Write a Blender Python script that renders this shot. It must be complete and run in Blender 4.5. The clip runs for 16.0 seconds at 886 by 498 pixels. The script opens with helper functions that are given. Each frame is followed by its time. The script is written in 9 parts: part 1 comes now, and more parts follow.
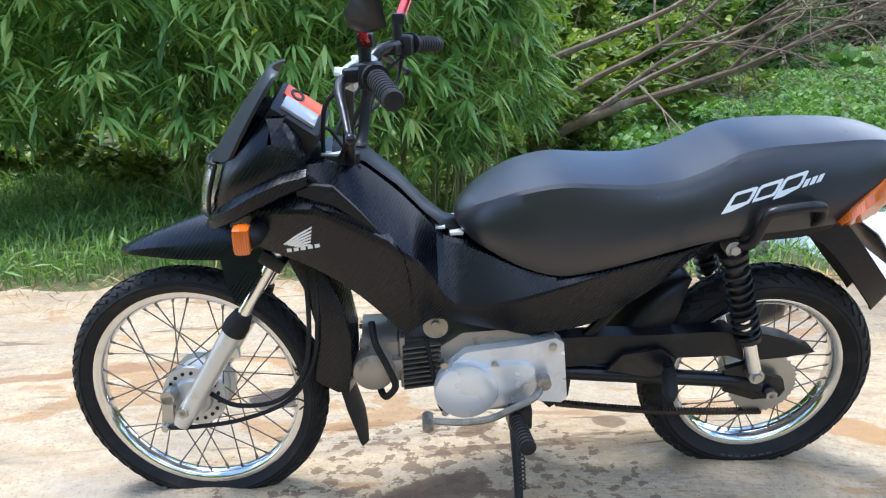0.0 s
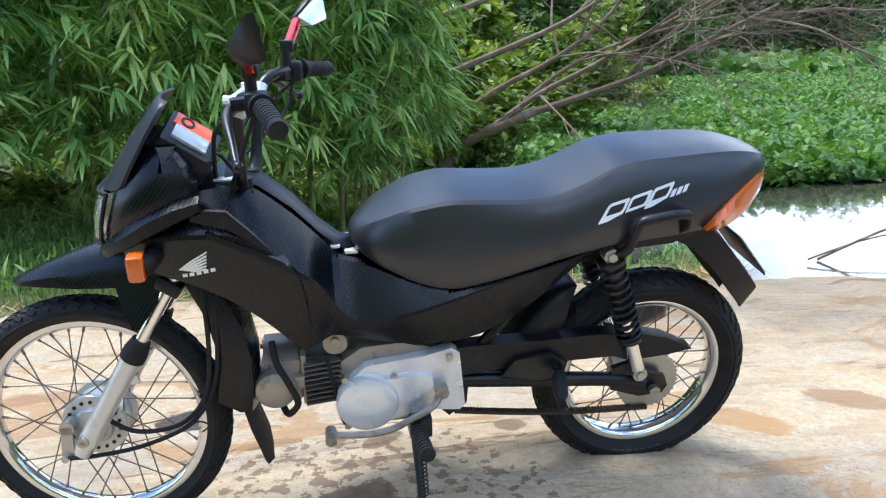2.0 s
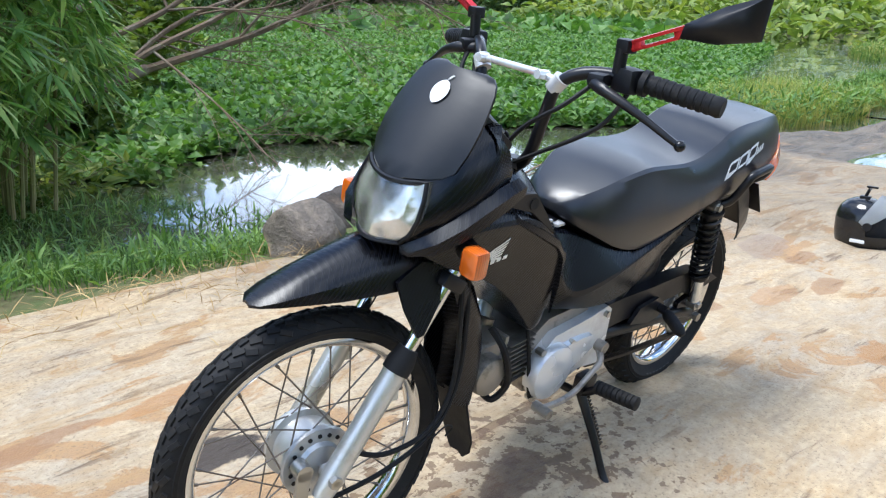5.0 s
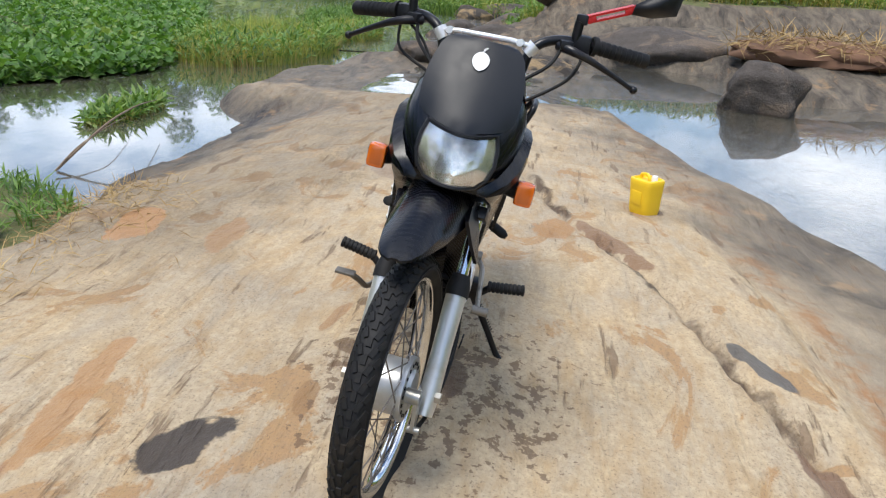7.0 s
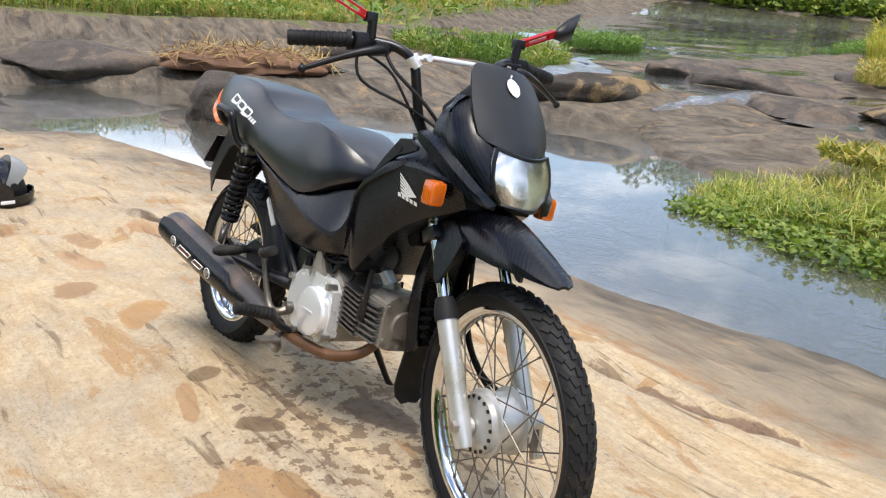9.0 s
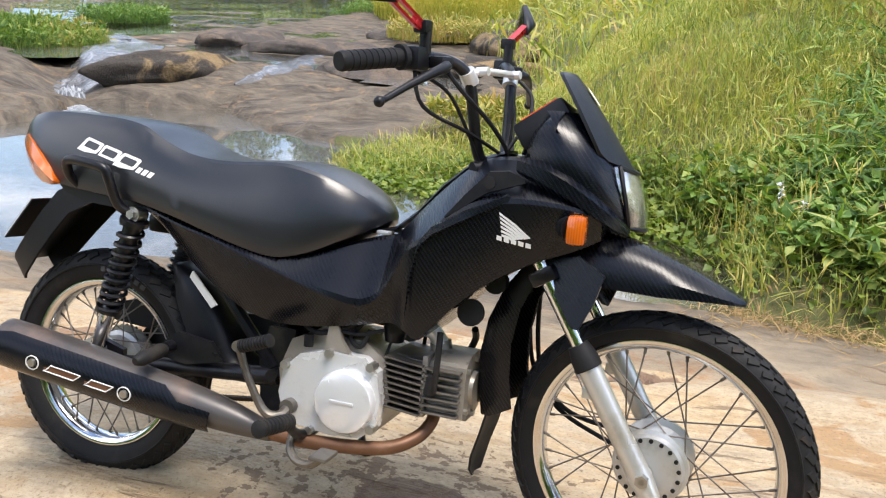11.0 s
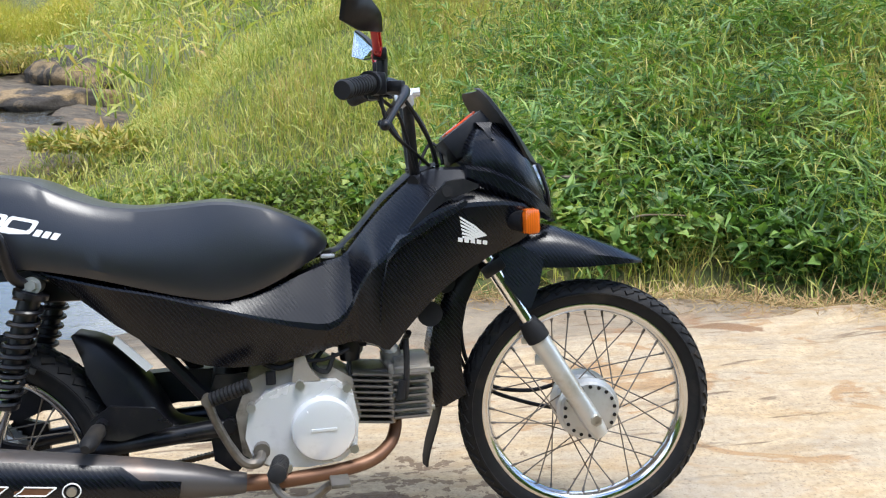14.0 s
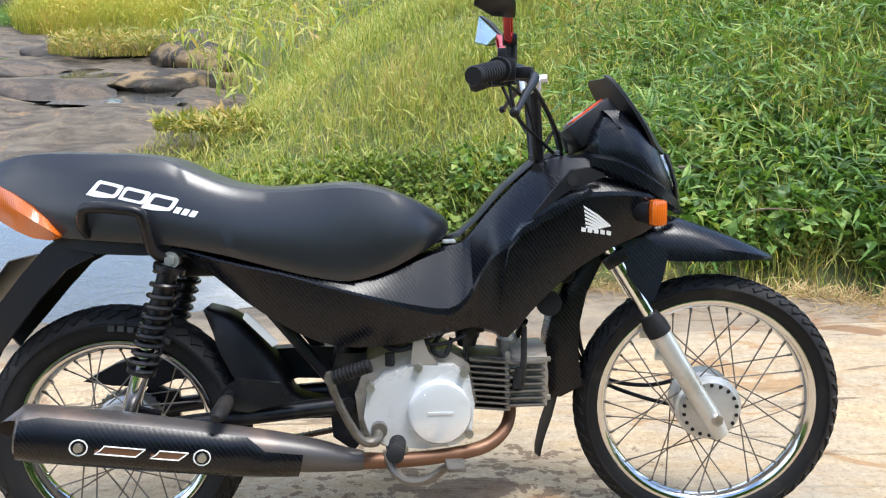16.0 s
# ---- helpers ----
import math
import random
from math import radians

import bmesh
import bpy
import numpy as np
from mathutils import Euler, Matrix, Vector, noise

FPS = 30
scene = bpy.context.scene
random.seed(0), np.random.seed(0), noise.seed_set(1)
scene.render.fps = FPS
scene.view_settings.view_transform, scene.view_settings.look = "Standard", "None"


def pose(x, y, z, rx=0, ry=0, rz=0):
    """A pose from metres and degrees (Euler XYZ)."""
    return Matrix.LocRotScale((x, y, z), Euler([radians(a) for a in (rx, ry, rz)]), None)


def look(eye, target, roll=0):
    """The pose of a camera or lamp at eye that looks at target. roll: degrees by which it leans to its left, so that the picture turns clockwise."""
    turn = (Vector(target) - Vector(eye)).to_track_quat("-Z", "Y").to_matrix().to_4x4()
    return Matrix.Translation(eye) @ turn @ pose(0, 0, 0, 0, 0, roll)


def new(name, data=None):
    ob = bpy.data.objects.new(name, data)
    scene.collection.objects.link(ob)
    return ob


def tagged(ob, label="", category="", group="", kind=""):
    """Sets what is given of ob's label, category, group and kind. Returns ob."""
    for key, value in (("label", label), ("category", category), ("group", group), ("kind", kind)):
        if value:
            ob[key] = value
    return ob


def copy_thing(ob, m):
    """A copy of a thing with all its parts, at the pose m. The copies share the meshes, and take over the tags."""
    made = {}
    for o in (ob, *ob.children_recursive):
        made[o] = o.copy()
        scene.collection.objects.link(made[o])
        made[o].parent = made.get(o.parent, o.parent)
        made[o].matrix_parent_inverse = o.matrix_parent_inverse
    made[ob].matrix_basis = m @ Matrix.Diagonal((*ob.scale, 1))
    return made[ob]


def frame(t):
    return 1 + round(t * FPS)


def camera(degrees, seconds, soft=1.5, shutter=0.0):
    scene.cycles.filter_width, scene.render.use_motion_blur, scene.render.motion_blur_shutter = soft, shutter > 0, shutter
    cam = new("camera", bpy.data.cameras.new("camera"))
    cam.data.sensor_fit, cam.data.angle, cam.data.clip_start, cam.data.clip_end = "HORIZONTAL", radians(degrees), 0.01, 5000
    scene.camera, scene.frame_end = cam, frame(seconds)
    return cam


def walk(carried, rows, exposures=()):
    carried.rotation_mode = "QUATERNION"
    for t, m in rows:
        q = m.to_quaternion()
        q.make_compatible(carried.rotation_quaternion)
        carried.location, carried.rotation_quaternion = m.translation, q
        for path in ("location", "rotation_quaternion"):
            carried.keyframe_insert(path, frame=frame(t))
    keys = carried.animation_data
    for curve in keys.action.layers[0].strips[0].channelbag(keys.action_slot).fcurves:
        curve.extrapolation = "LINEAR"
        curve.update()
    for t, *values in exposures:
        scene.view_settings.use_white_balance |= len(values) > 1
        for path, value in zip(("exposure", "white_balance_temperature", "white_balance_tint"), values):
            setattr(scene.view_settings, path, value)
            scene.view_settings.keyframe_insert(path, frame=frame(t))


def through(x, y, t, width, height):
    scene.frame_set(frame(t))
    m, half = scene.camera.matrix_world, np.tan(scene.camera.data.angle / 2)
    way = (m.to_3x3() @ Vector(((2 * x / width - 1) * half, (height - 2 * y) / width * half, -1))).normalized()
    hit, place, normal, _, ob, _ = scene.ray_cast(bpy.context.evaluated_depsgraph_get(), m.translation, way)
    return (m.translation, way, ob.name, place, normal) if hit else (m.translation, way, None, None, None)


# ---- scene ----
cam = camera(57.1, 16.0, soft=1.2)
PATH = [
    (0, (0.758, 1.732, 0.993), (0.681, -0.204, 0.498), -1.6),
    (0.5, (0.678, 1.752, 1.009), (0.700, -0.194, 0.551), 0.4),
    (1, (0.649, 1.780, 1.018), (0.665, -0.170, 0.572), 0.5),
    (1.5, (0.628, 1.827, 1.016), (0.547, -0.119, 0.561), 0.4),
    (2, (0.719, 1.795, 1.020), (0.435, -0.126, 0.542), -2.4),
    (2.5, (1.006, 1.786, 1.018), (0.413, -0.058, 0.520), -1.2),
    (3, (1.207, 1.778, 1.009), (0.602, -0.077, 0.567), -0.4),
    (3.2, (1.271, 1.707, 1.008), (0.616, -0.121, 0.528), -0.2),
    (5.3, (2.059, 1.072, 1.093), (0.627, -0.194, 0.505), 1.3),
    (5.5, (2.115, 1.013, 1.111), (0.616, -0.169, 0.515), 1.3),
    (6, (2.389, 0.868, 1.124), (0.655, 0.131, 0.453), 1.5),
    (6.5, (2.619, 0.641, 1.105), (0.779, 0.115, 0.525), 0.4),
    (7, (2.700, 0.310, 1.122), (0.831, 0.110, 0.438), 2.9),
    (7.5, (2.806, -0.016, 1.143), (0.926, 0.261, 0.519), 3.9),
    (8, (2.688, -0.284, 1.131), (0.864, 0.296, 0.551), 2.8),
    (8.5, (2.517, -0.669, 1.062), (0.895, 0.386, 0.557), 1.9),
    (8.7, (2.446, -0.803, 1.076), (0.875, 0.313, 0.540), 3.2),
    (10.8, (1.335, -1.326, 1.079), (0.567, 0.420, 0.475), 1.1),
    (11, (1.265, -1.347, 1.088), (0.663, 0.467, 0.498), 2.0),
    (11.5, (1.138, -1.427, 1.157), (0.741, 0.487, 0.734), 0.4),
    (12, (1.016, -1.415, 1.139), (0.767, 0.547, 0.839), -0.4),
    (12.5, (0.841, -1.478, 1.075), (0.832, 0.477, 0.650), -0.7),
    (13, (0.743, -1.487, 1.061), (0.912, 0.453, 0.607), 0.4),
    (13.5, (0.634, -1.456, 1.068), (1.010, 0.452, 0.599), 1.3),
    (14, (0.549, -1.507, 1.086), (0.972, 0.376, 0.562), 0.6),
    (14.5, (0.511, -1.540, 1.097), (0.804, 0.371, 0.585), 1.7),
    (15, (0.458, -1.502, 1.083), (0.698, 0.390, 0.480), 2.6),
    (15.5, (0.450, -1.485, 1.059), (0.705, 0.415, 0.489), 2.4),
    (16, (0.509, -1.495, 1.087), (0.688, 0.416, 0.527), 0.6),
]
walk(cam, [(t, look(eye, target, roll)) for t, eye, target, roll in PATH],
     exposures=[(0.0, 1.55, 5750, 9), (3.0, 1.4, 5750, 9), (5.5, 1.2, 6050, 9), (7.0, 0.84, 6500, 10), (7.5, 0.78, 6500, 10), (8.5, 1.06, 6900, 11), (11.0, 1.34, 6850, 13), (12.0, 1.8, 6650, 12), (12.7, 1.62, 6500, 11), (14.0, 1.34, 6250, 10), (16.0, 1.46, 6300, 10)])

# ---- sky and sun: bright day with broken cloud ----
SUN_EL, SUN_AZ = radians(70), radians(120)
world = bpy.data.worlds.new("sky")
scene.world = world
world.use_nodes = True
wn, wl = world.node_tree.nodes, world.node_tree.links
wn.clear()
w_out = wn.new("ShaderNodeOutputWorld")
w_bg = wn.new("ShaderNodeBackground")
w_sky = wn.new("ShaderNodeTexSky")
w_sky.sky_type, w_sky.sun_disc = "NISHITA", False
w_sky.sun_elevation, w_sky.sun_rotation = SUN_EL, SUN_AZ
w_sky.dust_density, w_sky.air_density, w_sky.ozone_density = 0.4, 1.0, 2.5
w_co = wn.new("ShaderNodeTexCoord")
w_map = wn.new("ShaderNodeMapping")
w_map.inputs["Scale"].default_value = (1.0, 1.0, 2.6)
w_noise = wn.new("ShaderNodeTexNoise")
w_noise.inputs["Scale"].default_value, w_noise.inputs["Detail"].default_value = 2.3, 8.0
w_noise.inputs["Roughness"].default_value = 0.56
w_ramp = wn.new("ShaderNodeValToRGB")
w_ramp.color_ramp.elements[0].position, w_ramp.color_ramp.elements[1].position = 0.48, 0.66
w_ramp.color_ramp.elements[0].color, w_ramp.color_ramp.elements[1].color = (0, 0, 0, 1), (0.92, 0.92, 0.92, 1)
w_mix = wn.new("ShaderNodeMixRGB")
w_mix.inputs[2].default_value = (11.5, 11.9, 12.6, 1)
wl.new(w_co.outputs["Generated"], w_map.inputs[0])
wl.new(w_map.outputs[0], w_noise.inputs["Vector"])
wl.new(w_noise.outputs["Fac"], w_ramp.inputs[0])
wl.new(w_ramp.outputs[0], w_mix.inputs[0])
wl.new(w_sky.outputs[0], w_mix.inputs[1])
wl.new(w_mix.outputs[0], w_bg.inputs[0])
w_bg.inputs[1].default_value = 0.12
wl.new(w_bg.outputs[0], w_out.inputs[0])

sun_data = bpy.data.lights.new("sun", "SUN")
sun_data.energy, sun_data.angle, sun_data.color = 2.0, radians(24), (1.0, 0.96, 0.89)
sun = new("sun", sun_data)
# the sky's sun_rotation turns clockwise from +y
sun_dir = Vector((math.sin(SUN_AZ) * math.cos(SUN_EL), math.cos(SUN_AZ) * math.cos(SUN_EL), math.sin(SUN_EL)))
sun.matrix_world = look(sun_dir * 30, (0, 0, 0))

# ---- materials ----
class Nodes:
    """A small builder for one node material."""

    def __init__(self, name, rough=0.6, metal=0.0, spec=0.5):
        self.mat = bpy.data.materials.new(name)
        self.mat.use_nodes = True
        self.t = self.mat.node_tree
        self.b = self.t.nodes["Principled BSDF"]
        self.b.inputs["Roughness"].default_value = rough
        self.b.inputs["Metallic"].default_value = metal
        self.b.inputs["Specular IOR Level"].default_value = spec
        self.co = self.node("ShaderNodeTexCoord").outputs["Object"]

    def node(self, kind, **inputs):
        n = self.t.nodes.new(kind)
        for key, value in inputs.items():
            self.put(n.inputs[key.replace("_", " ")], value)
        return n

    def put(self, socket, value):
        if isinstance(value, bpy.types.NodeSocket):
            self.t.links.new(value, socket)
        else:
            socket.default_value = value

    def noise(self, scale, detail=4.0, rough=0.55, dist=0.0, co=None):
        return self.node("ShaderNodeTexNoise", Vector=co or self.co, Scale=scale, Detail=detail, Roughness=rough, Distortion=dist).outputs["Fac"]

    def voronoi(self, scale, feature="F1", co=None, out="Distance"):
        n = self.node("ShaderNodeTexVoronoi", Vector=co or self.co, Scale=scale)
        n.feature = feature
        return n.outputs[out]

    def ramp(self, fac, stops, smooth=False):
        n = self.node("ShaderNodeValToRGB", Fac=fac)
        r = n.color_ramp
        if smooth:
            r.interpolation = "EASE"
        while len(r.elements) < len(stops):
            r.elements.new(0.5)
        for e, (p, c) in zip(r.elements, stops):
            e.position = p
            e.color = (c, c, c, 1) if isinstance(c, (int, float)) else (*c, 1)
        return n.outputs["Color"]

    def mix(self, fac, a, b, blend="MIX"):
        n = self.node("ShaderNodeMixRGB")
        n.blend_type = blend
        for i, v in enumerate((fac, a, b)):
            if isinstance(v, tuple) and len(v) == 3:
                v = (*v, 1)
            self.put(n.inputs[i], v)
        return n.outputs[0]

    def math(self, op, a, b=0.0, clamp=False):
        n = self.node("ShaderNodeMath")
        n.operation, n.use_clamp = op, clamp
        self.put(n.inputs[0], a)
        self.put(n.inputs[1], b)
        return n.outputs[0]

    def scaled(self, x, y, z, co=None, rot=(0, 0, 0)):
        return self.node("ShaderNodeMapping", Vector=co or self.co, Scale=(x, y, z), Rotation=rot).outputs[0]

    def color(self, v):
        self.put(self.b.inputs["Base Color"], (*v, 1) if isinstance(v, tuple) else v)
        return self

    def rough(self, v):
        self.put(self.b.inputs["Roughness"], v)
        return self

    def bump(self, height, strength=0.3, distance=0.01, normal=None):
        n = self.node("ShaderNodeBump", Height=height, Strength=strength, Distance=distance)
        if normal is not None:
            self.put(n.inputs["Normal"], normal)
        self.t.links.new(n.outputs[0], self.b.inputs["Normal"])
        return n.outputs[0]


def plain(name, rgb, rough=0.5, metal=0.0, grain=60.0, amount=0.25, bump=0.05, spec=0.5, dirt=None):
    """A plain surface with fine grain, broad unevenness and, where given, dirt."""
    m = Nodes(name, rough, metal, spec)
    dark = tuple(c * (1 - amount) for c in rgb)
    light = tuple(min(1, c * (1 + amount)) for c in rgb)
    fine = m.noise(grain, 3)
    broad = m.noise(grain / 9, 4)
    col = m.mix(broad, dark, light)
    col = m.mix(m.math("MULTIPLY", fine, 0.35), col, rgb)
    if dirt:
        spots = m.ramp(m.noise(grain / 5, 6, 0.65), [(0.52, 0.0), (0.72, 1.0)])
        col = m.mix(spots, col, dirt)
    m.color(col)
    m.rough(m.ramp(broad, [(0.25, max(0.03, rough - 0.08)), (0.75, min(1, rough + 0.1))]))
    if bump:
        m.bump(fine, bump, 0.002)
    return m.mat

# x, y, half length, half width, turn, colour, strength
STAINS = [
    (1.14, -0.46, 0.17, 0.075, 2.45, (0.055, 0.045, 0.04), 0.95),
    (0.31, 1.08, 0.16, 0.04, 0.55, (0.10, 0.095, 0.09), 0.9),
    # dark groove of the rock, drawn by colour alone
    (0.95, 1.18, 0.36, 0.055, 0.35, (0.19, 0.12, 0.08), 0.9),
    (-0.93, 0.44, 0.24, 0.10, -0.25, (0.33, 0.17, 0.065), 0.75),
    (-0.38, -0.15, 0.16, 0.08, -0.5, (0.36, 0.20, 0.08), 0.8),
    (-0.85, 0.70, 0.40, 0.05, 0.32, (0.22, 0.13, 0.075), 0.85),
    (-1.62, 0.25, 0.16, 0.08, 0.2, (0.34, 0.18, 0.08), 0.6),
    (-1.25, -0.15, 0.22, 0.07, 0.1, (0.36, 0.20, 0.09), 0.6),
    (-0.45, -0.95, 0.30, 0.07, 0.1, (0.30, 0.16, 0.07), 0.6),
    (0.95, -0.82, 0.34, 0.05, 0.1, (0.36, 0.19, 0.08), 0.7),
    (-2.0, -0.55, 0.28, 0.12, 0.3, (0.24, 0.17, 0.12), 0.6),
    (1.75, -0.75, 0.45, 0.05, 0.15, (0.27, 0.15, 0.08), 0.7),
    (-0.80, -0.27, 0.13, 0.08, -0.3, (0.27, 0.155, 0.075), 0.8),
    (-1.57, -0.06, 0.15, 0.06, 0.2, (0.29, 0.165, 0.08), 0.75),
    (0.26, -0.18, 0.05, 0.05, 0.4, (0.17, 0.11, 0.06), 0.85),
    (0.61, -0.17, 0.07, 0.04, 0.8, (0.16, 0.10, 0.055), 0.85),
    (-1.94, -0.34, 0.16, 0.06, 0.1, (0.27, 0.155, 0.075), 0.75),
    (-0.44, -1.36, 0.30, 0.10, 0.2, (0.40, 0.20, 0.08), 0.7),
    (0.38, -0.27, 0.12, 0.03, -0.2, (0.30, 0.17, 0.08), 0.75),
    (0.91, -0.22, 0.10, 0.03, 0.1, (0.26, 0.15, 0.07), 0.75),
    (2.36, 1.35, 0.24, 0.05, -0.5, (0.22, 0.12, 0.06), 0.85),
    (0.72, 0.12, 0.12, 0.06, 0.3, (0.14, 0.09, 0.055), 0.85),
]


def rock_material(name):
    m = Nodes(name, 0.75, spec=0.14)
    flow = m.scaled(0.55, 1.5, 1.0, rot=(0, 0, 0.45))
    big = m.noise(1.1, 6, 0.6, 0.6)
    mid = m.noise(3.2, 8, 0.62, 0.8, co=flow)
    fine = m.noise(38, 6, 0.65)
    grit = m.noise(240, 2, 0.6)
    cream = (0.56, 0.425, 0.255)
    col = m.mix(m.ramp(mid, [(0.3, 0.0), (0.7, 1.0)]), cream, (0.44, 0.375, 0.28))
    col = m.mix(m.ramp(big, [(0.50, 0.0), (0.70, 0.7)]), col, (0.30, 0.27, 0.225))
    # pitted, sandy grain in bands
    sandy = m.math("MULTIPLY", m.ramp(m.noise(60, 5, 0.7), [(0.50, 0.0), (0.62, 1.0)]), m.ramp(m.noise(2.6, 6, 0.65, 0.5, co=flow), [(0.45, 0.0), (0.62, 0.55)]))
    col = m.mix(sandy, col, (0.24, 0.18, 0.12))
    # iron-stained patches
    iron = m.ramp(m.noise(1.9, 7, 0.66, 1.0, co=m.scaled(0.8, 1.4, 1, rot=(0, 0, 0.4))), [(0.565, 0.0), (0.60, 0.8)])
    col = m.mix(iron, col, (0.36, 0.20, 0.085))
    # thin sooty streaks along the bedding
    streak = m.ramp(m.noise(4.5, 9, 0.68, 0.2, co=m.scaled(0.28, 2.4, 1, rot=(0, 0, 0.38))), [(0.56, 0.0), (0.72, 0.55)])
    col = m.mix(streak, col, (0.15, 0.12, 0.095))
    col = m.mix(m.ramp(fine, [(0.3, 0.55), (0.68, 0.0)]), col, (0.27, 0.20, 0.13))
    col = m.mix(m.ramp(m.noise(9, 8, 0.7, 0.3, co=flow), [(0.48, 0.0), (0.62, 0.5)]), col, (0.36, 0.24, 0.12))
    col = m.mix(m.ramp(m.noise(120, 3, 0.6), [(0.56, 0.0), (0.68, 0.5)]), col, (0.16, 0.12, 0.085))
    sep = m.node("ShaderNodeSeparateXYZ", Vector=m.co)
    x, y, z = sep.outputs
    # the lower terrace towards the pool: greyer, with a rusty band along its step
    rise = m.math("ADD", m.math("SUBTRACT", y, m.math("MULTIPLY", x, 0.05)), m.math("MULTIPLY", m.math("SUBTRACT", m.noise(2.2, 7, 0.66), 0.5), 0.7))
    terrace = m.node("ShaderNodeMapRange", Value=rise, From_Min=1.28, From_Max=1.5).outputs[0]
    terrace = m.math("MULTIPLY", terrace, m.ramp(mid, [(0.25, 0.95), (0.7, 0.55)]))
    col = m.mix(terrace, col, m.mix(m.noise(9, 7, 0.7), (0.20, 0.165, 0.125), (0.36, 0.29, 0.20)))
    band = m.math("MULTIPLY", m.node("ShaderNodeMapRange", Value=m.math("ABSOLUTE", m.math("SUBTRACT", rise, 1.45)), From_Min=0.16, From_Max=0.02).outputs[0], m.ramp(m.noise(6, 6, 0.7), [(0.45, 0.0), (0.6, 0.8)]))
    col = m.mix(band, col, (0.30, 0.15, 0.065))
    wob = m.noise(7, 5, 0.6)
    # algae-dark, damp rock by the water
    low = m.math("ADD", z, m.math("MULTIPLY", m.math("SUBTRACT", m.noise(2.3, 6, 0.65), 0.5), 0.30))
    damp = m.ramp(m.node("ShaderNodeMapRange", Value=low, From_Min=-0.40, From_Max=-0.14).outputs[0], [(0.0, 1.0), (0.5, 0.75), (1.0, 0.0)])
    edge = m.math("ADD", m.math("ADD", m.math("MULTIPLY", x, 0.2), y), m.math("MULTIPLY", m.math("SUBTRACT", m.noise(1.6, 7, 0.68), 0.5), 1.5))
    lichen = m.node("ShaderNodeMapRange", Value=edge, From_Min=-0.8, From_Max=-1.2).outputs[0]
    lichen = m.math("MULTIPLY", lichen, m.node("ShaderNodeMapRange", Value=x, From_Min=0.6, From_Max=-0.3, To_Max=0.45).outputs[0])
    broad = m.math("MULTIPLY", m.math("SUBTRACT", m.noise(1.3, 6, 0.65), 0.5), 3.0)
    far_dark = m.node("ShaderNodeMapRange", Value=m.math("ADD", x, broad), From_Min=-4.6, From_Max=-6.0).outputs[0]
    over = m.node("ShaderNodeMapRange", Value=m.math("ADD", y, broad), From_Min=3.6, From_Max=4.6).outputs[0]
    far_dark = m.math("MAXIMUM", far_dark, over)
    far_dark = m.math("MULTIPLY", far_dark, m.node("ShaderNodeMapRange", Value=y, From_Min=44.0, From_Max=32.0, To_Min=0.4, To_Max=1.0).outputs[0])
    wet = m.math("MAXIMUM", damp, m.math("MAXIMUM", m.math("MULTIPLY", lichen, 0.96), m.math("MULTIPLY", far_dark, 0.9)))
    dark = m.mix(m.ramp(m.noise(3.5, 8, 0.7, 0.6, co=flow), [(0.36, 0.0), (0.64, 1.0)]), (0.028, 0.026, 0.026), (0.16, 0.132, 0.10))
    dark = m.mix(m.ramp(m.noise(3.1, 7, 0.7), [(0.57, 0.0), (0.66, 0.8)]), dark, (0.27, 0.17, 0.09))
    col = m.mix(wet, col, dark)
    # long fissure across the slab, its shade painted as a dark line
    fissure = m.math("SUBTRACT", m.math("SUBTRACT", y, m.math("MULTIPLY", x, 0.30)), m.math("ADD", 0.90, m.math("MULTIPLY", m.math("SUBTRACT", m.noise(2.5, 6, 0.65), 0.5), 0.30)))
    gap = m.node("ShaderNodeMapRange", Value=m.math("ABSOLUTE", fissure), From_Min=0.035, From_Max=0.006).outputs[0]
    gap = m.math("MULTIPLY", gap, m.math("MULTIPLY", m.node("ShaderNodeMapRange", Value=x, From_Min=1.9, From_Max=1.3).outputs[0], m.node("ShaderNodeMapRange", Value=x, From_Min=-2.3, From_Max=-1.9).outputs[0]))
    gap = m.math("MULTIPLY", gap, m.ramp(m.noise(3.3, 4), [(0.40, 0.15), (0.55, 0.95)]))
    col = m.mix(gap, col, (0.10, 0.07, 0.05))
    # short chips and scars
    scar = m.math("MULTIPLY", m.ramp(m.noise(6.0, 5, 0.6, 0.0, co=m.scaled(0.35, 2.6, 1, rot=(0, 0, 0.55))), [(0.61, 0.0), (0.66, 0.75)]), m.ramp(m.noise(1.7, 3), [(0.40, 0.0), (0.52, 1.0)]))
    col = m.mix(scar, col, (0.17, 0.115, 0.075))
    shine = 0.0
    for cx, cy, rx, ry, turn, tone, amount in STAINS:
        dx, dy = m.math("SUBTRACT", x, cx), m.math("SUBTRACT", y, cy)
        c, s = math.cos(turn), math.sin(turn)
        u = m.math("DIVIDE", m.math("ADD", m.math("MULTIPLY", dx, c), m.math("MULTIPLY", dy, s)), rx)
        v = m.math("DIVIDE", m.math("SUBTRACT", m.math("MULTIPLY", dy, c), m.math("MULTIPLY", dx, s)), ry)
        d = m.math("ADD", m.math("ADD", m.math("MULTIPLY", u, u), m.math("MULTIPLY", v, v)), m.math("MULTIPLY", m.math("SUBTRACT", wob, 0.5), 2.6))
        mask = m.ramp(d, [(0.80, amount), (0.98, 0.0)])
        col = m.mix(mask, col, tone)
        shine = m.math("ADD", mask, shine, clamp=True)
    # drips of water under the engine
    ex, ey = m.math("DIVIDE", m.math("SUBTRACT", x, 0.72), 0.62), m.math("DIVIDE", m.math("SUBTRACT", y, 0.10), 0.52)
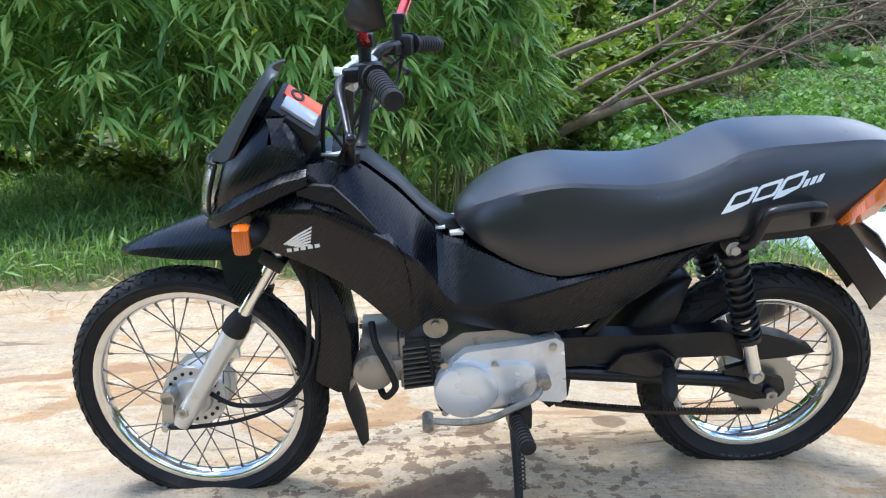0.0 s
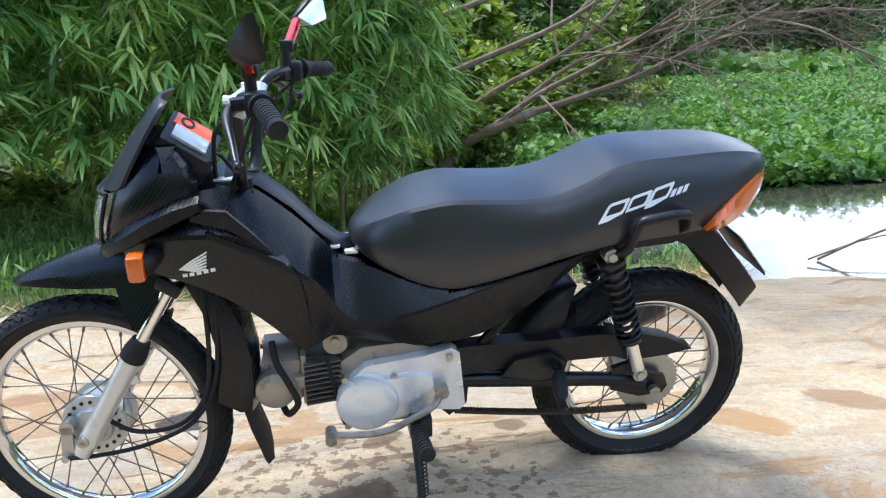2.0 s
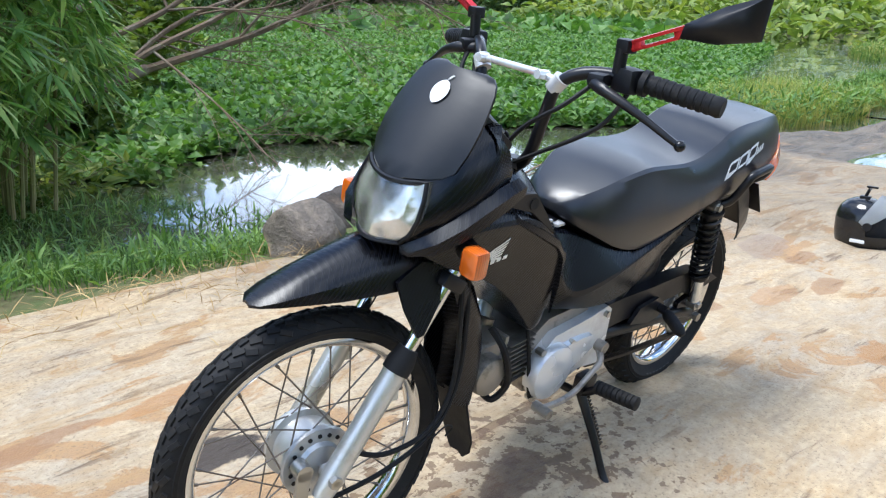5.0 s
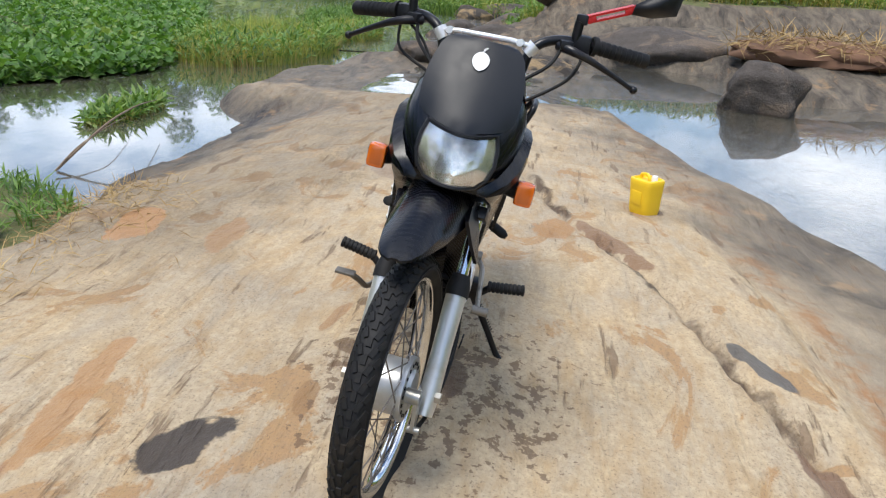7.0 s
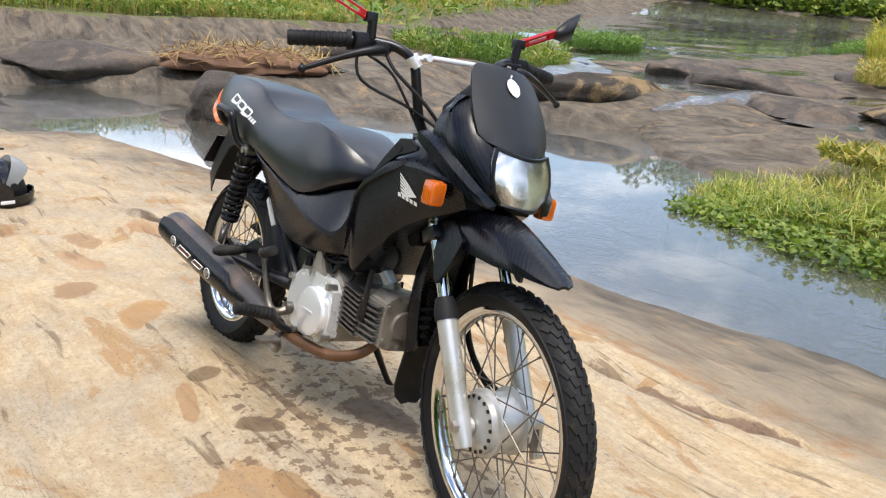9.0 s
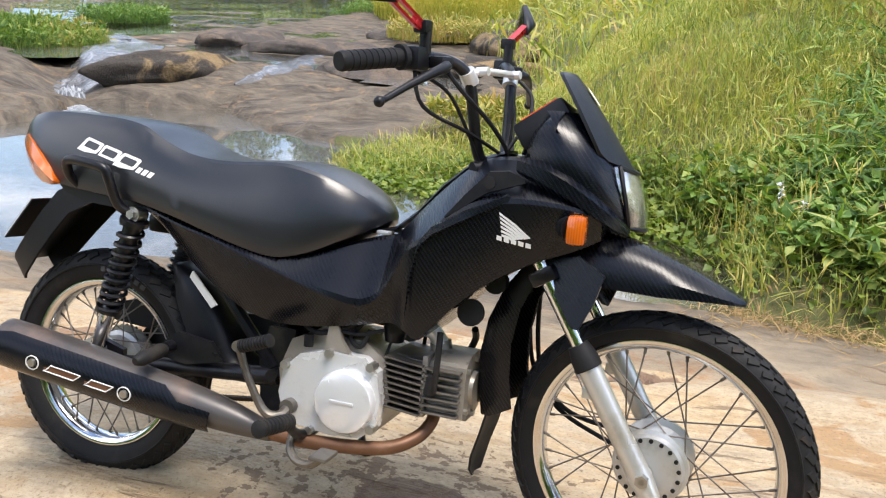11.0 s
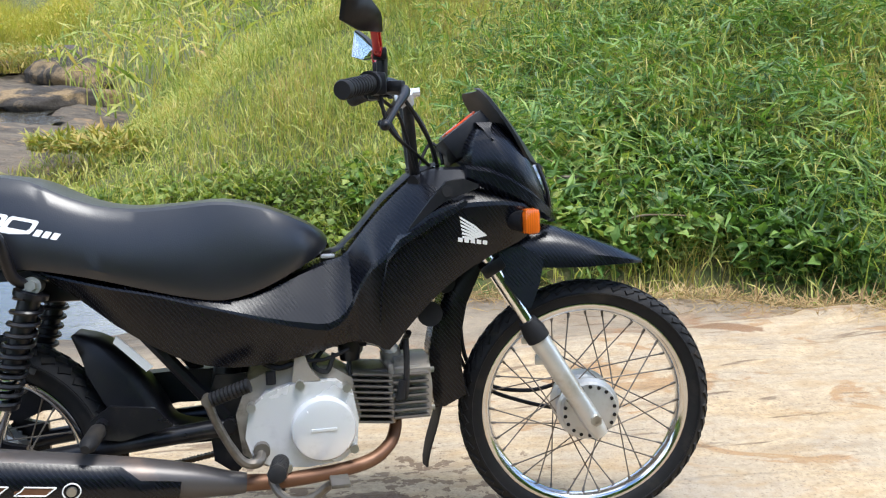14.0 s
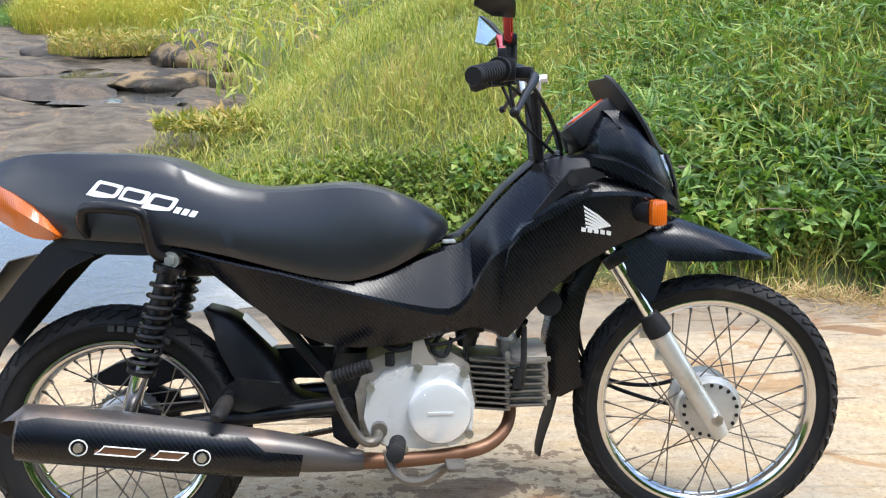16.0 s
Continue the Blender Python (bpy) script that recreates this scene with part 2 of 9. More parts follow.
    near = m.math("SUBTRACT", 1.0, m.math("ADD", m.math("MULTIPLY", ex, ex), m.math("MULTIPLY", ey, ey)), clamp=True)
    drops = m.ramp(m.math("ADD", m.noise(24, 5, 0.6), m.math("MULTIPLY", near, 0.15)), [(0.655, 0.0), (0.675, 0.75)])
    drops = m.math("MULTIPLY", drops, m.ramp(near, [(0.0, 0.0), (0.25, 1.0)]))
    col = m.mix(drops, col, m.mix(m.noise(5, 4), (0.17, 0.095, 0.042), (0.11, 0.085, 0.075)))
    m.color(col)
    gloss = m.math("MAXIMUM", m.math("MULTIPLY", damp, 0.55), m.math("MULTIPLY", shine, 0.75))
    m.rough(m.node("ShaderNodeMapRange", Value=gloss, From_Min=0.0, From_Max=1.0, To_Min=0.82, To_Max=0.28).outputs[0])
    ridge = m.math("ADD", m.math("MULTIPLY", mid, 1.2), m.math("ADD", m.math("MULTIPLY", fine, 0.32), m.math("MULTIPLY", grit, 0.07)))
    plates = m.ramp(m.noise(2.0, 6, 0.55, 0.2, co=m.scaled(0.35, 1.7, 1, rot=(0, 0, 0.4))), [(0.40, 0.0), (0.46, 0.45), (0.55, 0.5), (0.60, 1.0)])
    m.bump(m.math("SUBTRACT", m.math("ADD", ridge, m.math("MULTIPLY", plates, 0.6)), m.math("ADD", m.math("MULTIPLY", gap, 0.8), m.math("MULTIPLY", scar, 0.3))), 0.8, 0.035)
    return m.mat


M_ROCK = rock_material("bedrock")


def boulder_material(name, base, patch):
    m = Nodes(name, 0.8, spec=0.2)
    col = m.mix(m.ramp(m.noise(4, 7, 0.65), [(0.3, 0.0), (0.7, 1.0)]), tuple(c * 0.55 for c in base), base)
    col = m.mix(m.ramp(m.noise(2.2, 6, 0.6, 0.7), [(0.50, 0.0), (0.60, 0.9)]), col, patch)
    col = m.mix(m.ramp(m.noise(45, 4, 0.6), [(0.35, 0.5), (0.65, 0.0)]), col, tuple(c * 0.35 for c in base))
    m.color(col)
    m.bump(m.math("ADD", m.noise(5, 9, 0.7, 0.5), m.math("MULTIPLY", m.noise(50, 5), 0.25)), 1.0, 0.06)
    return m.mat


M_BOULDER = boulder_material("boulder_grey", (0.25, 0.21, 0.17), (0.42, 0.34, 0.25))
M_BOULDER_WET = boulder_material("boulder_wet", (0.085, 0.072, 0.06), (0.36, 0.25, 0.13))
M_STONE_DARK = boulder_material("boulder_dark", (0.13, 0.11, 0.095), (0.20, 0.15, 0.11))


def soil_material():
    m = Nodes("soil", 0.95)
    col = m.mix(m.noise(1.6, 6, 0.6), (0.09, 0.11, 0.03), (0.16, 0.12, 0.06))
    col = m.mix(m.ramp(m.noise(14, 6, 0.65), [(0.4, 0.0), (0.65, 1.0)]), col, (0.07, 0.10, 0.025))
    m.color(col)
    m.bump(m.noise(25, 6, 0.65), 0.8, 0.03)
    return m.mat


M_SOIL = soil_material()


def water_material(name="water", ripple=0.05, tone=1.0):
    m = Nodes(name, 0.04, spec=0.5)
    m.color(m.mix(m.noise(0.7, 4), (0.06, 0.058, 0.045), (0.11, 0.10, 0.075)))
    m.b.inputs["IOR"].default_value = 1.45
    m.b.inputs["Coat Weight"].default_value = 1.0
    m.b.inputs["Coat Roughness"].default_value = 0.02
    wave = m.math("ADD", m.noise(3.0, 4, 0.5, 0.8, co=m.scaled(1.0, 1.6, 1)), m.math("MULTIPLY", m.noise(26, 4, 0.6, 0.6, co=m.scaled(0.55, 1.7, 1, rot=(0, 0, 0.5))), 0.30))
    m.bump(wave, ripple, 0.05)
    return m.mat


M_WATER = water_material("water", 0.42)
M_STILL = water_material("still_water", 0.05)
M_RIFFLE = water_material("rippled_water", 0.75)


def leaf_material(name, stops, rough=0.5, through=0.35, scale=1.4):
    """Leaves: each island has its own tint; some light passes through."""
    m = Nodes(name, rough, spec=0.35)
    island = m.node("ShaderNodeNewGeometry").outputs["Random Per Island"]
    area = m.noise(scale, 4, 0.6)
    tint = m.ramp(m.math("ADD", m.math("MULTIPLY", island, 0.55), m.math("MULTIPLY", m.math("SUBTRACT", area, 0.28), 1.0)), stops)
    m.color(tint)
    shine = m.node("ShaderNodeBsdfTranslucent", Color=m.mix(1.0, tint, (0.95, 1.0, 0.45), "MULTIPLY"))
    mixer = m.node("ShaderNodeMixShader", Fac=through)
    out = m.t.nodes["Material Output"]
    m.t.links.new(m.b.outputs[0], mixer.inputs[1])
    m.t.links.new(shine.outputs[0], mixer.inputs[2])
    m.t.links.new(mixer.outputs[0], out.inputs["Surface"])
    return m.mat


M_GRASS = leaf_material("grass_blades", [(0.08, (0.065, 0.11, 0.018)), (0.28, (0.23, 0.31, 0.075)), (0.48, (0.44, 0.47, 0.12)), (0.68, (0.58, 0.52, 0.16)), (0.92, (0.60, 0.39, 0.18))], 0.5, 0.42, 0.9)
M_DRYGRASS = leaf_material("dry_grass", [(0.08, (0.09, 0.12, 0.03)), (0.30, (0.24, 0.27, 0.06)), (0.50, (0.40, 0.36, 0.09)), (0.72, (0.50, 0.36, 0.12)), (0.92, (0.42, 0.22, 0.08))], 0.6, 0.35, 0.5)
M_GOLD = leaf_material("golden_grass", [(0.08, (0.16, 0.19, 0.03)), (0.35, (0.38, 0.40, 0.07)), (0.6, (0.56, 0.50, 0.10)), (0.9, (0.62, 0.40, 0.13))], 0.6, 0.4, 0.6)
M_TURF = leaf_material("turf_blades", [(0.1, (0.045, 0.095, 0.025)), (0.45, (0.125, 0.235, 0.055)), (0.75, (0.23, 0.35, 0.09)), (0.95, (0.38, 0.39, 0.17))], 0.5, 0.4)
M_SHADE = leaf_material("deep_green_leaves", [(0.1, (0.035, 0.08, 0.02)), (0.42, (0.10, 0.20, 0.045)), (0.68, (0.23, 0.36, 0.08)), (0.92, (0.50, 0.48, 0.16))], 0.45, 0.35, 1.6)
M_PADS = leaf_material("floating_leaves", [(0.08, (0.03, 0.075, 0.015)), (0.4, (0.085, 0.19, 0.035)), (0.7, (0.16, 0.29, 0.065)), (0.95, (0.30, 0.36, 0.14))], 0.45, 0.4)
M_VINE = leaf_material("vine_leaves", [(0.1, (0.055, 0.10, 0.018)), (0.5, (0.18, 0.26, 0.05)), (0.8, (0.33, 0.38, 0.08)), (0.95, (0.46, 0.40, 0.13))], 0.45, 0.42)
M_BAMBOO_LEAF = leaf_material("bamboo_leaves", [(0.12, (0.07, 0.16, 0.045)), (0.4, (0.21, 0.38, 0.11)), (0.68, (0.40, 0.56, 0.18)), (0.92, (0.62, 0.62, 0.25))], 0.35, 0.5)
M_TREE_LEAF = leaf_material("tree_leaves", [(0.1, (0.04, 0.08, 0.03)), (0.5, (0.10, 0.175, 0.055)), (0.85, (0.18, 0.26, 0.08)), (0.97, (0.27, 0.31, 0.11))], 0.5)
M_WEED = leaf_material("weed_leaves", [(0.08, (0.03, 0.07, 0.012)), (0.38, (0.10, 0.20, 0.035)), (0.62, (0.24, 0.33, 0.07)), (0.82, (0.42, 0.34, 0.11)), (0.97, (0.36, 0.13, 0.045))], 0.5, 0.38, 0.6)
M_STRAW = leaf_material("straw", [(0.1, (0.17, 0.10, 0.045)), (0.5, (0.36, 0.24, 0.10)), (0.9, (0.50, 0.37, 0.18))], 0.8, 0.1)
M_BARK = plain("bark", (0.17, 0.12, 0.08), 0.9, 0, 30, 0.5, 0.6, dirt=(0.30, 0.26, 0.20))
M_CULM = plain("bamboo_culm", (0.20, 0.19, 0.06), 0.5, 0, 20, 0.5, 0.1, dirt=(0.32, 0.24, 0.12))
M_CONCRETE = plain("concrete", (0.36, 0.32, 0.26), 0.9, 0, 5, 0.3, 0.3, dirt=(0.24, 0.20, 0.155))
# tan lightened as for lit walls; the dark stains are its own
M_LIT_MASONRY = plain("lit_masonry", (0.46, 0.34, 0.20), 0.9, 0, 4, 0.4, 0.4, dirt=(0.16, 0.11, 0.07))
M_PIER = plain("pier_stone", (0.17, 0.14, 0.105), 0.9, 0, 7, 0.5, 0.5, dirt=(0.32, 0.25, 0.16))


def foam_material():
    m = Nodes("white_water", 0.35)
    lace = m.ramp(m.noise(16, 6, 0.7, 0.8, co=m.scaled(1, 1, 0.2)), [(0.46, 0.0), (0.62, 1.0)])
    m.color(m.mix(lace, (0.10, 0.11, 0.12), (0.60, 0.63, 0.66)))
    m.bump(m.noise(14, 6, 0.7), 0.6, 0.03)
    return m.mat


M_FOAM = foam_material()


def stream_material():
    m = Nodes("running_stream", 0.12, spec=0.6)
    lace = m.ramp(m.noise(2.6, 8, 0.72, 1.4), [(0.50, 0.0), (0.68, 0.75)])
    m.color(m.mix(lace, (0.10, 0.095, 0.09), (0.48, 0.50, 0.53)))
    m.bump(m.noise(12, 5, 0.65), 0.7, 0.02)
    return m.mat


M_STREAM = stream_material()
M_YELLOW = plain("yellow_plastic", (0.85, 0.55, 0.02), 0.38, 0, 20, 0.12, 0.05)
M_HELMET = plain("black_gloss_shell", (0.012, 0.012, 0.013), 0.16, 0, 40, 0.2, 0.0)
M_HEARTH = plain("dry_debris", (0.16, 0.085, 0.05), 0.95, 0, 14, 0.5, 0.8)
# ---- building helpers ----
def mesh_object(name, verts, faces, material, parent=None, smooth=False):
    me = bpy.data.meshes.new(name)
    me.from_pydata(verts, [], faces)
    for m in material if isinstance(material, (list, tuple)) else [material]:
        me.materials.append(m)
    if smooth:
        me.shade_smooth()
    ob = new(name, me)
    ob.parent = parent
    return ob


def part(name, bm, material, parent=None, label="", smooth=True, sharp=40):
    """Links a bmesh as one mesh object under a thing or a part."""
    bmesh.ops.recalc_face_normals(bm, faces=bm.faces)
    if smooth:
        lim = radians(sharp)
        for f in bm.faces:
            f.smooth = True
        for e in bm.edges:
            if len(e.link_faces) == 2 and e.calc_face_angle(0) > lim:
                e.smooth = False
    me = bpy.data.meshes.new(name)
    bm.to_mesh(me)
    bm.free()
    me.materials.append(material)
    ob = new(name, me)
    ob.parent = parent
    if label:
        tagged(ob, label)
    return ob


def thing(name, label, category, m=None, group="", kind=""):
    ob = new(name)
    ob.empty_display_size = 0.1
    if m is not None:
        ob.matrix_world = m
    return tagged(ob, label, category, group, kind)


def add_box(bm, centre, size, m=None, bevel=0.0):
    b = bmesh.new()
    bmesh.ops.create_cube(b, size=1.0, matrix=Matrix.Translation(centre) @ Matrix.Diagonal((*size, 1)))
    if bevel:
        bmesh.ops.bevel(b, geom=b.edges[:], offset=bevel, segments=2, affect="EDGES", profile=0.6)
    join(bm, b, m)


def join(bm, b, m=None):
    if m is not None:
        bmesh.ops.transform(b, matrix=m, verts=b.verts)
    me = bpy.data.meshes.new("tmp")
    b.to_mesh(me)
    bm.from_mesh(me)
    b.free()
    bpy.data.meshes.remove(me)


def add_cyl(bm, a, b, r, r2=None, seg=16, cap=True):
    """A round bar from a to b."""
    a, b = Vector(a), Vector(b)
    d = b - a
    q = d.to_track_quat("Z", "Y").to_matrix().to_4x4()
    bmesh.ops.create_cone(bm, cap_ends=cap, segments=seg, radius1=r, radius2=r if r2 is None else r2, depth=d.length,
                          matrix=Matrix.Translation((a + b) / 2) @ q)


def add_lathe(bm, profile, centre=(0, 0, 0), axis="Y", seg=32, closed=False):
    """Turns a profile of (radius, offset along the axis)."""
    rings = []
    c = Vector(centre)
    for r, h in profile:
        ring = []
        for i in range(seg):
            a = 2 * math.pi * i / seg
            p = {"Y": (r * math.cos(a), h, r * math.sin(a)), "Z": (r * math.cos(a), r * math.sin(a), h), "X": (h, r * math.cos(a), r * math.sin(a))}[axis]
            ring.append(bm.verts.new(c + Vector(p)))
        rings.append(ring)
    n = len(rings)
    for k in range(n if closed else n - 1):
        p, q = rings[k], rings[(k + 1) % n]
        for i in range(seg):
            bm.faces.new((p[i], p[(i + 1) % seg], q[(i + 1) % seg], q[i]))
    if not closed:
        for ring in (rings[0], rings[-1]):
            bm.faces.new(ring)
    return rings


def smooth_line(points, steps=6):
    """A Catmull-Rom line through points."""
    pts = [Vector(p) for p in points]
    out = []
    for i in range(len(pts) - 1):
        p0, p1, p2, p3 = pts[max(i - 1, 0)], pts[i], pts[i + 1], pts[min(i + 2, len(pts) - 1)]
        for k in range(steps):
            t = k / steps
            out.append(0.5 * (2 * p1 + (p2 - p0) * t + (2 * p0 - 5 * p1 + 4 * p2 - p3) * t * t + (3 * p1 - p0 - 3 * p2 + p3) * t ** 3))
    out.append(pts[-1])
    return out


def add_tube(bm, points, radius, seg=8, steps=6, smooth=True):
    """A round tube along points; radius is a number or one for each given point."""
    line = smooth_line(points, steps) if smooth else [Vector(p) for p in points]
    n = len(line)
    if isinstance(radius, (int, float)):
        radii = [radius] * n
    else:
        radii = np.interp(np.linspace(0, len(radius) - 1, n), range(len(radius)), radius)
    rings, up = [], None
    for i, p in enumerate(line):
        d = (line[min(i + 1, n - 1)] - line[max(i - 1, 0)]).normalized()
        if up is None:
            up = d.orthogonal().normalized()
        up = (up - d * up.dot(d)).normalized()
        side = d.cross(up)
        rings.append([bm.verts.new(p + (up * math.cos(2 * math.pi * k / seg) + side * math.sin(2 * math.pi * k / seg)) * float(radii[i])) for k in range(seg)])
    for p, q in zip(rings, rings[1:]):
        for k in range(seg):
            bm.faces.new((p[k], p[(k + 1) % seg], q[(k + 1) % seg], q[k]))
    bm.faces.new(rings[0][::-1])
    bm.faces.new(rings[-1])


def add_loft(bm, sections, cap=True, closed=True):
    """Skins rings of the same number of points."""
    rings = [[bm.verts.new(p) for p in s] for s in sections]
    n = len(rings[0])
    for p, q in zip(rings, rings[1:]):
        for k in range(n if closed else n - 1):
            bm.faces.new((p[k], p[(k + 1) % n], q[(k + 1) % n], q[k]))
    if cap and closed:
        bm.faces.new(rings[0][::-1])
        bm.faces.new(rings[-1])
    return rings


def add_plate(bm, outline, y0, y1):
    """A flat plate with the given (x, z) outline between y0 and y1."""
    a = [bm.verts.new((x, y0, z)) for x, z in outline]
    b = [bm.verts.new((x, y1, z)) for x, z in outline]
    n = len(a)
    bm.faces.new(a)
    bm.faces.new(b[::-1])
    for k in range(n):
        bm.faces.new((a[k], b[k], b[(k + 1) % n], a[(k + 1) % n]))


def bevelled(bm, width, segments=2, angle=30):
    edges = [e for e in bm.edges if len(e.link_faces) == 2 and e.calc_face_angle(0) > radians(angle)]
    bmesh.ops.bevel(bm, geom=edges, offset=width, segments=segments, affect="EDGES", profile=0.6, clamp_overlap=True)

# ---- lie of the land ----
RIVER, POND = -0.36, -0.45
SLAB = [(14, 3.5), (5.5, 0.3), (3.6, 1.3), (2.9, 2.15), (1.5, 2.6), (0.83, 2.72), (0.2, 2.54), (-0.44, 2.43), (-1.1, 2.35), (-1.84, 2.2), (-3.2, 1.79), (-4.8, 1.32), (-7.3, 0.9), (-9, 0.6),
        (-9.6, -0.6), (-9, -2.3), (-7.6, -3.1), (-6, -3.1), (-4.5, -2.75), (-3.6, -2.6), (-3.0, -2.65), (-2.3, -2.75), (-1.6, -2.3), (-0.9, -1.95), (-0.4, -1.85), (1, -2.05), (2.5, -2.1), (6, -2.5), (14, -4)]
MEADOW = [(14, -3.4), (6, -2.0), (2.5, -1.75), (1, -1.75), (0.3, -1.65), (-0.1, -1.6), (-0.7, -1.6), (-1.4, -2.2), (-1.75, -2.7), (-1.6, -3.2), (-1.35, -3.9), (-1.0, -4.7), (-0.2, -5.6), (0.6, -6.8), (1.0, -9), (4, -14), (14, -24), (60, -60), (120, -3)]
BANK = [(-1.7, 4.75), (-0.9, 4.5), (0.24, 4.5), (0.85, 4.1), (1.4, 3.5), (1.5, 2.6), (2.3, 2.45), (2.9, 2.15), (3.5, 1.4), (4.6, 0.6), (14, 0.5), (160, 10), (160, 160), (-30, 60), (-9, 27), (-4.5, 17), (-2.6, 12), (-1.3, 9), (-2.0, 6.6), (-2.3, 5.4)]
SHELF = [(-7.2, 3.3), (-6.7, 4.5), (-6.0, 5.2), (-5.9, 5.8), (-6.4, 6.6), (-6.6, 7.2), (-5.3, 7.2), (-4.7, 7.4), (-3.6, 6.5), (-2.2, 5.9), (-1.7, 5.4), (0, 8), (-1, 13), (-4, 20), (-8, 34), (-14, 44), (-60, 50), (-60, 6), (-22, 1.0), (-11.4, -0.6), (-10.6, 0.2), (-10.2, 1.2), (-9.3, 2.6), (-8.3, 3.2)]

UPPER_POOL = [(-9.6, 12.5), (-10.0, 15.5), (-9.6, 20.5), (-11, 28), (-14.5, 36), (-24, 32.5), (-22, 26), (-17.5, 18), (-12.5, 11.5)]
UPPER_BANK = [(-12.0, 0.2), (-12.2, 3), (-12.8, 6), (-13.2, 8.6), (-15, 12), (-20, 19), (-24.5, 27), (-28, 33), (-60, 60), (-120, 30), (-90, 8), (-34, 3.0), (-20, 0.6)]
OUTCROP = [(-36, 40), (-28, 43), (-19, 47.5), (-15.5, 52), (-24, 66), (-48, 60)]


def valley(x, y):
    """Upstream the river bed climbs in rapids."""
    far = np.hypot(np.asarray(x) - 1.0, np.asarray(y) + 1.4)
    up = 0.055 * np.clip(far - 20, 0, 18) + 0.18 * np.clip(far - 38, 0, 9)
    return up * step(8, 14, np.asarray(y))


def inside_distance(poly, x, y):
    """Signed distance to a polygon, positive inside."""
    best = np.full(np.shape(x), 1e9)
    odd = np.zeros(np.shape(x), bool)
    for (ax, ay), (bx, by) in zip(poly, poly[1:] + poly[:1]):
        dx, dy = bx - ax, by - ay
        t = np.clip(((x - ax) * dx + (y - ay) * dy) / (dx * dx + dy * dy), 0, 1)
        best = np.minimum(best, np.hypot(x - ax - t * dx, y - ay - t * dy))
        cross = (ay > y) != (by > y)
        with np.errstate(divide="ignore", invalid="ignore"):
            odd ^= cross & (x < dx * (y - ay) / (dy if dy else 1e-9) + ax)
    return np.where(odd, best, -best)


def waves(x, y, scale, seed, octaves=4):
    """Smooth value noise, vectorised, about -1 to 1."""
    total, amp, norm = 0.0, 1.0, 0.0
    for o in range(octaves):
        px, py = x / scale * 2 ** o + seed * 17.3 + o * 5.1, y / scale * 2 ** o - seed * 9.7 + o * 3.3
        ix, iy = np.floor(px), np.floor(py)
        fx, fy = px - ix, py - iy
        fx, fy = fx * fx * (3 - 2 * fx), fy * fy * (3 - 2 * fy)

        def h(a, b):
            v = np.sin(a * 127.1 + b * 311.7 + seed * 74.7) * 43758.5453
            return (v - np.floor(v)) * 2 - 1
        total = total + amp * ((h(ix, iy) * (1 - fx) + h(ix + 1, iy) * fx) * (1 - fy) + (h(ix, iy + 1) * (1 - fx) + h(ix + 1, iy + 1) * fx) * fy)
        norm += amp
        amp *= 0.5
    return total / norm


def step(a, b, v):
    t = np.clip((v - a) / (b - a), 0, 1)
    return t * t * (3 - 2 * t)


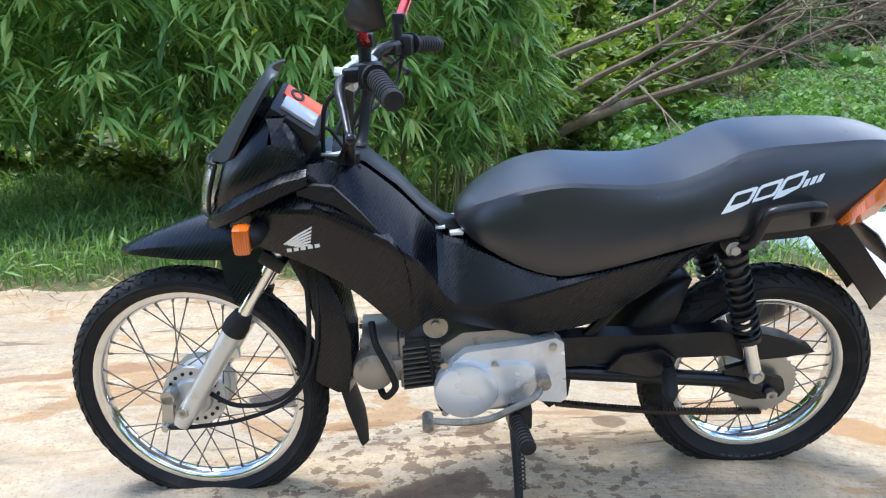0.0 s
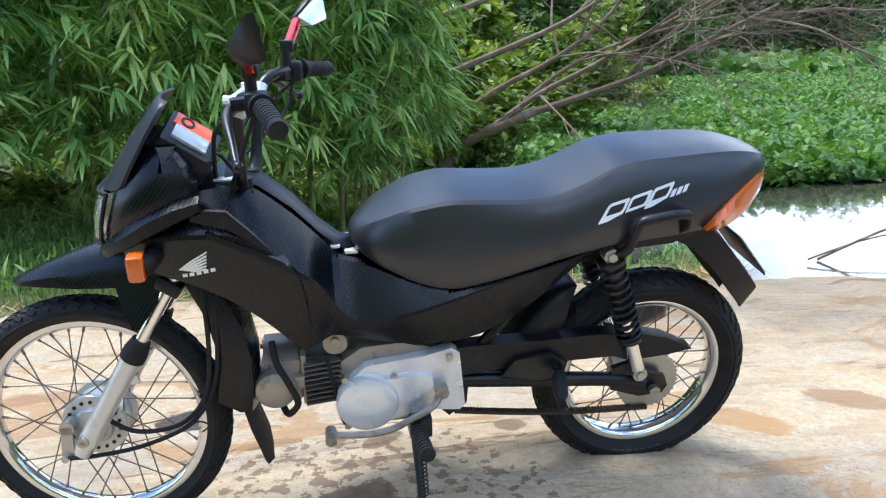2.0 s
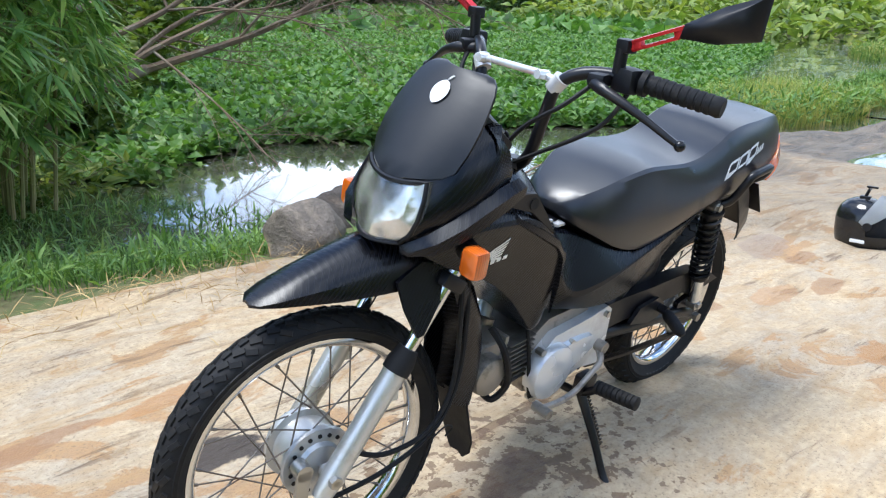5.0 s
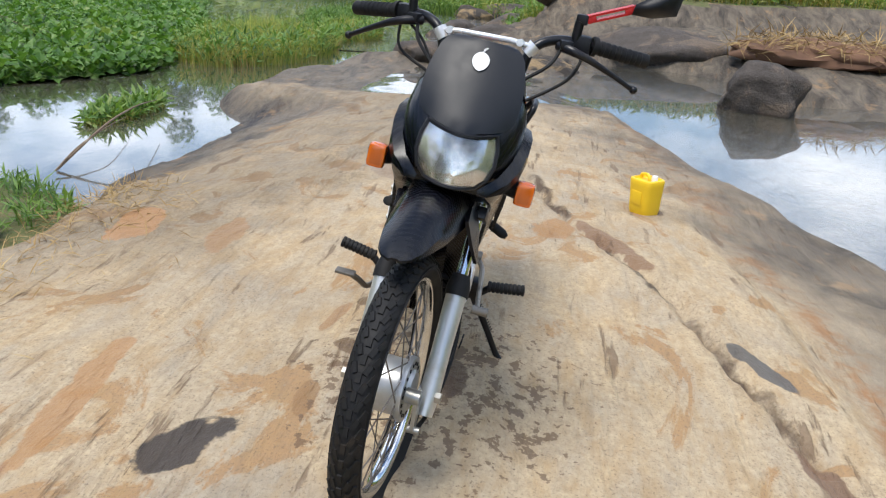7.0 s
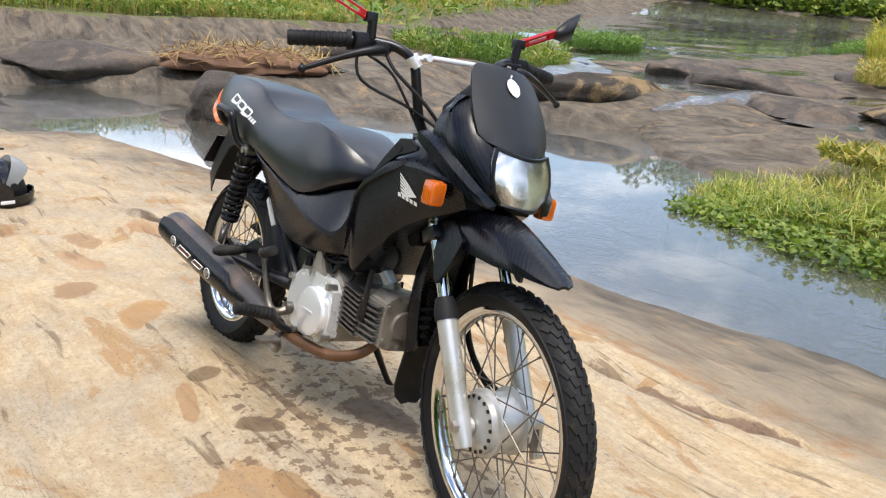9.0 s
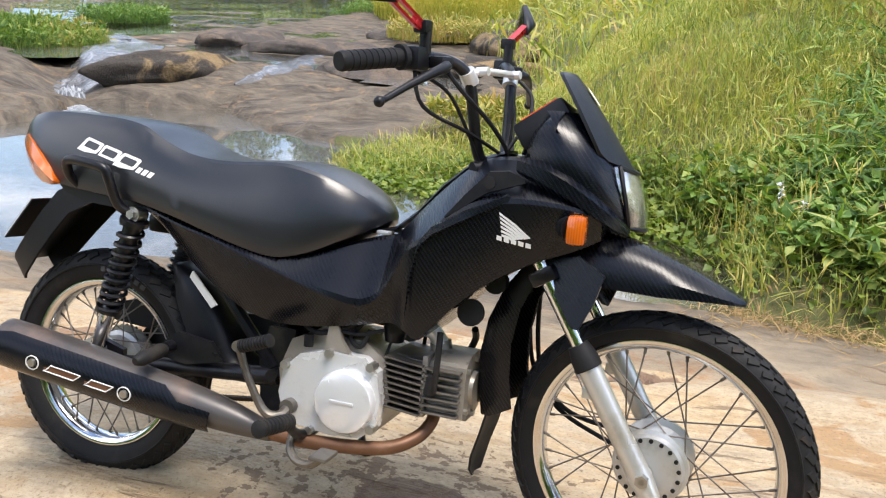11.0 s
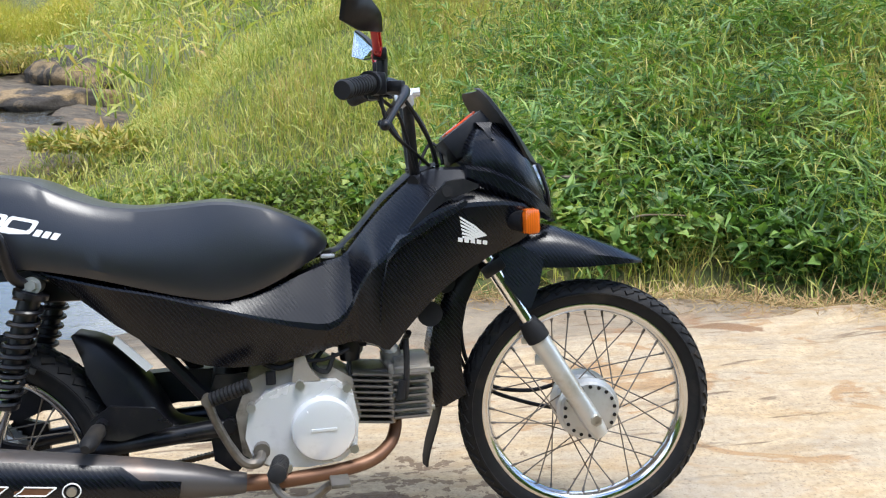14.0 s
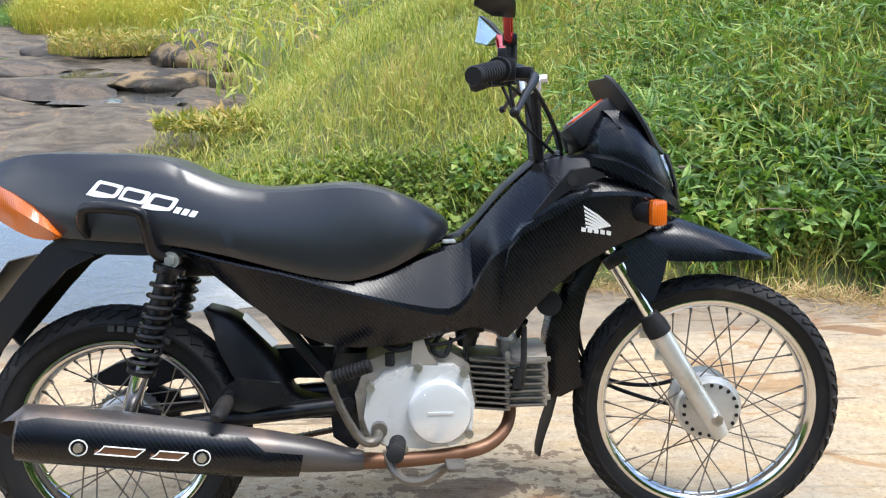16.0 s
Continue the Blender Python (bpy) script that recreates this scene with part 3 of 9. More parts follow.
def land(x, y):
    """Height of the ground; also how much it is soil rather than rock."""
    x, y = np.asarray(x, float), np.asarray(y, float)
    z = np.full(x.shape, -0.85) + 0.08 * waves(x, y, 2.5, 3)
    # the slab on which the motorcycle stands
    d = inside_distance(SLAB, x, y) + 0.10 * waves(x, y, 0.9, 5)
    calm = step(0.35, 0.9, np.hypot((x - 0.62) / 1.35, y / 0.45))
    top = -0.005 - 0.035 * np.clip(-x - 0.3, 0, 4) - 0.075 * np.clip(y - 0.25, 0, 1.1) - 0.13 * np.clip(y - 1.35, 0, 2) - 0.02 * np.clip(-y - 0.3, 0, 3)
    top = top - 0.27 * np.clip(-y - 1.5, 0, 1.6) * step(-0.7, -1.5, x) * step(-5.5, -4.5, x)
    ledge = 0.05 * step(-0.06, 0.06, 1.32 + 0.12 * waves(x, y, 1.3, 8) + 0.05 * x - y) * step(-2.5, -1, x)
    rough = 0.05 * waves(x, y, 1.4, 11) + 0.018 * waves(x + 0.35 * y, y * 1.6, 0.35, 12)
    terraces = 0.03 * np.round(waves(x - 0.7 * y, x * 0.25 + y, 1.1, 21, 3) * 2.5) * step(0.9, 2.2, np.hypot(x - 0.6, y))
    slab = top + ledge - 0.045 + calm * (rough + terraces * 0.6)
    crack = np.abs(y - 0.42 - 0.30 * (x + 1.6) - 0.06 * waves(x, y, 0.6, 31))
    slab -= 0.05 * (1 - step(0.0, 0.05, crack)) * step(-2.4, -1.9, x) * (1 - step(1.6, 2.2, x))
    slab += 0.033 * (1 - calm)
    slab -= 0.135 * step(-5.3, -6.3, x) * (1 - step(-8.2, -9.0, x))
    z = np.maximum(z, np.where(d > -1.5, slab - 0.85 * (1 - step(-0.75, 0.28, d)), -9))
    # upstream shelf of rock, with humps
    d = inside_distance(SHELF, x, y) + 0.22 * waves(x, y, 1.2, 41)
    r = np.hypot(x - 2, y + 1)
    bed = waves(x * 0.85 - y * 0.3, y * 1.7 + x * 0.9, 2.4, 42, 4)
    quiet = 1 - 0.5 * step(9.5, 13, r)
    hump = -0.02 + 0.13 * bed * quiet + 0.055 * quiet * np.round(waves(x - 0.4 * y, y * 1.5 + x * 0.5, 1.6, 44, 3) * 3.0) + 0.05 * waves(x, y, 0.6, 43) + 0.030 * np.clip(r - 9, 0, 10) + valley(x, y)
    hump = hump - 0.26 * (1 - step(0.0, 1.7, d))
    run = (x + 6.7) * -0.72 + (y - 7.1) * 0.69
    beside = (x + 6.7) * 0.69 + (y - 7.1) * 0.72
    hump -= 0.26 * np.exp(-(beside / 0.42) ** 2) * step(-0.6, 0.3, run) * (1 - step(2.5, 4.0, run))
    d_pool = inside_distance(UPPER_POOL, x, y) + 0.5 * waves(x, y, 3.0, 45)
    hump -= 0.55 * step(-0.5, 0.6, d_pool)
    z = np.maximum(z, np.where(d > -1.5, hump - 0.8 * (1 - step(-0.35, 0.15, d)), -9))
    # grass strip beside the slab, and the bank that rises behind the pool
    soil = np.zeros(x.shape)
    d = inside_distance(MEADOW, x, y)
    off = np.clip(-inside_distance(SLAB, x, y) - 0.02, 0, 1.5)
    shore = 1 - step(0.2, 2.2, x)
    turf = -0.10 + 0.05 * waves(x, y, 0.8, 51) - 0.27 * off * shore + (1 - shore) * (-0.05 * np.clip(d, 0, 3) + 0.04 * np.clip(d - 3, 0, 40))
    turf = turf - 0.55 * (1 - step(-0.5, 0.35, d))
    soil = np.where((turf > z) & (d > -0.5), 1.0, soil)
    z = np.where(d > -0.5, np.maximum(z, turf), z)
    d = inside_distance(BANK, x, y)
    rise = 0.04 + 0.96 * step(-0.9, 1.6, x + 0.32 * (y - 4.5))
    bank = -0.34 + 0.15 * rise + rise * (0.40 * np.clip(d, 0, 8) + 0.12 * np.clip(d - 8, 0, 30)) + (0.02 + 0.08 * rise) * waves(x, y, 1.5, 61) + 0.3 * np.clip(d / 6, 0, 1) * waves(x, y, 5, 62) - 0.5 * (1 - step(-0.6, 0.3, d))
    soil = np.where((bank > z) & (d > -0.6), 1.0, soil)
    z = np.where(d > -0.6, np.maximum(z, bank), z)
    # grassy rise behind the upstream shelf
    d = inside_distance(UPPER_BANK, x, y)
    up = 0.06 + 0.42 * step(-0.1, 0.25, d + 0.35 * waves(x, y, 1.6, 64)) + 0.06 * np.clip(d, 0, 30) + 0.10 * waves(x, y, 2.5, 65) - 0.6 * (1 - step(-0.4, 0.0, d)) + valley(x, y)
    rocky = waves(x, y, 5, 66) > 0.20
    soil = np.where((up > z) & (d > -0.5), np.where((rocky & (d > 4)) | (d < 0.7 + 0.5 * waves(x, y, 1.5, 67)), 0.0, 1.0), soil)
    z = np.where(d > -0.5, np.maximum(z, up), z)
    # bare pale outcrop beyond the upper water
    d = inside_distance(OUTCROP, x, y)
    crop = 2.6 + 2.6 * step(-1, 8, d) + 0.30 * np.round(waves(x * 0.6, y * 1.6 + x * 0.4, 4, 68, 3) * 3.5) * step(-1, 2, d) + 0.2 * waves(x, y, 1.6, 69) - 2.5 * (1 - step(-3.0, 0.0, d))
    soil = np.where((crop > z) & (d > -3), 0.0, soil)
    z = np.where(d > -3, np.maximum(z, crop), z)
    # far country: rises gently all round
    r = np.hypot(x + 2, y)
    far = -0.9 + 0.028 * np.clip(r - 58, 0, 300) + 0.6 * step(55, 110, r) * waves(x, y, 20, 71)
    far = np.maximum(far, (-1.7 + 0.20 * np.clip(-x - 34, 0, 130) + 0.8 * waves(x, y, 16, 72)) * step(-40, -10, y) * step(130, 60, y))
    soil = np.where(far > z, 1.0, soil)
    z = np.maximum(z, far)
    return z, soil


def axis_steps(n, near, reach):
    a = near * n / 2
    lo, hi = 0.1, 20.0
    for _ in range(60):
        k = (lo + hi) / 2
        lo, hi = (k, hi) if a / k * math.sinh(k) < reach else (lo, k)
    u = np.linspace(-1, 1, n + 1)
    return a / k * np.sinh(k * u)


gx, gy = np.meshgrid(axis_steps(440, 0.028, 420) + 0.1, axis_steps(440, 0.028, 420) - 0.2, indexing="ij")
gz, g_soil = land(gx, gy)
n1, n2 = gx.shape
idx = np.arange(n1 * n2).reshape(n1, n2)
quads = np.stack([idx[:-1, :-1], idx[1:, :-1], idx[1:, 1:], idx[:-1, 1:]], -1).reshape(-1, 4)
ground = mesh_object("ground", np.stack([gx, gy, gz], -1).reshape(-1, 3).tolist(), quads.tolist(), [M_ROCK, M_SOIL], smooth=True)
tagged(ground, "cream and grey weathered bedrock beside grassy earth banks", "ground", kind="structure")
cell_soil = (g_soil[:-1, :-1] + g_soil[1:, 1:] + g_soil[1:, :-1] + g_soil[:-1, 1:]).ravel() > 1.9
ground.data.polygons.foreach_set("material_index", cell_soil.astype(np.int32))

# ---- water ----
def water_sheet(name, outline, z, label, material, cell=0.0):
    bm = bmesh.new()
    bm.faces.new([bm.verts.new((x, y, z)) for x, y in outline])
    ob = part(name, bm, material, smooth=False)
    return tagged(ob, label, "water", kind="structure")


water_sheet("water", [(2.6, 1.6), (3, 6), (-2, 9), (-9.3, 9), (-9.7, 4), (-9.9, 0.3), (-6, 0.2)], RIVER, "still river pool reflecting blue sky and white clouds", M_WATER)
water_sheet("water", [(1.5, -1.2), (-1, -0.8), (-9.9, -0.4), (-9.9, 0.28), (-14, 0), (-60, 4), (-80, -70), (-20, -95), (40, -95), (40, -30), (12, -14)], POND, "calm pond water reflecting bright cloud beside floating plants", M_STILL)
# thin water running over the shelf: only the hollows of the rock lie below it
def running_sheet(poly, cell, height, label, material, inset=0.0):
    q = np.array(poly)
    mx, my = np.meshgrid(np.arange(q[:, 0].min(), q[:, 0].max(), cell), np.arange(q[:, 1].min(), q[:, 1].max(), cell), indexing="ij")
    mz = height(mx, my)
    ids = np.arange(mx.size).reshape(mx.shape)
    keep = inside_distance(poly, mx, my)[:-1, :-1] > inset
    quads = np.stack([ids[:-1, :-1], ids[1:, :-1], ids[1:, 1:], ids[:-1, 1:]], -1)[keep]
    tagged(mesh_object("water", np.stack([mx, my, mz], -1).reshape(-1, 3).tolist(), quads.tolist(), material, smooth=True), label, "water", kind="structure")


running_sheet(SHELF[:14] + [(-14, 20), (-11, 6), (-9.5, 3)], 0.25, lambda x, y: 0.030 * np.clip(np.hypot(x - 2, y + 1) - 9, 0, 10) - 0.055 + valley(x, y) + 0.02 * waves(x, y, 0.7, 95), "shallow water running through hollows of the rock shelf", M_RIFFLE, 1.75)
running_sheet([(-8.2, 11), (-8.4, 20), (-9.8, 28), (-13, 37.5), (-26, 34), (-24, 24), (-19, 17), (-12.5, 10.5)], 0.4, lambda x, y: 0.20 + valley(x, y) + 0.03 * waves(x, y, 1.2, 96), "shallow upstream river water running over rock", M_RIFFLE)
running_sheet([(-36, -2), (-33, 2), (-14, 0.4), (-10.4, -0.6), (-10.2, -3.4), (-11, -6), (-24, -11), (-34, -13)], 0.5, lambda x, y: POND + 0.012 + 0.012 * waves(x, y, 1.2, 94), "pale rippled channel water between rocks and grass", M_RIFFLE)
running_sheet([(-5.5, -2.0), (-5.2, -0.5), (-5.3, 0.5), (-6.6, 1.1), (-9.8, 1.2), (-10.2, -2.5), (-7.6, -2.8)], 0.12, lambda x, y: -0.315 - 0.15 * step(-1.4, -2.2, y) - 0.05 * step(0.2, 0.9, y) + 0.010 * waves(x, y * 1.6, 0.35, 97), "shallow rapids running over rock", M_RIFFLE)
# ---- motorcycle: surfaces ----
def carbon_material():
    """Black vinyl wrap with a fine woven rib."""
    m = Nodes("carbon_wrap", 0.3, spec=0.34)
    rib = m.node("ShaderNodeTexWave", Vector=m.scaled(1, 1, 1, rot=(0.5, 0.6, 0.3)), Scale=46.0, Distortion=0.2)
    fine = m.node("ShaderNodeTexWave", Vector=m.scaled(1, 1, 1, rot=(-0.7, 0.2, 1.2)), Scale=160.0)
    weave = m.math("MULTIPLY", rib.outputs["Fac"], fine.outputs["Fac"])
    dust = m.ramp(m.noise(9, 6, 0.65), [(0.55, 0.0), (0.85, 0.05)])
    col = m.mix(weave, (0.0018, 0.0022, 0.0042), (0.0060, 0.0070, 0.0115))
    m.color(m.mix(dust, col, (0.045, 0.043, 0.042)))
    m.rough(m.ramp(m.math("ADD", m.math("MULTIPLY", weave, 0.3), m.noise(6, 4)), [(0.3, 0.21), (0.9, 0.34)]))
    m.bump(m.math("ADD", rib.outputs["Fac"], m.math("MULTIPLY", m.noise(4, 3), 4.0)), 0.03, 0.001)
    return m.mat


def seat_material():
    m = Nodes("seat_vinyl", 0.34, spec=0.68)
    area = m.noise(5, 5, 0.6)
    col = m.mix(area, (0.010, 0.011, 0.014), (0.018, 0.019, 0.024))
    col = m.mix(m.ramp(m.noise(22, 5, 0.7), [(0.58, 0.0), (0.85, 0.25)]), col, (0.035, 0.035, 0.035))
    m.color(col)
    m.rough(m.ramp(area, [(0.3, 0.27), (0.7, 0.36)]))
    m.bump(m.math("ADD", m.voronoi(420), m.math("MULTIPLY", m.noise(7, 3), 2.0)), 0.07, 0.0015)
    return m.mat


M_CARBON = carbon_material()
M_SATIN = plain("satin_black_wrap", (0.008, 0.009, 0.012), 0.44, 0, 120, 0.3, 0.05, spec=0.4)
M_SEAT = seat_material()
M_BLACK = plain("black_plastic", (0.006, 0.006, 0.008), 0.42, 0, 90, 0.3, 0.08, spec=0.32, dirt=(0.016, 0.015, 0.014))
M_FRAME = plain("black_paint_metal", (0.006, 0.006, 0.008), 0.32, 0, 60, 0.3, 0.05, spec=0.35, dirt=(0.03, 0.026, 0.022))
M_RUBBER = plain("rubber", (0.007, 0.007, 0.008), 0.66, 0, 80, 0.35, 0.25, spec=0.32, dirt=(0.025, 0.021, 0.017))
M_TREAD = plain("tread_rubber", (0.007, 0.0068, 0.007), 0.7, 0, 70, 0.35, 0.35, spec=0.35, dirt=(0.03, 0.021, 0.013))
M_CHROME = plain("chrome", (0.78, 0.79, 0.80), 0.10, 1.0, 40, 0.10, 0.0)
M_RIM = plain("chrome_rim", (0.66, 0.665, 0.67), 0.09, 1.0, 25, 0.12, 0.02, dirt=(0.45, 0.42, 0.38))
M_SPOKE = plain("spoke_steel", (0.20, 0.18, 0.16), 0.45, 0.8, 60, 0.3, 0.1, dirt=(0.12, 0.07, 0.04))
M_ALLOY = plain("silver_painted_alloy", (0.72, 0.725, 0.73), 0.27, 0.4, 40, 0.05, 0.03, dirt=(0.54, 0.525, 0.50))
M_HUB = plain("hub_alloy", (0.50, 0.50, 0.49), 0.34, 0.6, 50, 0.1, 0.05, dirt=(0.36, 0.34, 0.30))
M_STEEL = plain("dull_steel", (0.15, 0.135, 0.115), 0.42, 0.6, 60, 0.3, 0.1, dirt=(0.07, 0.055, 0.04))
M_FORK = plain("silver_fork_paint", (0.58, 0.575, 0.55), 0.32, 0.6, 50, 0.15, 0.05, dirt=(0.42, 0.38, 0.30))
M_CAST = plain("raw_cast_alloy", (0.34, 0.305, 0.26), 0.42, 0.55, 90, 0.3, 0.3, dirt=(0.10, 0.085, 0.07))
M_FIN = plain("dusty_cylinder", (0.11, 0.097, 0.083), 0.5, 0.3, 90, 0.35, 0.3, dirt=(0.055, 0.045, 0.035))
M_RUST = plain("rusty_pipe", (0.15, 0.072, 0.038), 0.5, 0.45, 45, 0.5, 0.3, dirt=(0.22, 0.12, 0.07))
M_MUFFLER = plain("worn_muffler_paint", (0.075, 0.068, 0.066), 0.36, 0.25, 30, 0.5, 0.12, dirt=(0.17, 0.12, 0.095))
M_BOLT = plain("zinc_bolt", (0.42, 0.41, 0.38), 0.35, 0.9, 90, 0.25, 0.1)
M_CHAIN = plain("oily_chain", (0.06, 0.045, 0.032), 0.5, 0.6, 120, 0.4, 0.3)
M_RED = plain("red_anodised", (0.55, 0.025, 0.03), 0.25, 0.5, 60, 0.15, 0.0)
M_WHITE = plain("white_decal", (0.78, 0.78, 0.76), 0.45, 0, 60, 0.06, 0.0)
M_GREYDECAL = plain("grey_tyre_lettering", (0.045, 0.044, 0.044), 0.6, 0, 60, 0.2, 0.0)
M_GAUGE_ORANGE = plain("orange_gauge_face", (0.75, 0.10, 0.02), 0.3, 0, 60, 0.15, 0.0)
M_PLATE = plain("plate_grey", (0.50, 0.51, 0.50), 0.5, 0, 30, 0.15, 0.05)


def lens_material(name, rgb, rough=0.12):
    m = Nodes(name, rough, spec=0.6)
    rib = m.node("ShaderNodeTexWave", Vector=m.co, Scale=70.0, Distortion=0.2).outputs["Fac"]
    m.color(m.mix(rib, tuple(c * 0.75 for c in rgb), rgb))
    m.b.inputs["Transmission Weight"].default_value = 0.25
    m.b.inputs["Coat Weight"].default_value = 0.7
    m.bump(rib, 0.3, 0.001)
    return m.mat


M_AMBER = lens_material("amber_lens", (0.85, 0.17, 0.012))


def reflector_material():
    m = Nodes("lamp_reflector", 0.22, 0.85)
    cell = m.node("ShaderNodeTexWave", Vector=m.scaled(0, 1, 0.12), Scale=26.0, Distortion=1.2).outputs["Fac"]
    cell = m.math("ADD", cell, m.voronoi(16, "F1", co=m.scaled(0.4, 1.0, 0.6)))
    # bright and dark reflections of the lamp's facets are put into the colour
    facet_glint = m.mix(0.5, m.ramp(m.voronoi(30, co=m.scaled(0.4, 1.0, 0.6)), [(0.25, 0.0), (0.75, 1.0)]), m.ramp(cell, [(0.3, 0.0), (0.9, 1.0)]))
    m.color(m.mix(facet_glint, (0.10, 0.10, 0.095), (0.86, 0.86, 0.84)))
    m.bump(m.math("ADD", cell, m.math("MULTIPLY", m.noise(18, 2), 0.6)), 0.8, 0.012)
    return m.mat


M_REFLECTOR = reflector_material()


def glass_material(name, tint=(1, 1, 1), rough=0.02):
    m = Nodes(name, rough)
    m.color(m.mix(m.noise(20), tint, tuple(c * 0.96 for c in tint)))
    m.b.inputs["Transmission Weight"].default_value = 1.0
    m.b.inputs["IOR"].default_value = 1.12
    return m.mat


M_GLASS = glass_material("clear_lens")
M_MIRROR = plain("mirror_glass", (0.86, 0.88, 0.90), 0.015, 1.0, 30, 0.02, 0.0)
M_LCD = plain("speedometer_glass", (0.42, 0.44, 0.47), 0.08, 0.3, 30, 0.25, 0.0)
# ---- motorcycle: a frame of its own, x ahead, y to its left, leaning on the stand ----
LEAN, STEER = 11.0, -9.0
BIKE = pose(0, 0, 0.004, -LEAN, 0, 0)
bike = thing("motorcycle", "small black motorcycle with carbon-look panels, leaning on its side stand", "motorcycle", BIKE)
STEER_UP = Vector((-0.53, 0, 0.848)).normalized()
STEER_M = Matrix.Translation((1.223, 0.007, 0.276)) @ Matrix.Rotation(radians(STEER), 4, STEER_UP) @ Matrix.Translation((-1.232, 0, -0.276))


SPLIT = {"bolt", "peg_ring", "fin", "ignition_lock", "side_flap", "fixing", "hose", "cable", "grab_rail", "bars", "lettering", "rib", "peg_bar", "pedal_rubber"}


def bpart(name, bm, material, parent=None, label="", steer=False, **kw):
    if steer:
        bmesh.ops.transform(bm, matrix=STEER_M, verts=bm.verts)
    if name in SPLIT:
        return [part(name, b, material, parent or bike, label, **kw) for b in islands(bm)][0]
    return part(name, bm, material, parent or bike, label, **kw)


def islands(bm):
    """Takes a bmesh apart into its loose pieces."""
    left, out = set(bm.verts), []
    while left:
        seed = left.pop()
        group, todo = {seed}, [seed]
        while todo:
            for e in todo.pop().link_edges:
                for v in e.verts:
                    if v not in group:
                        group.add(v)
                        todo.append(v)
        left -= group
        b = bmesh.new()
        new_v = {v: b.verts.new(v.co) for v in bm.verts if v in group}
        for f in bm.faces:
            if f.verts[0] in group:
                b.faces.new([new_v[v] for v in f.verts])
        out.append(b)
    bm.free()
    return out


def mirrored(bm):
    """Adds the mirror image across the bike's middle plane."""
    g = bmesh.ops.duplicate(bm, geom=bm.verts[:] + bm.edges[:] + bm.faces[:])["geom"]
    vs = [v for v in g if isinstance(v, bmesh.types.BMVert)]
    bmesh.ops.scale(bm, vec=(1, -1, 1), verts=vs)
    bmesh.ops.reverse_faces(bm, faces=[f for f in g if isinstance(f, bmesh.types.BMFace)])


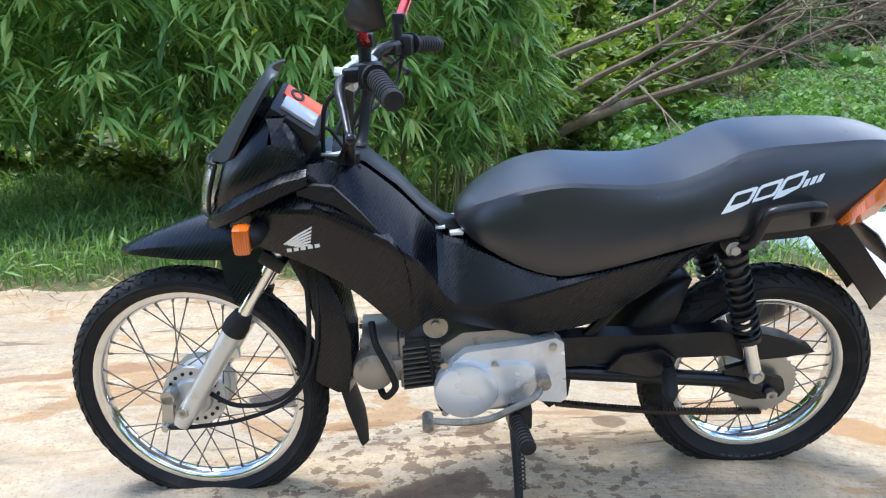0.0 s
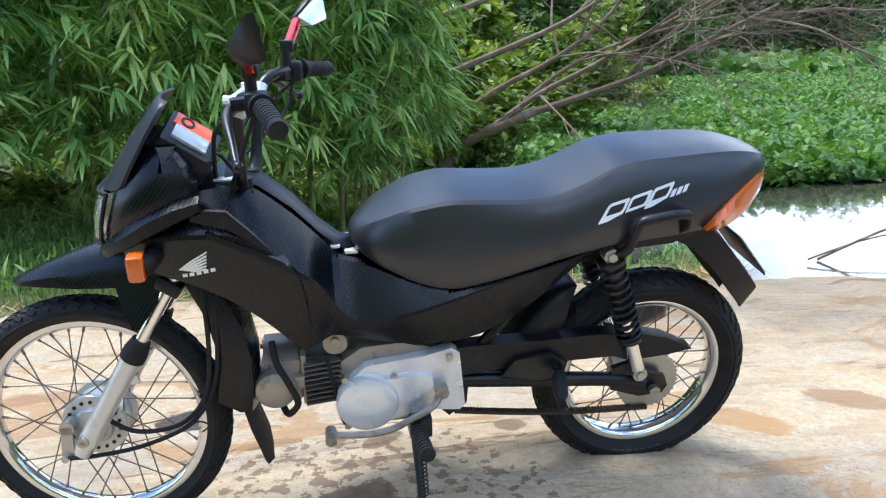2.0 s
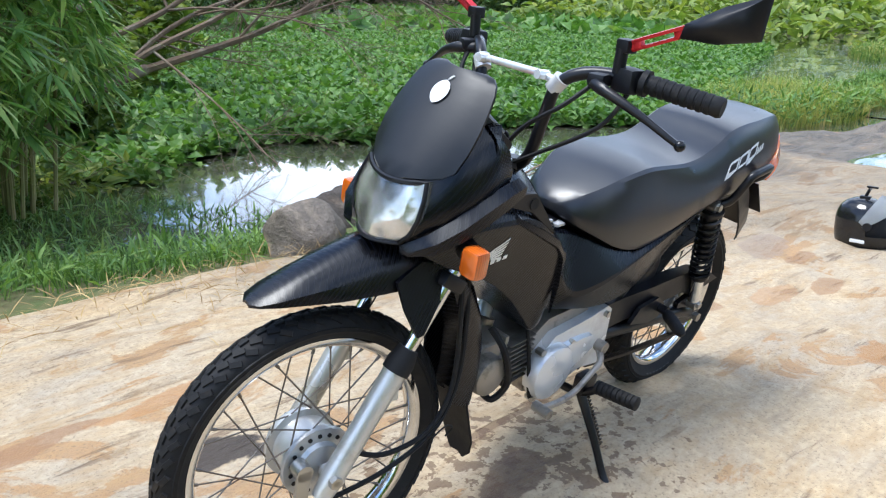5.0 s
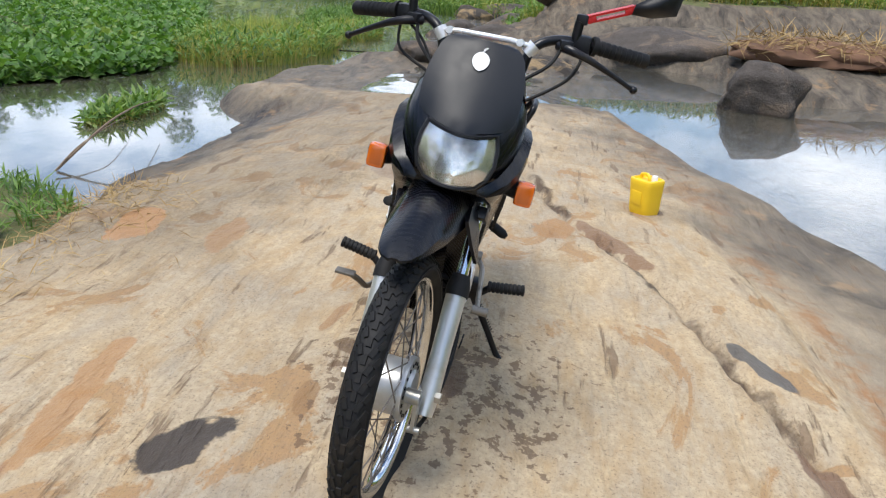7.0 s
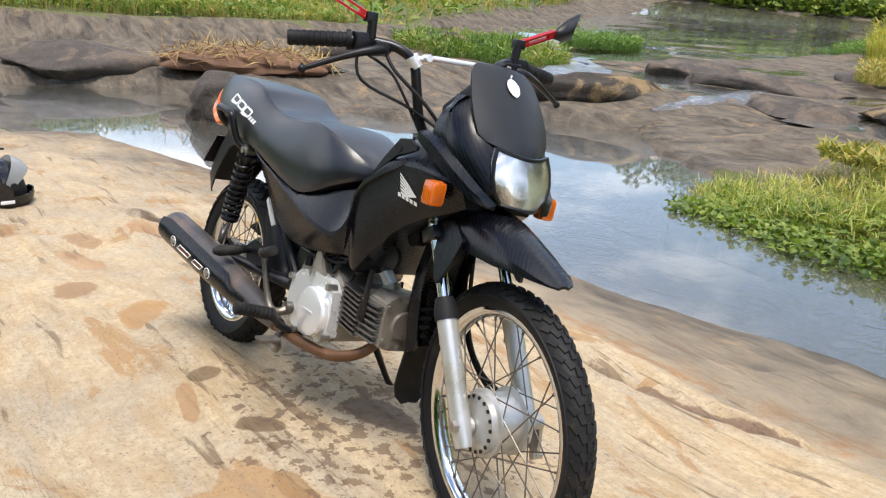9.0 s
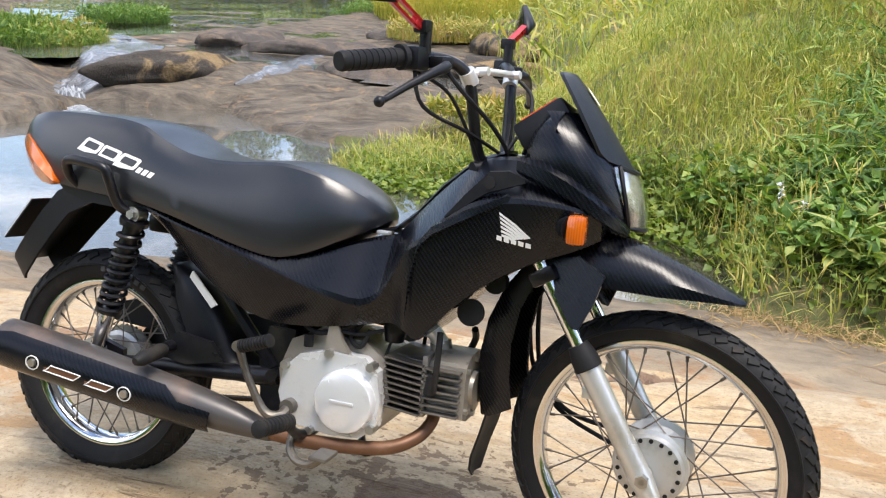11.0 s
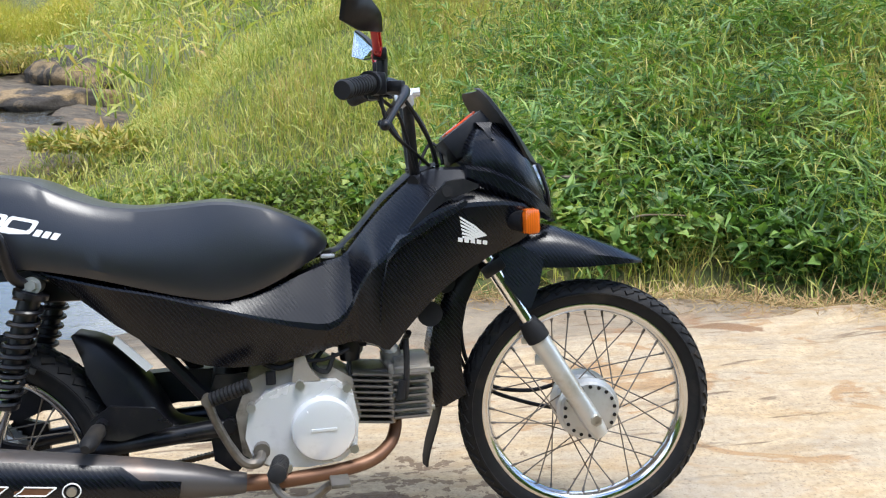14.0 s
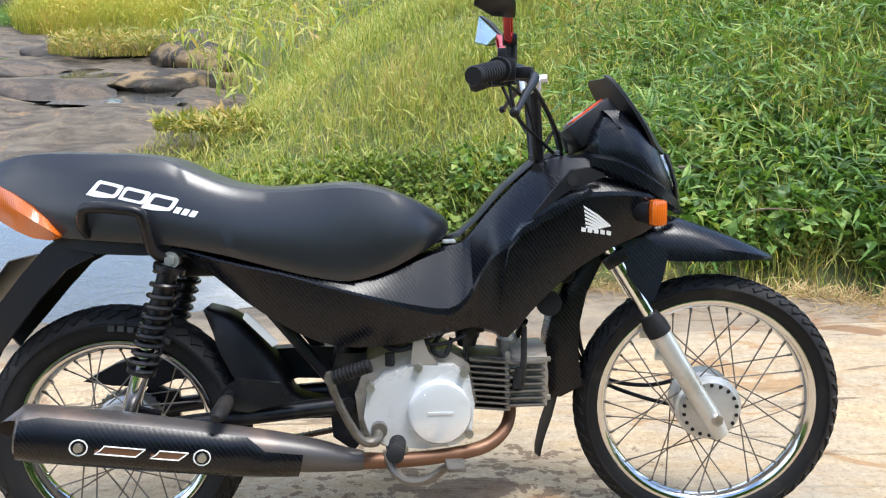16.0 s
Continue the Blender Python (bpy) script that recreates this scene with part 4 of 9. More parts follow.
# -- wheels --
def wheel(centre, r_tyre, r_rim, half_width, spokes, hub_r, steer, label, blocks, drum_side):
    c = Vector(centre)
    bm = bmesh.new()
    sidewall = r_tyre - r_rim
    prof = []
    for k in range(20):
        a = 2 * math.pi * k / 20
        rr = math.cos(a)
        prof.append((r_rim + sidewall * 0.42 + rr * sidewall * (0.58 if rr > 0 else 0.47), half_width * math.sin(a) * (1.0 if rr > 0 else 0.86)))
    add_lathe(bm, prof, c, "Y", 72, True)
    for k, (dy, rr) in enumerate(((0.93, 0.55), (-0.93, 0.55))):
        ring = [(r_rim + sidewall * rr + 0.0022 * math.cos(a), half_width * dy + math.copysign(0.0028, dy) * math.sin(a) + math.copysign(0.001, dy)) for a in np.linspace(0, 2 * math.pi, 6, endpoint=False)]
        add_lathe(bm, ring, c, "Y", 72, True)
    w = bpart("wheel", bm, M_RUBBER, None, label, steer)
    w.name = "tyre"
    # tread blocks, slanted both ways
    bm = bmesh.new()
    for i in range(blocks):
        for row in range(-2, 3):
            a = 2 * math.pi * (i + (0.5 if row % 2 else 0)) / blocks
            sl = (0.34, 0.22, 0.0, -0.22, -0.34)[row + 2]
            ph = row * 0.40
            rad = r_rim + sidewall * 0.42 + math.cos(ph) * sidewall * 0.58
            yy = half_width * math.sin(ph)
            size = (2 * math.pi * r_tyre / blocks * (0.70 if row else 0.62), half_width * 0.34, 0.006)
            m = Matrix.Translation(c) @ Matrix.Rotation(-a, 4, "Y") @ Matrix.Translation((0, yy, rad)) @ Matrix.Rotation(-ph, 4, "X") @ Matrix.Rotation(sl * 1.6, 4, "Z")
            b = [bm.verts.new(m @ Vector((sx * size[0] / 2 * t, sy * size[1] / 2 * t, z))) for z, t in ((-0.003, 1.0), (0.0028, 0.86)) for sx, sy in ((-1, -1), (1, -1), (1, 1), (-1, 1))]
            bm.faces.new(b[4:8])
            for k in range(4):
                bm.faces.new((b[k], b[(k + 1) % 4], b[4 + (k + 1) % 4], b[4 + k]))
    tagged(bpart("tread", bm, M_TREAD, w, "worn tread blocks with dried mud", steer, smooth=False), kind="stuff")
    # rim: a channel with two lips
    bm = bmesh.new()
    hw = half_width * 0.62
    half = [(r_rim + 0.003, hw), (r_rim + 0.004, hw * 0.92), (r_rim - 0.004, hw * 0.86), (r_rim - 0.009, hw * 0.5)]
    inner = [(r_rim - 0.003, hw), (r_rim - 0.006, hw * 0.94), (r_rim - 0.0095, hw * 0.88), (r_rim - 0.014, hw * 0.62), (r_rim - 0.0175, hw * 0.30)]
    rim = half + [(r_rim - 0.010, 0)] + [(r, -y) for r, y in half[::-1]] + [(r, -y) for r, y in inner] + [(r_rim - 0.0185, 0)] + inner[::-1]
    add_lathe(bm, rim, c, "Y", 72, True)
    bpart("rim", bm, M_RIM, w, "chromed steel rim", steer)
    # hub
    bm = bmesh.new()
    s = drum_side
    add_lathe(bm, [(0.008, s * -0.050), (hub_r * 0.55, s * -0.048), (hub_r * 0.62, s * -0.040), (hub_r * 0.98, s * -0.040), (hub_r, s * -0.036), (hub_r, s * -0.028), (hub_r * 0.85, s * -0.024), (hub_r * 0.85, s * 0.024), (hub_r, s * 0.028), (hub_r, s * 0.036),
                   (hub_r * 0.9, s * 0.040), (hub_r * 0.86, s * 0.052), (hub_r * 0.5, s * 0.056), (0.008, s * 0.056)], c, "Y", 40)
    bpart("hub", bm, M_HUB, w, "silver drum hub", steer)
    # black discs on the hub stand in for the shade inside its holes
    bm = bmesh.new()
    for k in range(spokes // 2):
        a = 2 * math.pi * (k + 0.5) / (spokes // 2)
        for yy in (s * 0.0535 - 0.0015, s * -0.0405 - 0.0015):
            p = c + Vector((math.cos(a) * hub_r * 0.79, yy, math.sin(a) * hub_r * 0.79))
            add_cyl(bm, p, p + Vector((0, 0.003, 0)), 0.0042, seg=8)
    tagged(bpart("hub_hole", bm, M_BLACK, w, steer=steer, smooth=False), kind="stuff")
    # spokes, crossed
    for k in range(spokes):
        side = 1 if k % 2 else -1
        a = 2 * math.pi * k / spokes
        back = (0.95 if (k // 2) % 2 else -0.95)
        p = c + Vector((math.cos(a) * (r_rim - 0.016), side * 0.004, math.sin(a) * (r_rim - 0.016)))
        q = c + Vector((math.cos(a + back) * hub_r * 0.94, side * 0.032, math.sin(a + back) * hub_r * 0.94))
        bm = bmesh.new()
        add_cyl(bm, q, p, 0.0016, seg=6)
        add_cyl(bm, p + (q - p) * 0.06, p, 0.003, seg=6)
        bpart("spoke", bm, M_SPOKE, w, steer=steer)
    return w


front = wheel((1.238, 0, 0.278), 0.281, 0.230, 0.031, 36, 0.070, True, "front wheel with worn black tyre", 54, -1)
rear = wheel((0, 0, 0.258), 0.259, 0.190, 0.043, 36, 0.066, False, "rear wheel with black tyre", 44, 1)
# axles, nuts and the front brake arm
bm = bmesh.new()
add_cyl(bm, (1.238, -0.108, 0.276), (1.238, 0.108, 0.276), 0.006, seg=10)
for s in (-1, 1):
    add_cyl(bm, (1.238, s * 0.096, 0.276), (1.238, s * 0.108, 0.276), 0.0125, seg=6)
bpart("axle", bm, M_BOLT, front, "zinc axle and nuts", True)
bm = bmesh.new()
add_cyl(bm, (0, -0.115, 0.258), (0, 0.108, 0.258), 0.0065, seg=10)
for s in (-1, 1):
    add_cyl(bm, (0, s * 0.094, 0.258), (0, s * 0.108, 0.258), 0.0135, seg=6)
bpart("axle", bm, M_BOLT, rear, "zinc axle and nuts")
bm = bmesh.new()
add_cyl(bm, (1.282, 0.045, 0.290), (1.282, 0.074, 0.290), 0.016, seg=12)
add_plate(bm, [(1.27, 0.295), (1.294, 0.292), (1.302, 0.225), (1.290, 0.215), (1.276, 0.225)], 0.066, 0.074)
add_cyl(bm, (1.292, 0.060, 0.222), (1.292, 0.085, 0.222), 0.008, seg=10)
bpart("brake_arm", bm, M_BOLT, front, "dull steel front brake arm", True)
# sprocket on the rear hub
bm = bmesh.new()
teeth = [(0.072 + (0.005 if k % 2 else 0)) for k in range(72)]
add_plate(bm, [(math.cos(2 * math.pi * k / 72) * r, 0.258 + math.sin(2 * math.pi * k / 72) * r) for k, r in enumerate(teeth)], 0.052, 0.058)
bpart("sprocket", bm, M_BOLT, rear, "worn steel sprocket")
# tyre lettering as plain bars
bm = bmesh.new()
for side in (1, -1):
    for k in range(7):
        a = -math.pi / 2 + (k - 3) * 0.085 if side > 0 else math.pi * 0.42 + (k - 3) * 0.085
        m = Matrix.Translation((0, side * 0.0405, 0.258)) @ Matrix.Rotation(-a, 4, "Y") @ Matrix.Translation((0.2225, 0, 0))
        add_box(bm, (0, 0, 0), (0.016, 0.0022, 0.012), m)
bpart("lettering", bm, M_GREYDECAL, rear, "faded grey sidewall lettering as bars", smooth=False)

# -- fork --
FORK = Vector((-0.62, 0, 1.0)).normalized()
axle_f = Vector((1.232, 0, 0.272))
for s, word in ((1, "left"), (-1, "right")):
    o = Vector((0, s * 0.081, 0))
    bm = bmesh.new()
    add_tube(bm, [axle_f + o - FORK * 0.042, axle_f + o, axle_f + o + FORK * 0.1, axle_f + o + FORK * 0.225], [0.0175, 0.0215, 0.0205, 0.0225], 18, 5)
    add_cyl(bm, axle_f + o * 0.72, axle_f + o * 1.2, 0.0165, seg=16)
    add_box(bm, tuple(axle_f + o + FORK * 0.17 + Vector((-0.022, 0, -0.008))), (0.02, 0.012, 0.022), bevel=0.003)
    leg = bpart("fork_leg", bm, M_FORK, None, "silver painted fork leg", True)
    bm = bmesh.new()
    add_tube(bm, [axle_f + o + FORK * 0.215, axle_f + o + FORK * 0.235, axle_f + o + FORK * 0.262], [0.0255, 0.0255, 0.019], 18, 3, False)
    bpart("dust_boot", bm, M_RUBBER, leg, "black rubber boot", True)
    bm = bmesh.new()
    add_cyl(bm, axle_f + o + FORK * 0.25, axle_f + o + FORK * 0.56, 0.0135, seg=16)
    bpart("fork_tube", bm, M_CHROME, leg, "bright chromed fork tube", True)
bm = bmesh.new()
for d in (0.40, 0.575):
    add_box(bm, tuple(axle_f + FORK * d), (0.05, 0.205, 0.028), Matrix.Translation(axle_f + FORK * d) @ Matrix.Rotation(-0.55, 4, "Y") @ Matrix.Translation(-(axle_f + FORK * d)), 0.006)
add_cyl(bm, axle_f + FORK * 0.39, axle_f + FORK * 0.60, 0.022, seg=16)
bpart("fork_clamp", bm, M_FRAME, None, "black fork clamps", True)
head = axle_f + FORK * 0.60

# -- front mudguard: a long beak with two side flaps --
bm = bmesh.new()
st = [(1.362, 0.604, 0.012, 0.598), (1.352, 0.609, 0.030, 0.600), (1.325, 0.622, 0.044, 0.602), (1.28, 0.642, 0.054, 0.602), (1.22, 0.664, 0.062, 0.600), (1.16, 0.684, 0.068, 0.602), (1.10, 0.694, 0.074, 0.606), (1.05, 0.690, 0.078, 0.612), (1.01, 0.675, 0.078, 0.618)]
secs = []
for x, zt, w, zb in st:
    out = [(x, -w, zb), (x, -w * 0.97, zb + (zt - zb) * 0.45), (x, -w * 0.62, zb + (zt - zb) * 0.86), (x, -w * 0.2, zt), (x, w * 0.2, zt), (x, w * 0.62, zb + (zt - zb) * 0.86), (x, w * 0.97, zb + (zt - zb) * 0.45), (x, w, zb)]
    inner = [(px, py * 0.93, pz - (0.005 if 0 < k < 7 else 0)) for k, (px, py, pz) in enumerate(out)][::-1]
    secs.append(out + inner)
add_loft(bm, secs)
guard = bpart("front_mudguard", bm, M_CARBON, None, "black carbon-look beak mudguard", True, sharp=35)
bm = bmesh.new()
for s in (1, -1):
    b = bmesh.new()
    add_plate(b, [(1.130, 0.625), (1.118, 0.575), (1.098, 0.528), (1.084, 0.530), (1.050, 0.575), (1.020, 0.600), (1.020, 0.640), (1.08, 0.655)], 0.070, 0.078)
    bmesh.ops.subdivide_edges(b, edges=b.edges[:], cuts=2, use_grid_fill=True)
    for v in b.verts:
        v.co.y += 0.030 * max(0, (0.64 - v.co.z)) / 0.11
    bmesh.ops.scale(b, vec=(1, s, 1), verts=b.verts)
    join(bm, b)
bpart("side_flap", bm, M_CARBON, guard, steer=True)
# lower rear mudguard with its flap, behind the front wheel
bm = bmesh.new()
arc = [(1.00, 0.63, 0.060), (0.955, 0.57, 0.060), (0.925, 0.50, 0.058), (0.912, 0.43, 0.056), (0.913, 0.36, 0.054), (0.922, 0.30, 0.052)]
secs = [[(x, -w, z + 0.005), (x - 0.022, -w * 0.8, z), (x - 0.030, 0, z), (x - 0.022, w * 0.8, z), (x, w, z + 0.005), (x + 0.045, w * 1.0, z + 0.03), (x + 0.042, w * 0.93, z + 0.03), (x + 0.002, w * 0.90, z + 0.008), (x - 0.020, 0, z), (x + 0.002, -w * 0.90, z + 0.008), (x + 0.042, -w * 0.93, z + 0.03), (x + 0.045, -w, z + 0.03)] for x, z, w in arc]
add_loft(bm, secs)
low = bpart("rear_mudguard", bm, M_CARBON, guard, "black mudguard behind the front wheel", True)
low.name = "lower_mudguard"
bm = bmesh.new()
secs = [[(x - 0.004, -w, z), (x - 0.012, 0, z), (x - 0.004, w, z), (x, w * 0.96, z), (x - 0.006, 0, z), (x, -w * 0.96, z)] for x, z, w in ((0.918, 0.315, 0.050), (0.905, 0.26, 0.052), (0.890, 0.21, 0.050), (0.884, 0.175, 0.040), (0.884, 0.155, 0.022))]
add_loft(bm, secs)
bpart("mud_flap", bm, M_RUBBER, guard, "dusty rubber mud flap", True)
bm = bmesh.new()
for k in range(4):
    add_cyl(bm, (0.893, -0.02, 0.40 - 0.022 * k), (0.893, 0.02, 0.40 - 0.022 * k), 0.008, seg=10)
bpart("rib", bm, M_BLACK, guard, steer=True)

# -- seat --
SEAT = [(0.670, 0.677, 0.664, 0.010, 0.018), (0.661, 0.687, 0.654, 0.034, 0.050), (0.638, 0.704, 0.638, 0.060, 0.082), (0.60, 0.724, 0.618, 0.083, 0.107), (0.54, 0.748, 0.588, 0.100, 0.122), (0.47, 0.760, 0.570, 0.107, 0.128), (0.40, 0.756, 0.580, 0.106, 0.132), (0.32, 0.752, 0.602, 0.108, 0.135),
        (0.25, 0.760, 0.622, 0.108, 0.137), (0.19, 0.782, 0.636, 0.108, 0.138), (0.14, 0.806, 0.645, 0.106, 0.138), (0.08, 0.817, 0.650, 0.104, 0.138), (0.0, 0.820, 0.656, 0.100, 0.135), (-0.07, 0.821, 0.664, 0.092, 0.127), (-0.13, 0.818, 0.682, 0.082, 0.112), (-0.18, 0.808, 0.708, 0.066, 0.088), (-0.215, 0.792, 0.732, 0.044, 0.056), (-0.235, 0.772, 0.750, 0.016, 0.020)]
bm = bmesh.new()
secs = []
for x, zt, zb, wc, wm in SEAT:
    hz = zt - zb
    half = [(0, zt + 0.003), (wc * 0.5, zt + 0.002), (wc * 0.93, zt - 0.002), (wc * 1.0, zt - 0.008 * min(1, hz / 0.1)), (wc + (wm - wc) * 0.45, zt - 0.22 * hz), (wm * 0.99, zb + 0.42 * hz), (wm * 0.985, zb + 0.14 * hz), (wm * 0.93, zb + 0.02 * hz), (wm * 0.8, zb)]
    ring = [(x, y, z) for y, z in half] + [(x, 0, zb)] + [(x, -y, z) for y, z in half[:0:-1]]
    secs.append(ring)
fine = []
for k in range(len(secs[0])):
    fine.append(smooth_line([s[k] for s in secs], 3))
add_loft(bm, [list(r) for r in zip(*fine)])
seat_bm = bm.copy()
seat = bpart("seat", bm, M_SEAT, None, "dull black vinyl dual seat", sharp=24)

# -- body panels: one shell between knees and tail --
BODY = [(0.135, 0.652, 0.634, 0.085, 0.110, 0.33), (0.20, 0.640, 0.595, 0.095, 0.120, 0.30), (0.27, 0.618, 0.535, 0.102, 0.125, 0.12), (0.34, 0.602, 0.487, 0.107, 0.128, 0.08), (0.41, 0.584, 0.452, 0.112, 0.131, 0.09), (0.48, 0.578, 0.440, 0.112, 0.132, 0.19), (0.55, 0.594, 0.443, 0.102, 0.132, 0.42), (0.61, 0.618, 0.452, 0.084, 0.129, 0.62), (0.66, 0.634, 0.462, 0.066, 0.120, 0.74), (0.695, 0.642, 0.469, 0.058, 0.113, 0.66),
        (0.72, 0.668, 0.472, 0.054, 0.114, 0.48), (0.740, 0.692, 0.467, 0.054, 0.128, 0.36), (0.756, 0.710, 0.462, 0.054, 0.136, 0.33), (0.778, 0.734, 0.452, 0.056, 0.137, 0.32), (0.82, 0.774, 0.498, 0.060, 0.139, 0.32), (0.86, 0.804, 0.540, 0.064, 0.140, 0.34), (0.905, 0.814, 0.578, 0.072, 0.140, 0.36), (0.95, 0.812, 0.608, 0.080, 0.140, 0.38), (1.00, 0.798, 0.634, 0.086, 0.138, 0.38), (1.05, 0.775, 0.655, 0.086, 0.132, 0.36), (1.095, 0.748, 0.680, 0.076, 0.110, 0.36)]
bm = bmesh.new()
secs = []
for x, zt, zb, wt, wm, fold in BODY:
    h = zt - zb
    rest = 1 - fold
    half = [(0, zt), (wt * 0.85, zt - 0.002), (wt, zt - 0.008 * min(1, h / 0.1) * min(1, fold * 4)), (wt + (wm - wt) * 0.5, zt - h * fold * 0.5), (wm * 0.988, zt - h * fold * 0.92), (wm, zt - h * fold - 0.003), (wm * 0.955, zt - h * (fold + rest * 0.30)), (wm * 0.87, zt - h * (fold + rest * 0.70)), (wm * 0.79, zb + 0.01 * h), (wm * 0.72, zb)]
    secs.append([(x, y, z) for y, z in half] + [(x, 0, zb)] + [(x, -y, z) for y, z in half[:0:-1]])
fine = [smooth_line([s[k] for s in secs], 2) for k in range(len(secs[0]))]
add_loft(bm, [list(r) for r in zip(*fine)])
body_bm = bm.copy()
body = bpart("body_panel", bm, M_CARBON, None, "black carbon-look side panels", sharp=15)
# raised rib on each side; black patches paint the shade of a recess
for s in (1, -1):
    bm = bmesh.new()
    line = [(0.952, 0.738), (0.930, 0.735), (0.86, 0.698), (0.80, 0.664), (0.775, 0.635), (0.762, 0.57), (0.757, 0.50)]
    add_loft(bm, [[(x, s * (0.128 + dy * k), z + dz * k) for dy, dz in ((-0.004, 0.020), (0.016, 0.010), (0.017, -0.004), (-0.004, -0.012))] for (x, z), k in zip(line, (0.2, 0.8, 1.0, 1.0, 0.9, 0.7, 0.2))])
    bpart("rib", bm, M_CARBON, body)
    bm = bmesh.new()
    add_loft(bm, [[(x, s * 0.1325, z + w), (x, s * 0.1395, z + w * 0.9), (x, s * 0.1395, z - w * 0.9), (x, s * 0.1325, z - w)] for x, z, w in ((0.96, 0.772, 0.004), (0.93, 0.772, 0.016), (0.895, 0.764, 0.020), (0.855, 0.728, 0.012), (0.82, 0.694, 0.002))])
    bpart("pocket", bm, M_BLACK, body, "black patch for the shade of a panel recess")
    # black disc added for the dark inside of a round hole
    bm = bmesh.new()
    add_cyl(bm, (0.897, s * 0.130, 0.763), (0.897, s * 0.1415, 0.763), 0.013, 0.011, 16)
    bpart("plug", bm, M_RUBBER, body)
# tunnel strip and small bright fixing under the seat's nose
bm = bmesh.new()
add_loft(bm, [[(x, -w, z), (x, -w * 0.8, z + 0.006), (x, w * 0.8, z + 0.006), (x, w, z)] for x, z, w in ((0.90, 0.818, 0.050), (0.84, 0.796, 0.045), (0.78, 0.744, 0.040), (0.73, 0.686, 0.038), (0.69, 0.650, 0.038), (0.64, 0.636, 0.036))])
bpart("tunnel_cover", bm, M_BLACK, body)
bm = bmesh.new()
add_box(bm, (0.70, 0.036, 0.652), (0.02, 0.014, 0.006), bevel=0.002)
add_box(bm, (0.668, 0.035, 0.641), (0.028, 0.03, 0.008), bevel=0.003)
add_box(bm, (0.668, -0.035, 0.641), (0.028, 0.03, 0.008), bevel=0.003)
bpart("fixing", bm, M_ALLOY, body, "bright metal fixing")

# -- nose: cowl, screen, lamp, gauge --
NY = 0.010
COWL = [(0.694, 1.128, 0.050, 1.060), (0.704, 1.146, 0.078, 1.045), (0.722, 1.151, 0.098, 1.020), (0.755, 1.138, 0.118, 0.985), (0.79, 1.120, 0.127, 0.950), (0.825, 1.104, 0.126, 0.944), (0.86, 1.080, 0.118, 0.952), (0.885, 1.060, 0.104, 0.968), (0.90, 1.048, 0.090, 0.985)]
bm = bmesh.new()
secs = []
for z, xf, w, xb in COWL:
    half = [(xb, w * 0.70), (xb + 0.012, w * 0.92), (xb + (xf - xb) * 0.35, w), (xf - 0.075, w * 0.985), (xf - 0.045, w * 0.90), (xf - 0.022, w * 0.72), (xf - 0.005, w * 0.45)]
    secs.append([(x, NY + y, z) for x, y in half] + [(xf, NY, z)] + [(x, NY - y, z) for x, y in half[::-1]])
add_loft(bm, secs)
cowl = bpart("headlamp_cowl", bm, M_CARBON, None, "black carbon-look nose cowl", sharp=32)
# screen: a curved shield standing proud of the cowl
bm = bmesh.new()
SCREEN = [(0.803, 1.132, 0.066), (0.808, 1.130, 0.084), (0.832, 1.114, 0.098), (0.865, 1.091, 0.103), (0.895, 1.069, 0.102), (0.925, 1.046, 0.096), (0.950, 1.026, 0.088), (0.963, 1.015, 0.079), (0.971, 1.008, 0.067), (0.974, 1.005, 0.048)]
front_rows, back_rows = [], []
for z, x, w in SCREEN:
    row = [(x - (0.040 - 0.022 * (z - 0.803) / 0.171) * abs(u) ** 2.0, NY + w * u, z + (0.012 * u * u if z < 0.82 else 0)) for u in np.linspace(-1, 1, 11)]
    front_rows.append(row)
    back_rows.append([(px - 0.006, py * 0.985, pz - 0.002) for px, py, pz in row])
add_loft(bm, [f + b[::-1] for f, b in zip(front_rows, back_rows)])
screen = bpart("wind_screen", bm, M_SATIN, cowl, "satin black shield", sharp=35)
# lamp
bm = bmesh.new()
rows = []
for z, x, w in ((0.812, 1.136, 0.070), (0.786, 1.144, 0.078), (0.754, 1.153, 0.080), (0.726, 1.159, 0.072), (0.705, 1.161, 0.052)):
    rows.append([(x - 0.027 * abs(u) ** 2, NY + 0.003 + w * u, z + (-0.004 * (1 - u * u) if z < 0.71 else -0.010 * (1 - u * u) if z > 0.8 else 0)) for u in np.linspace(-1, 1, 13)])
add_loft(bm, [r + [(x - 0.012, y, z) for x, y, z in r[::-1]] for r in rows])
lamp = bpart("headlamp", bm, M_REFLECTOR, cowl, "clear headlamp with faceted reflector")
bm = bmesh.new()
add_loft(bm, [[(x + 0.004, y, z) for x, y, z in r] + [(x + 0.002, y, z) for x, y, z in r[::-1]] for r in rows])
pane = bpart("lens", bm, M_GLASS, lamp)
pane.visible_shadow = False
# black surround
bm = bmesh.new()
edge = [rows[0][k] for k in range(13)] + [r[12] for r in rows[1:]] + rows[-1][::-1][1:] + [r[0] for r in rows[::-1][1:-1]]
add_tube(bm, [(x + 0.001, y, z) for x, y, z in edge + edge[:1]], 0.0045, 6, 1, False)
bpart("lamp_surround", bm, M_BLACK, lamp)
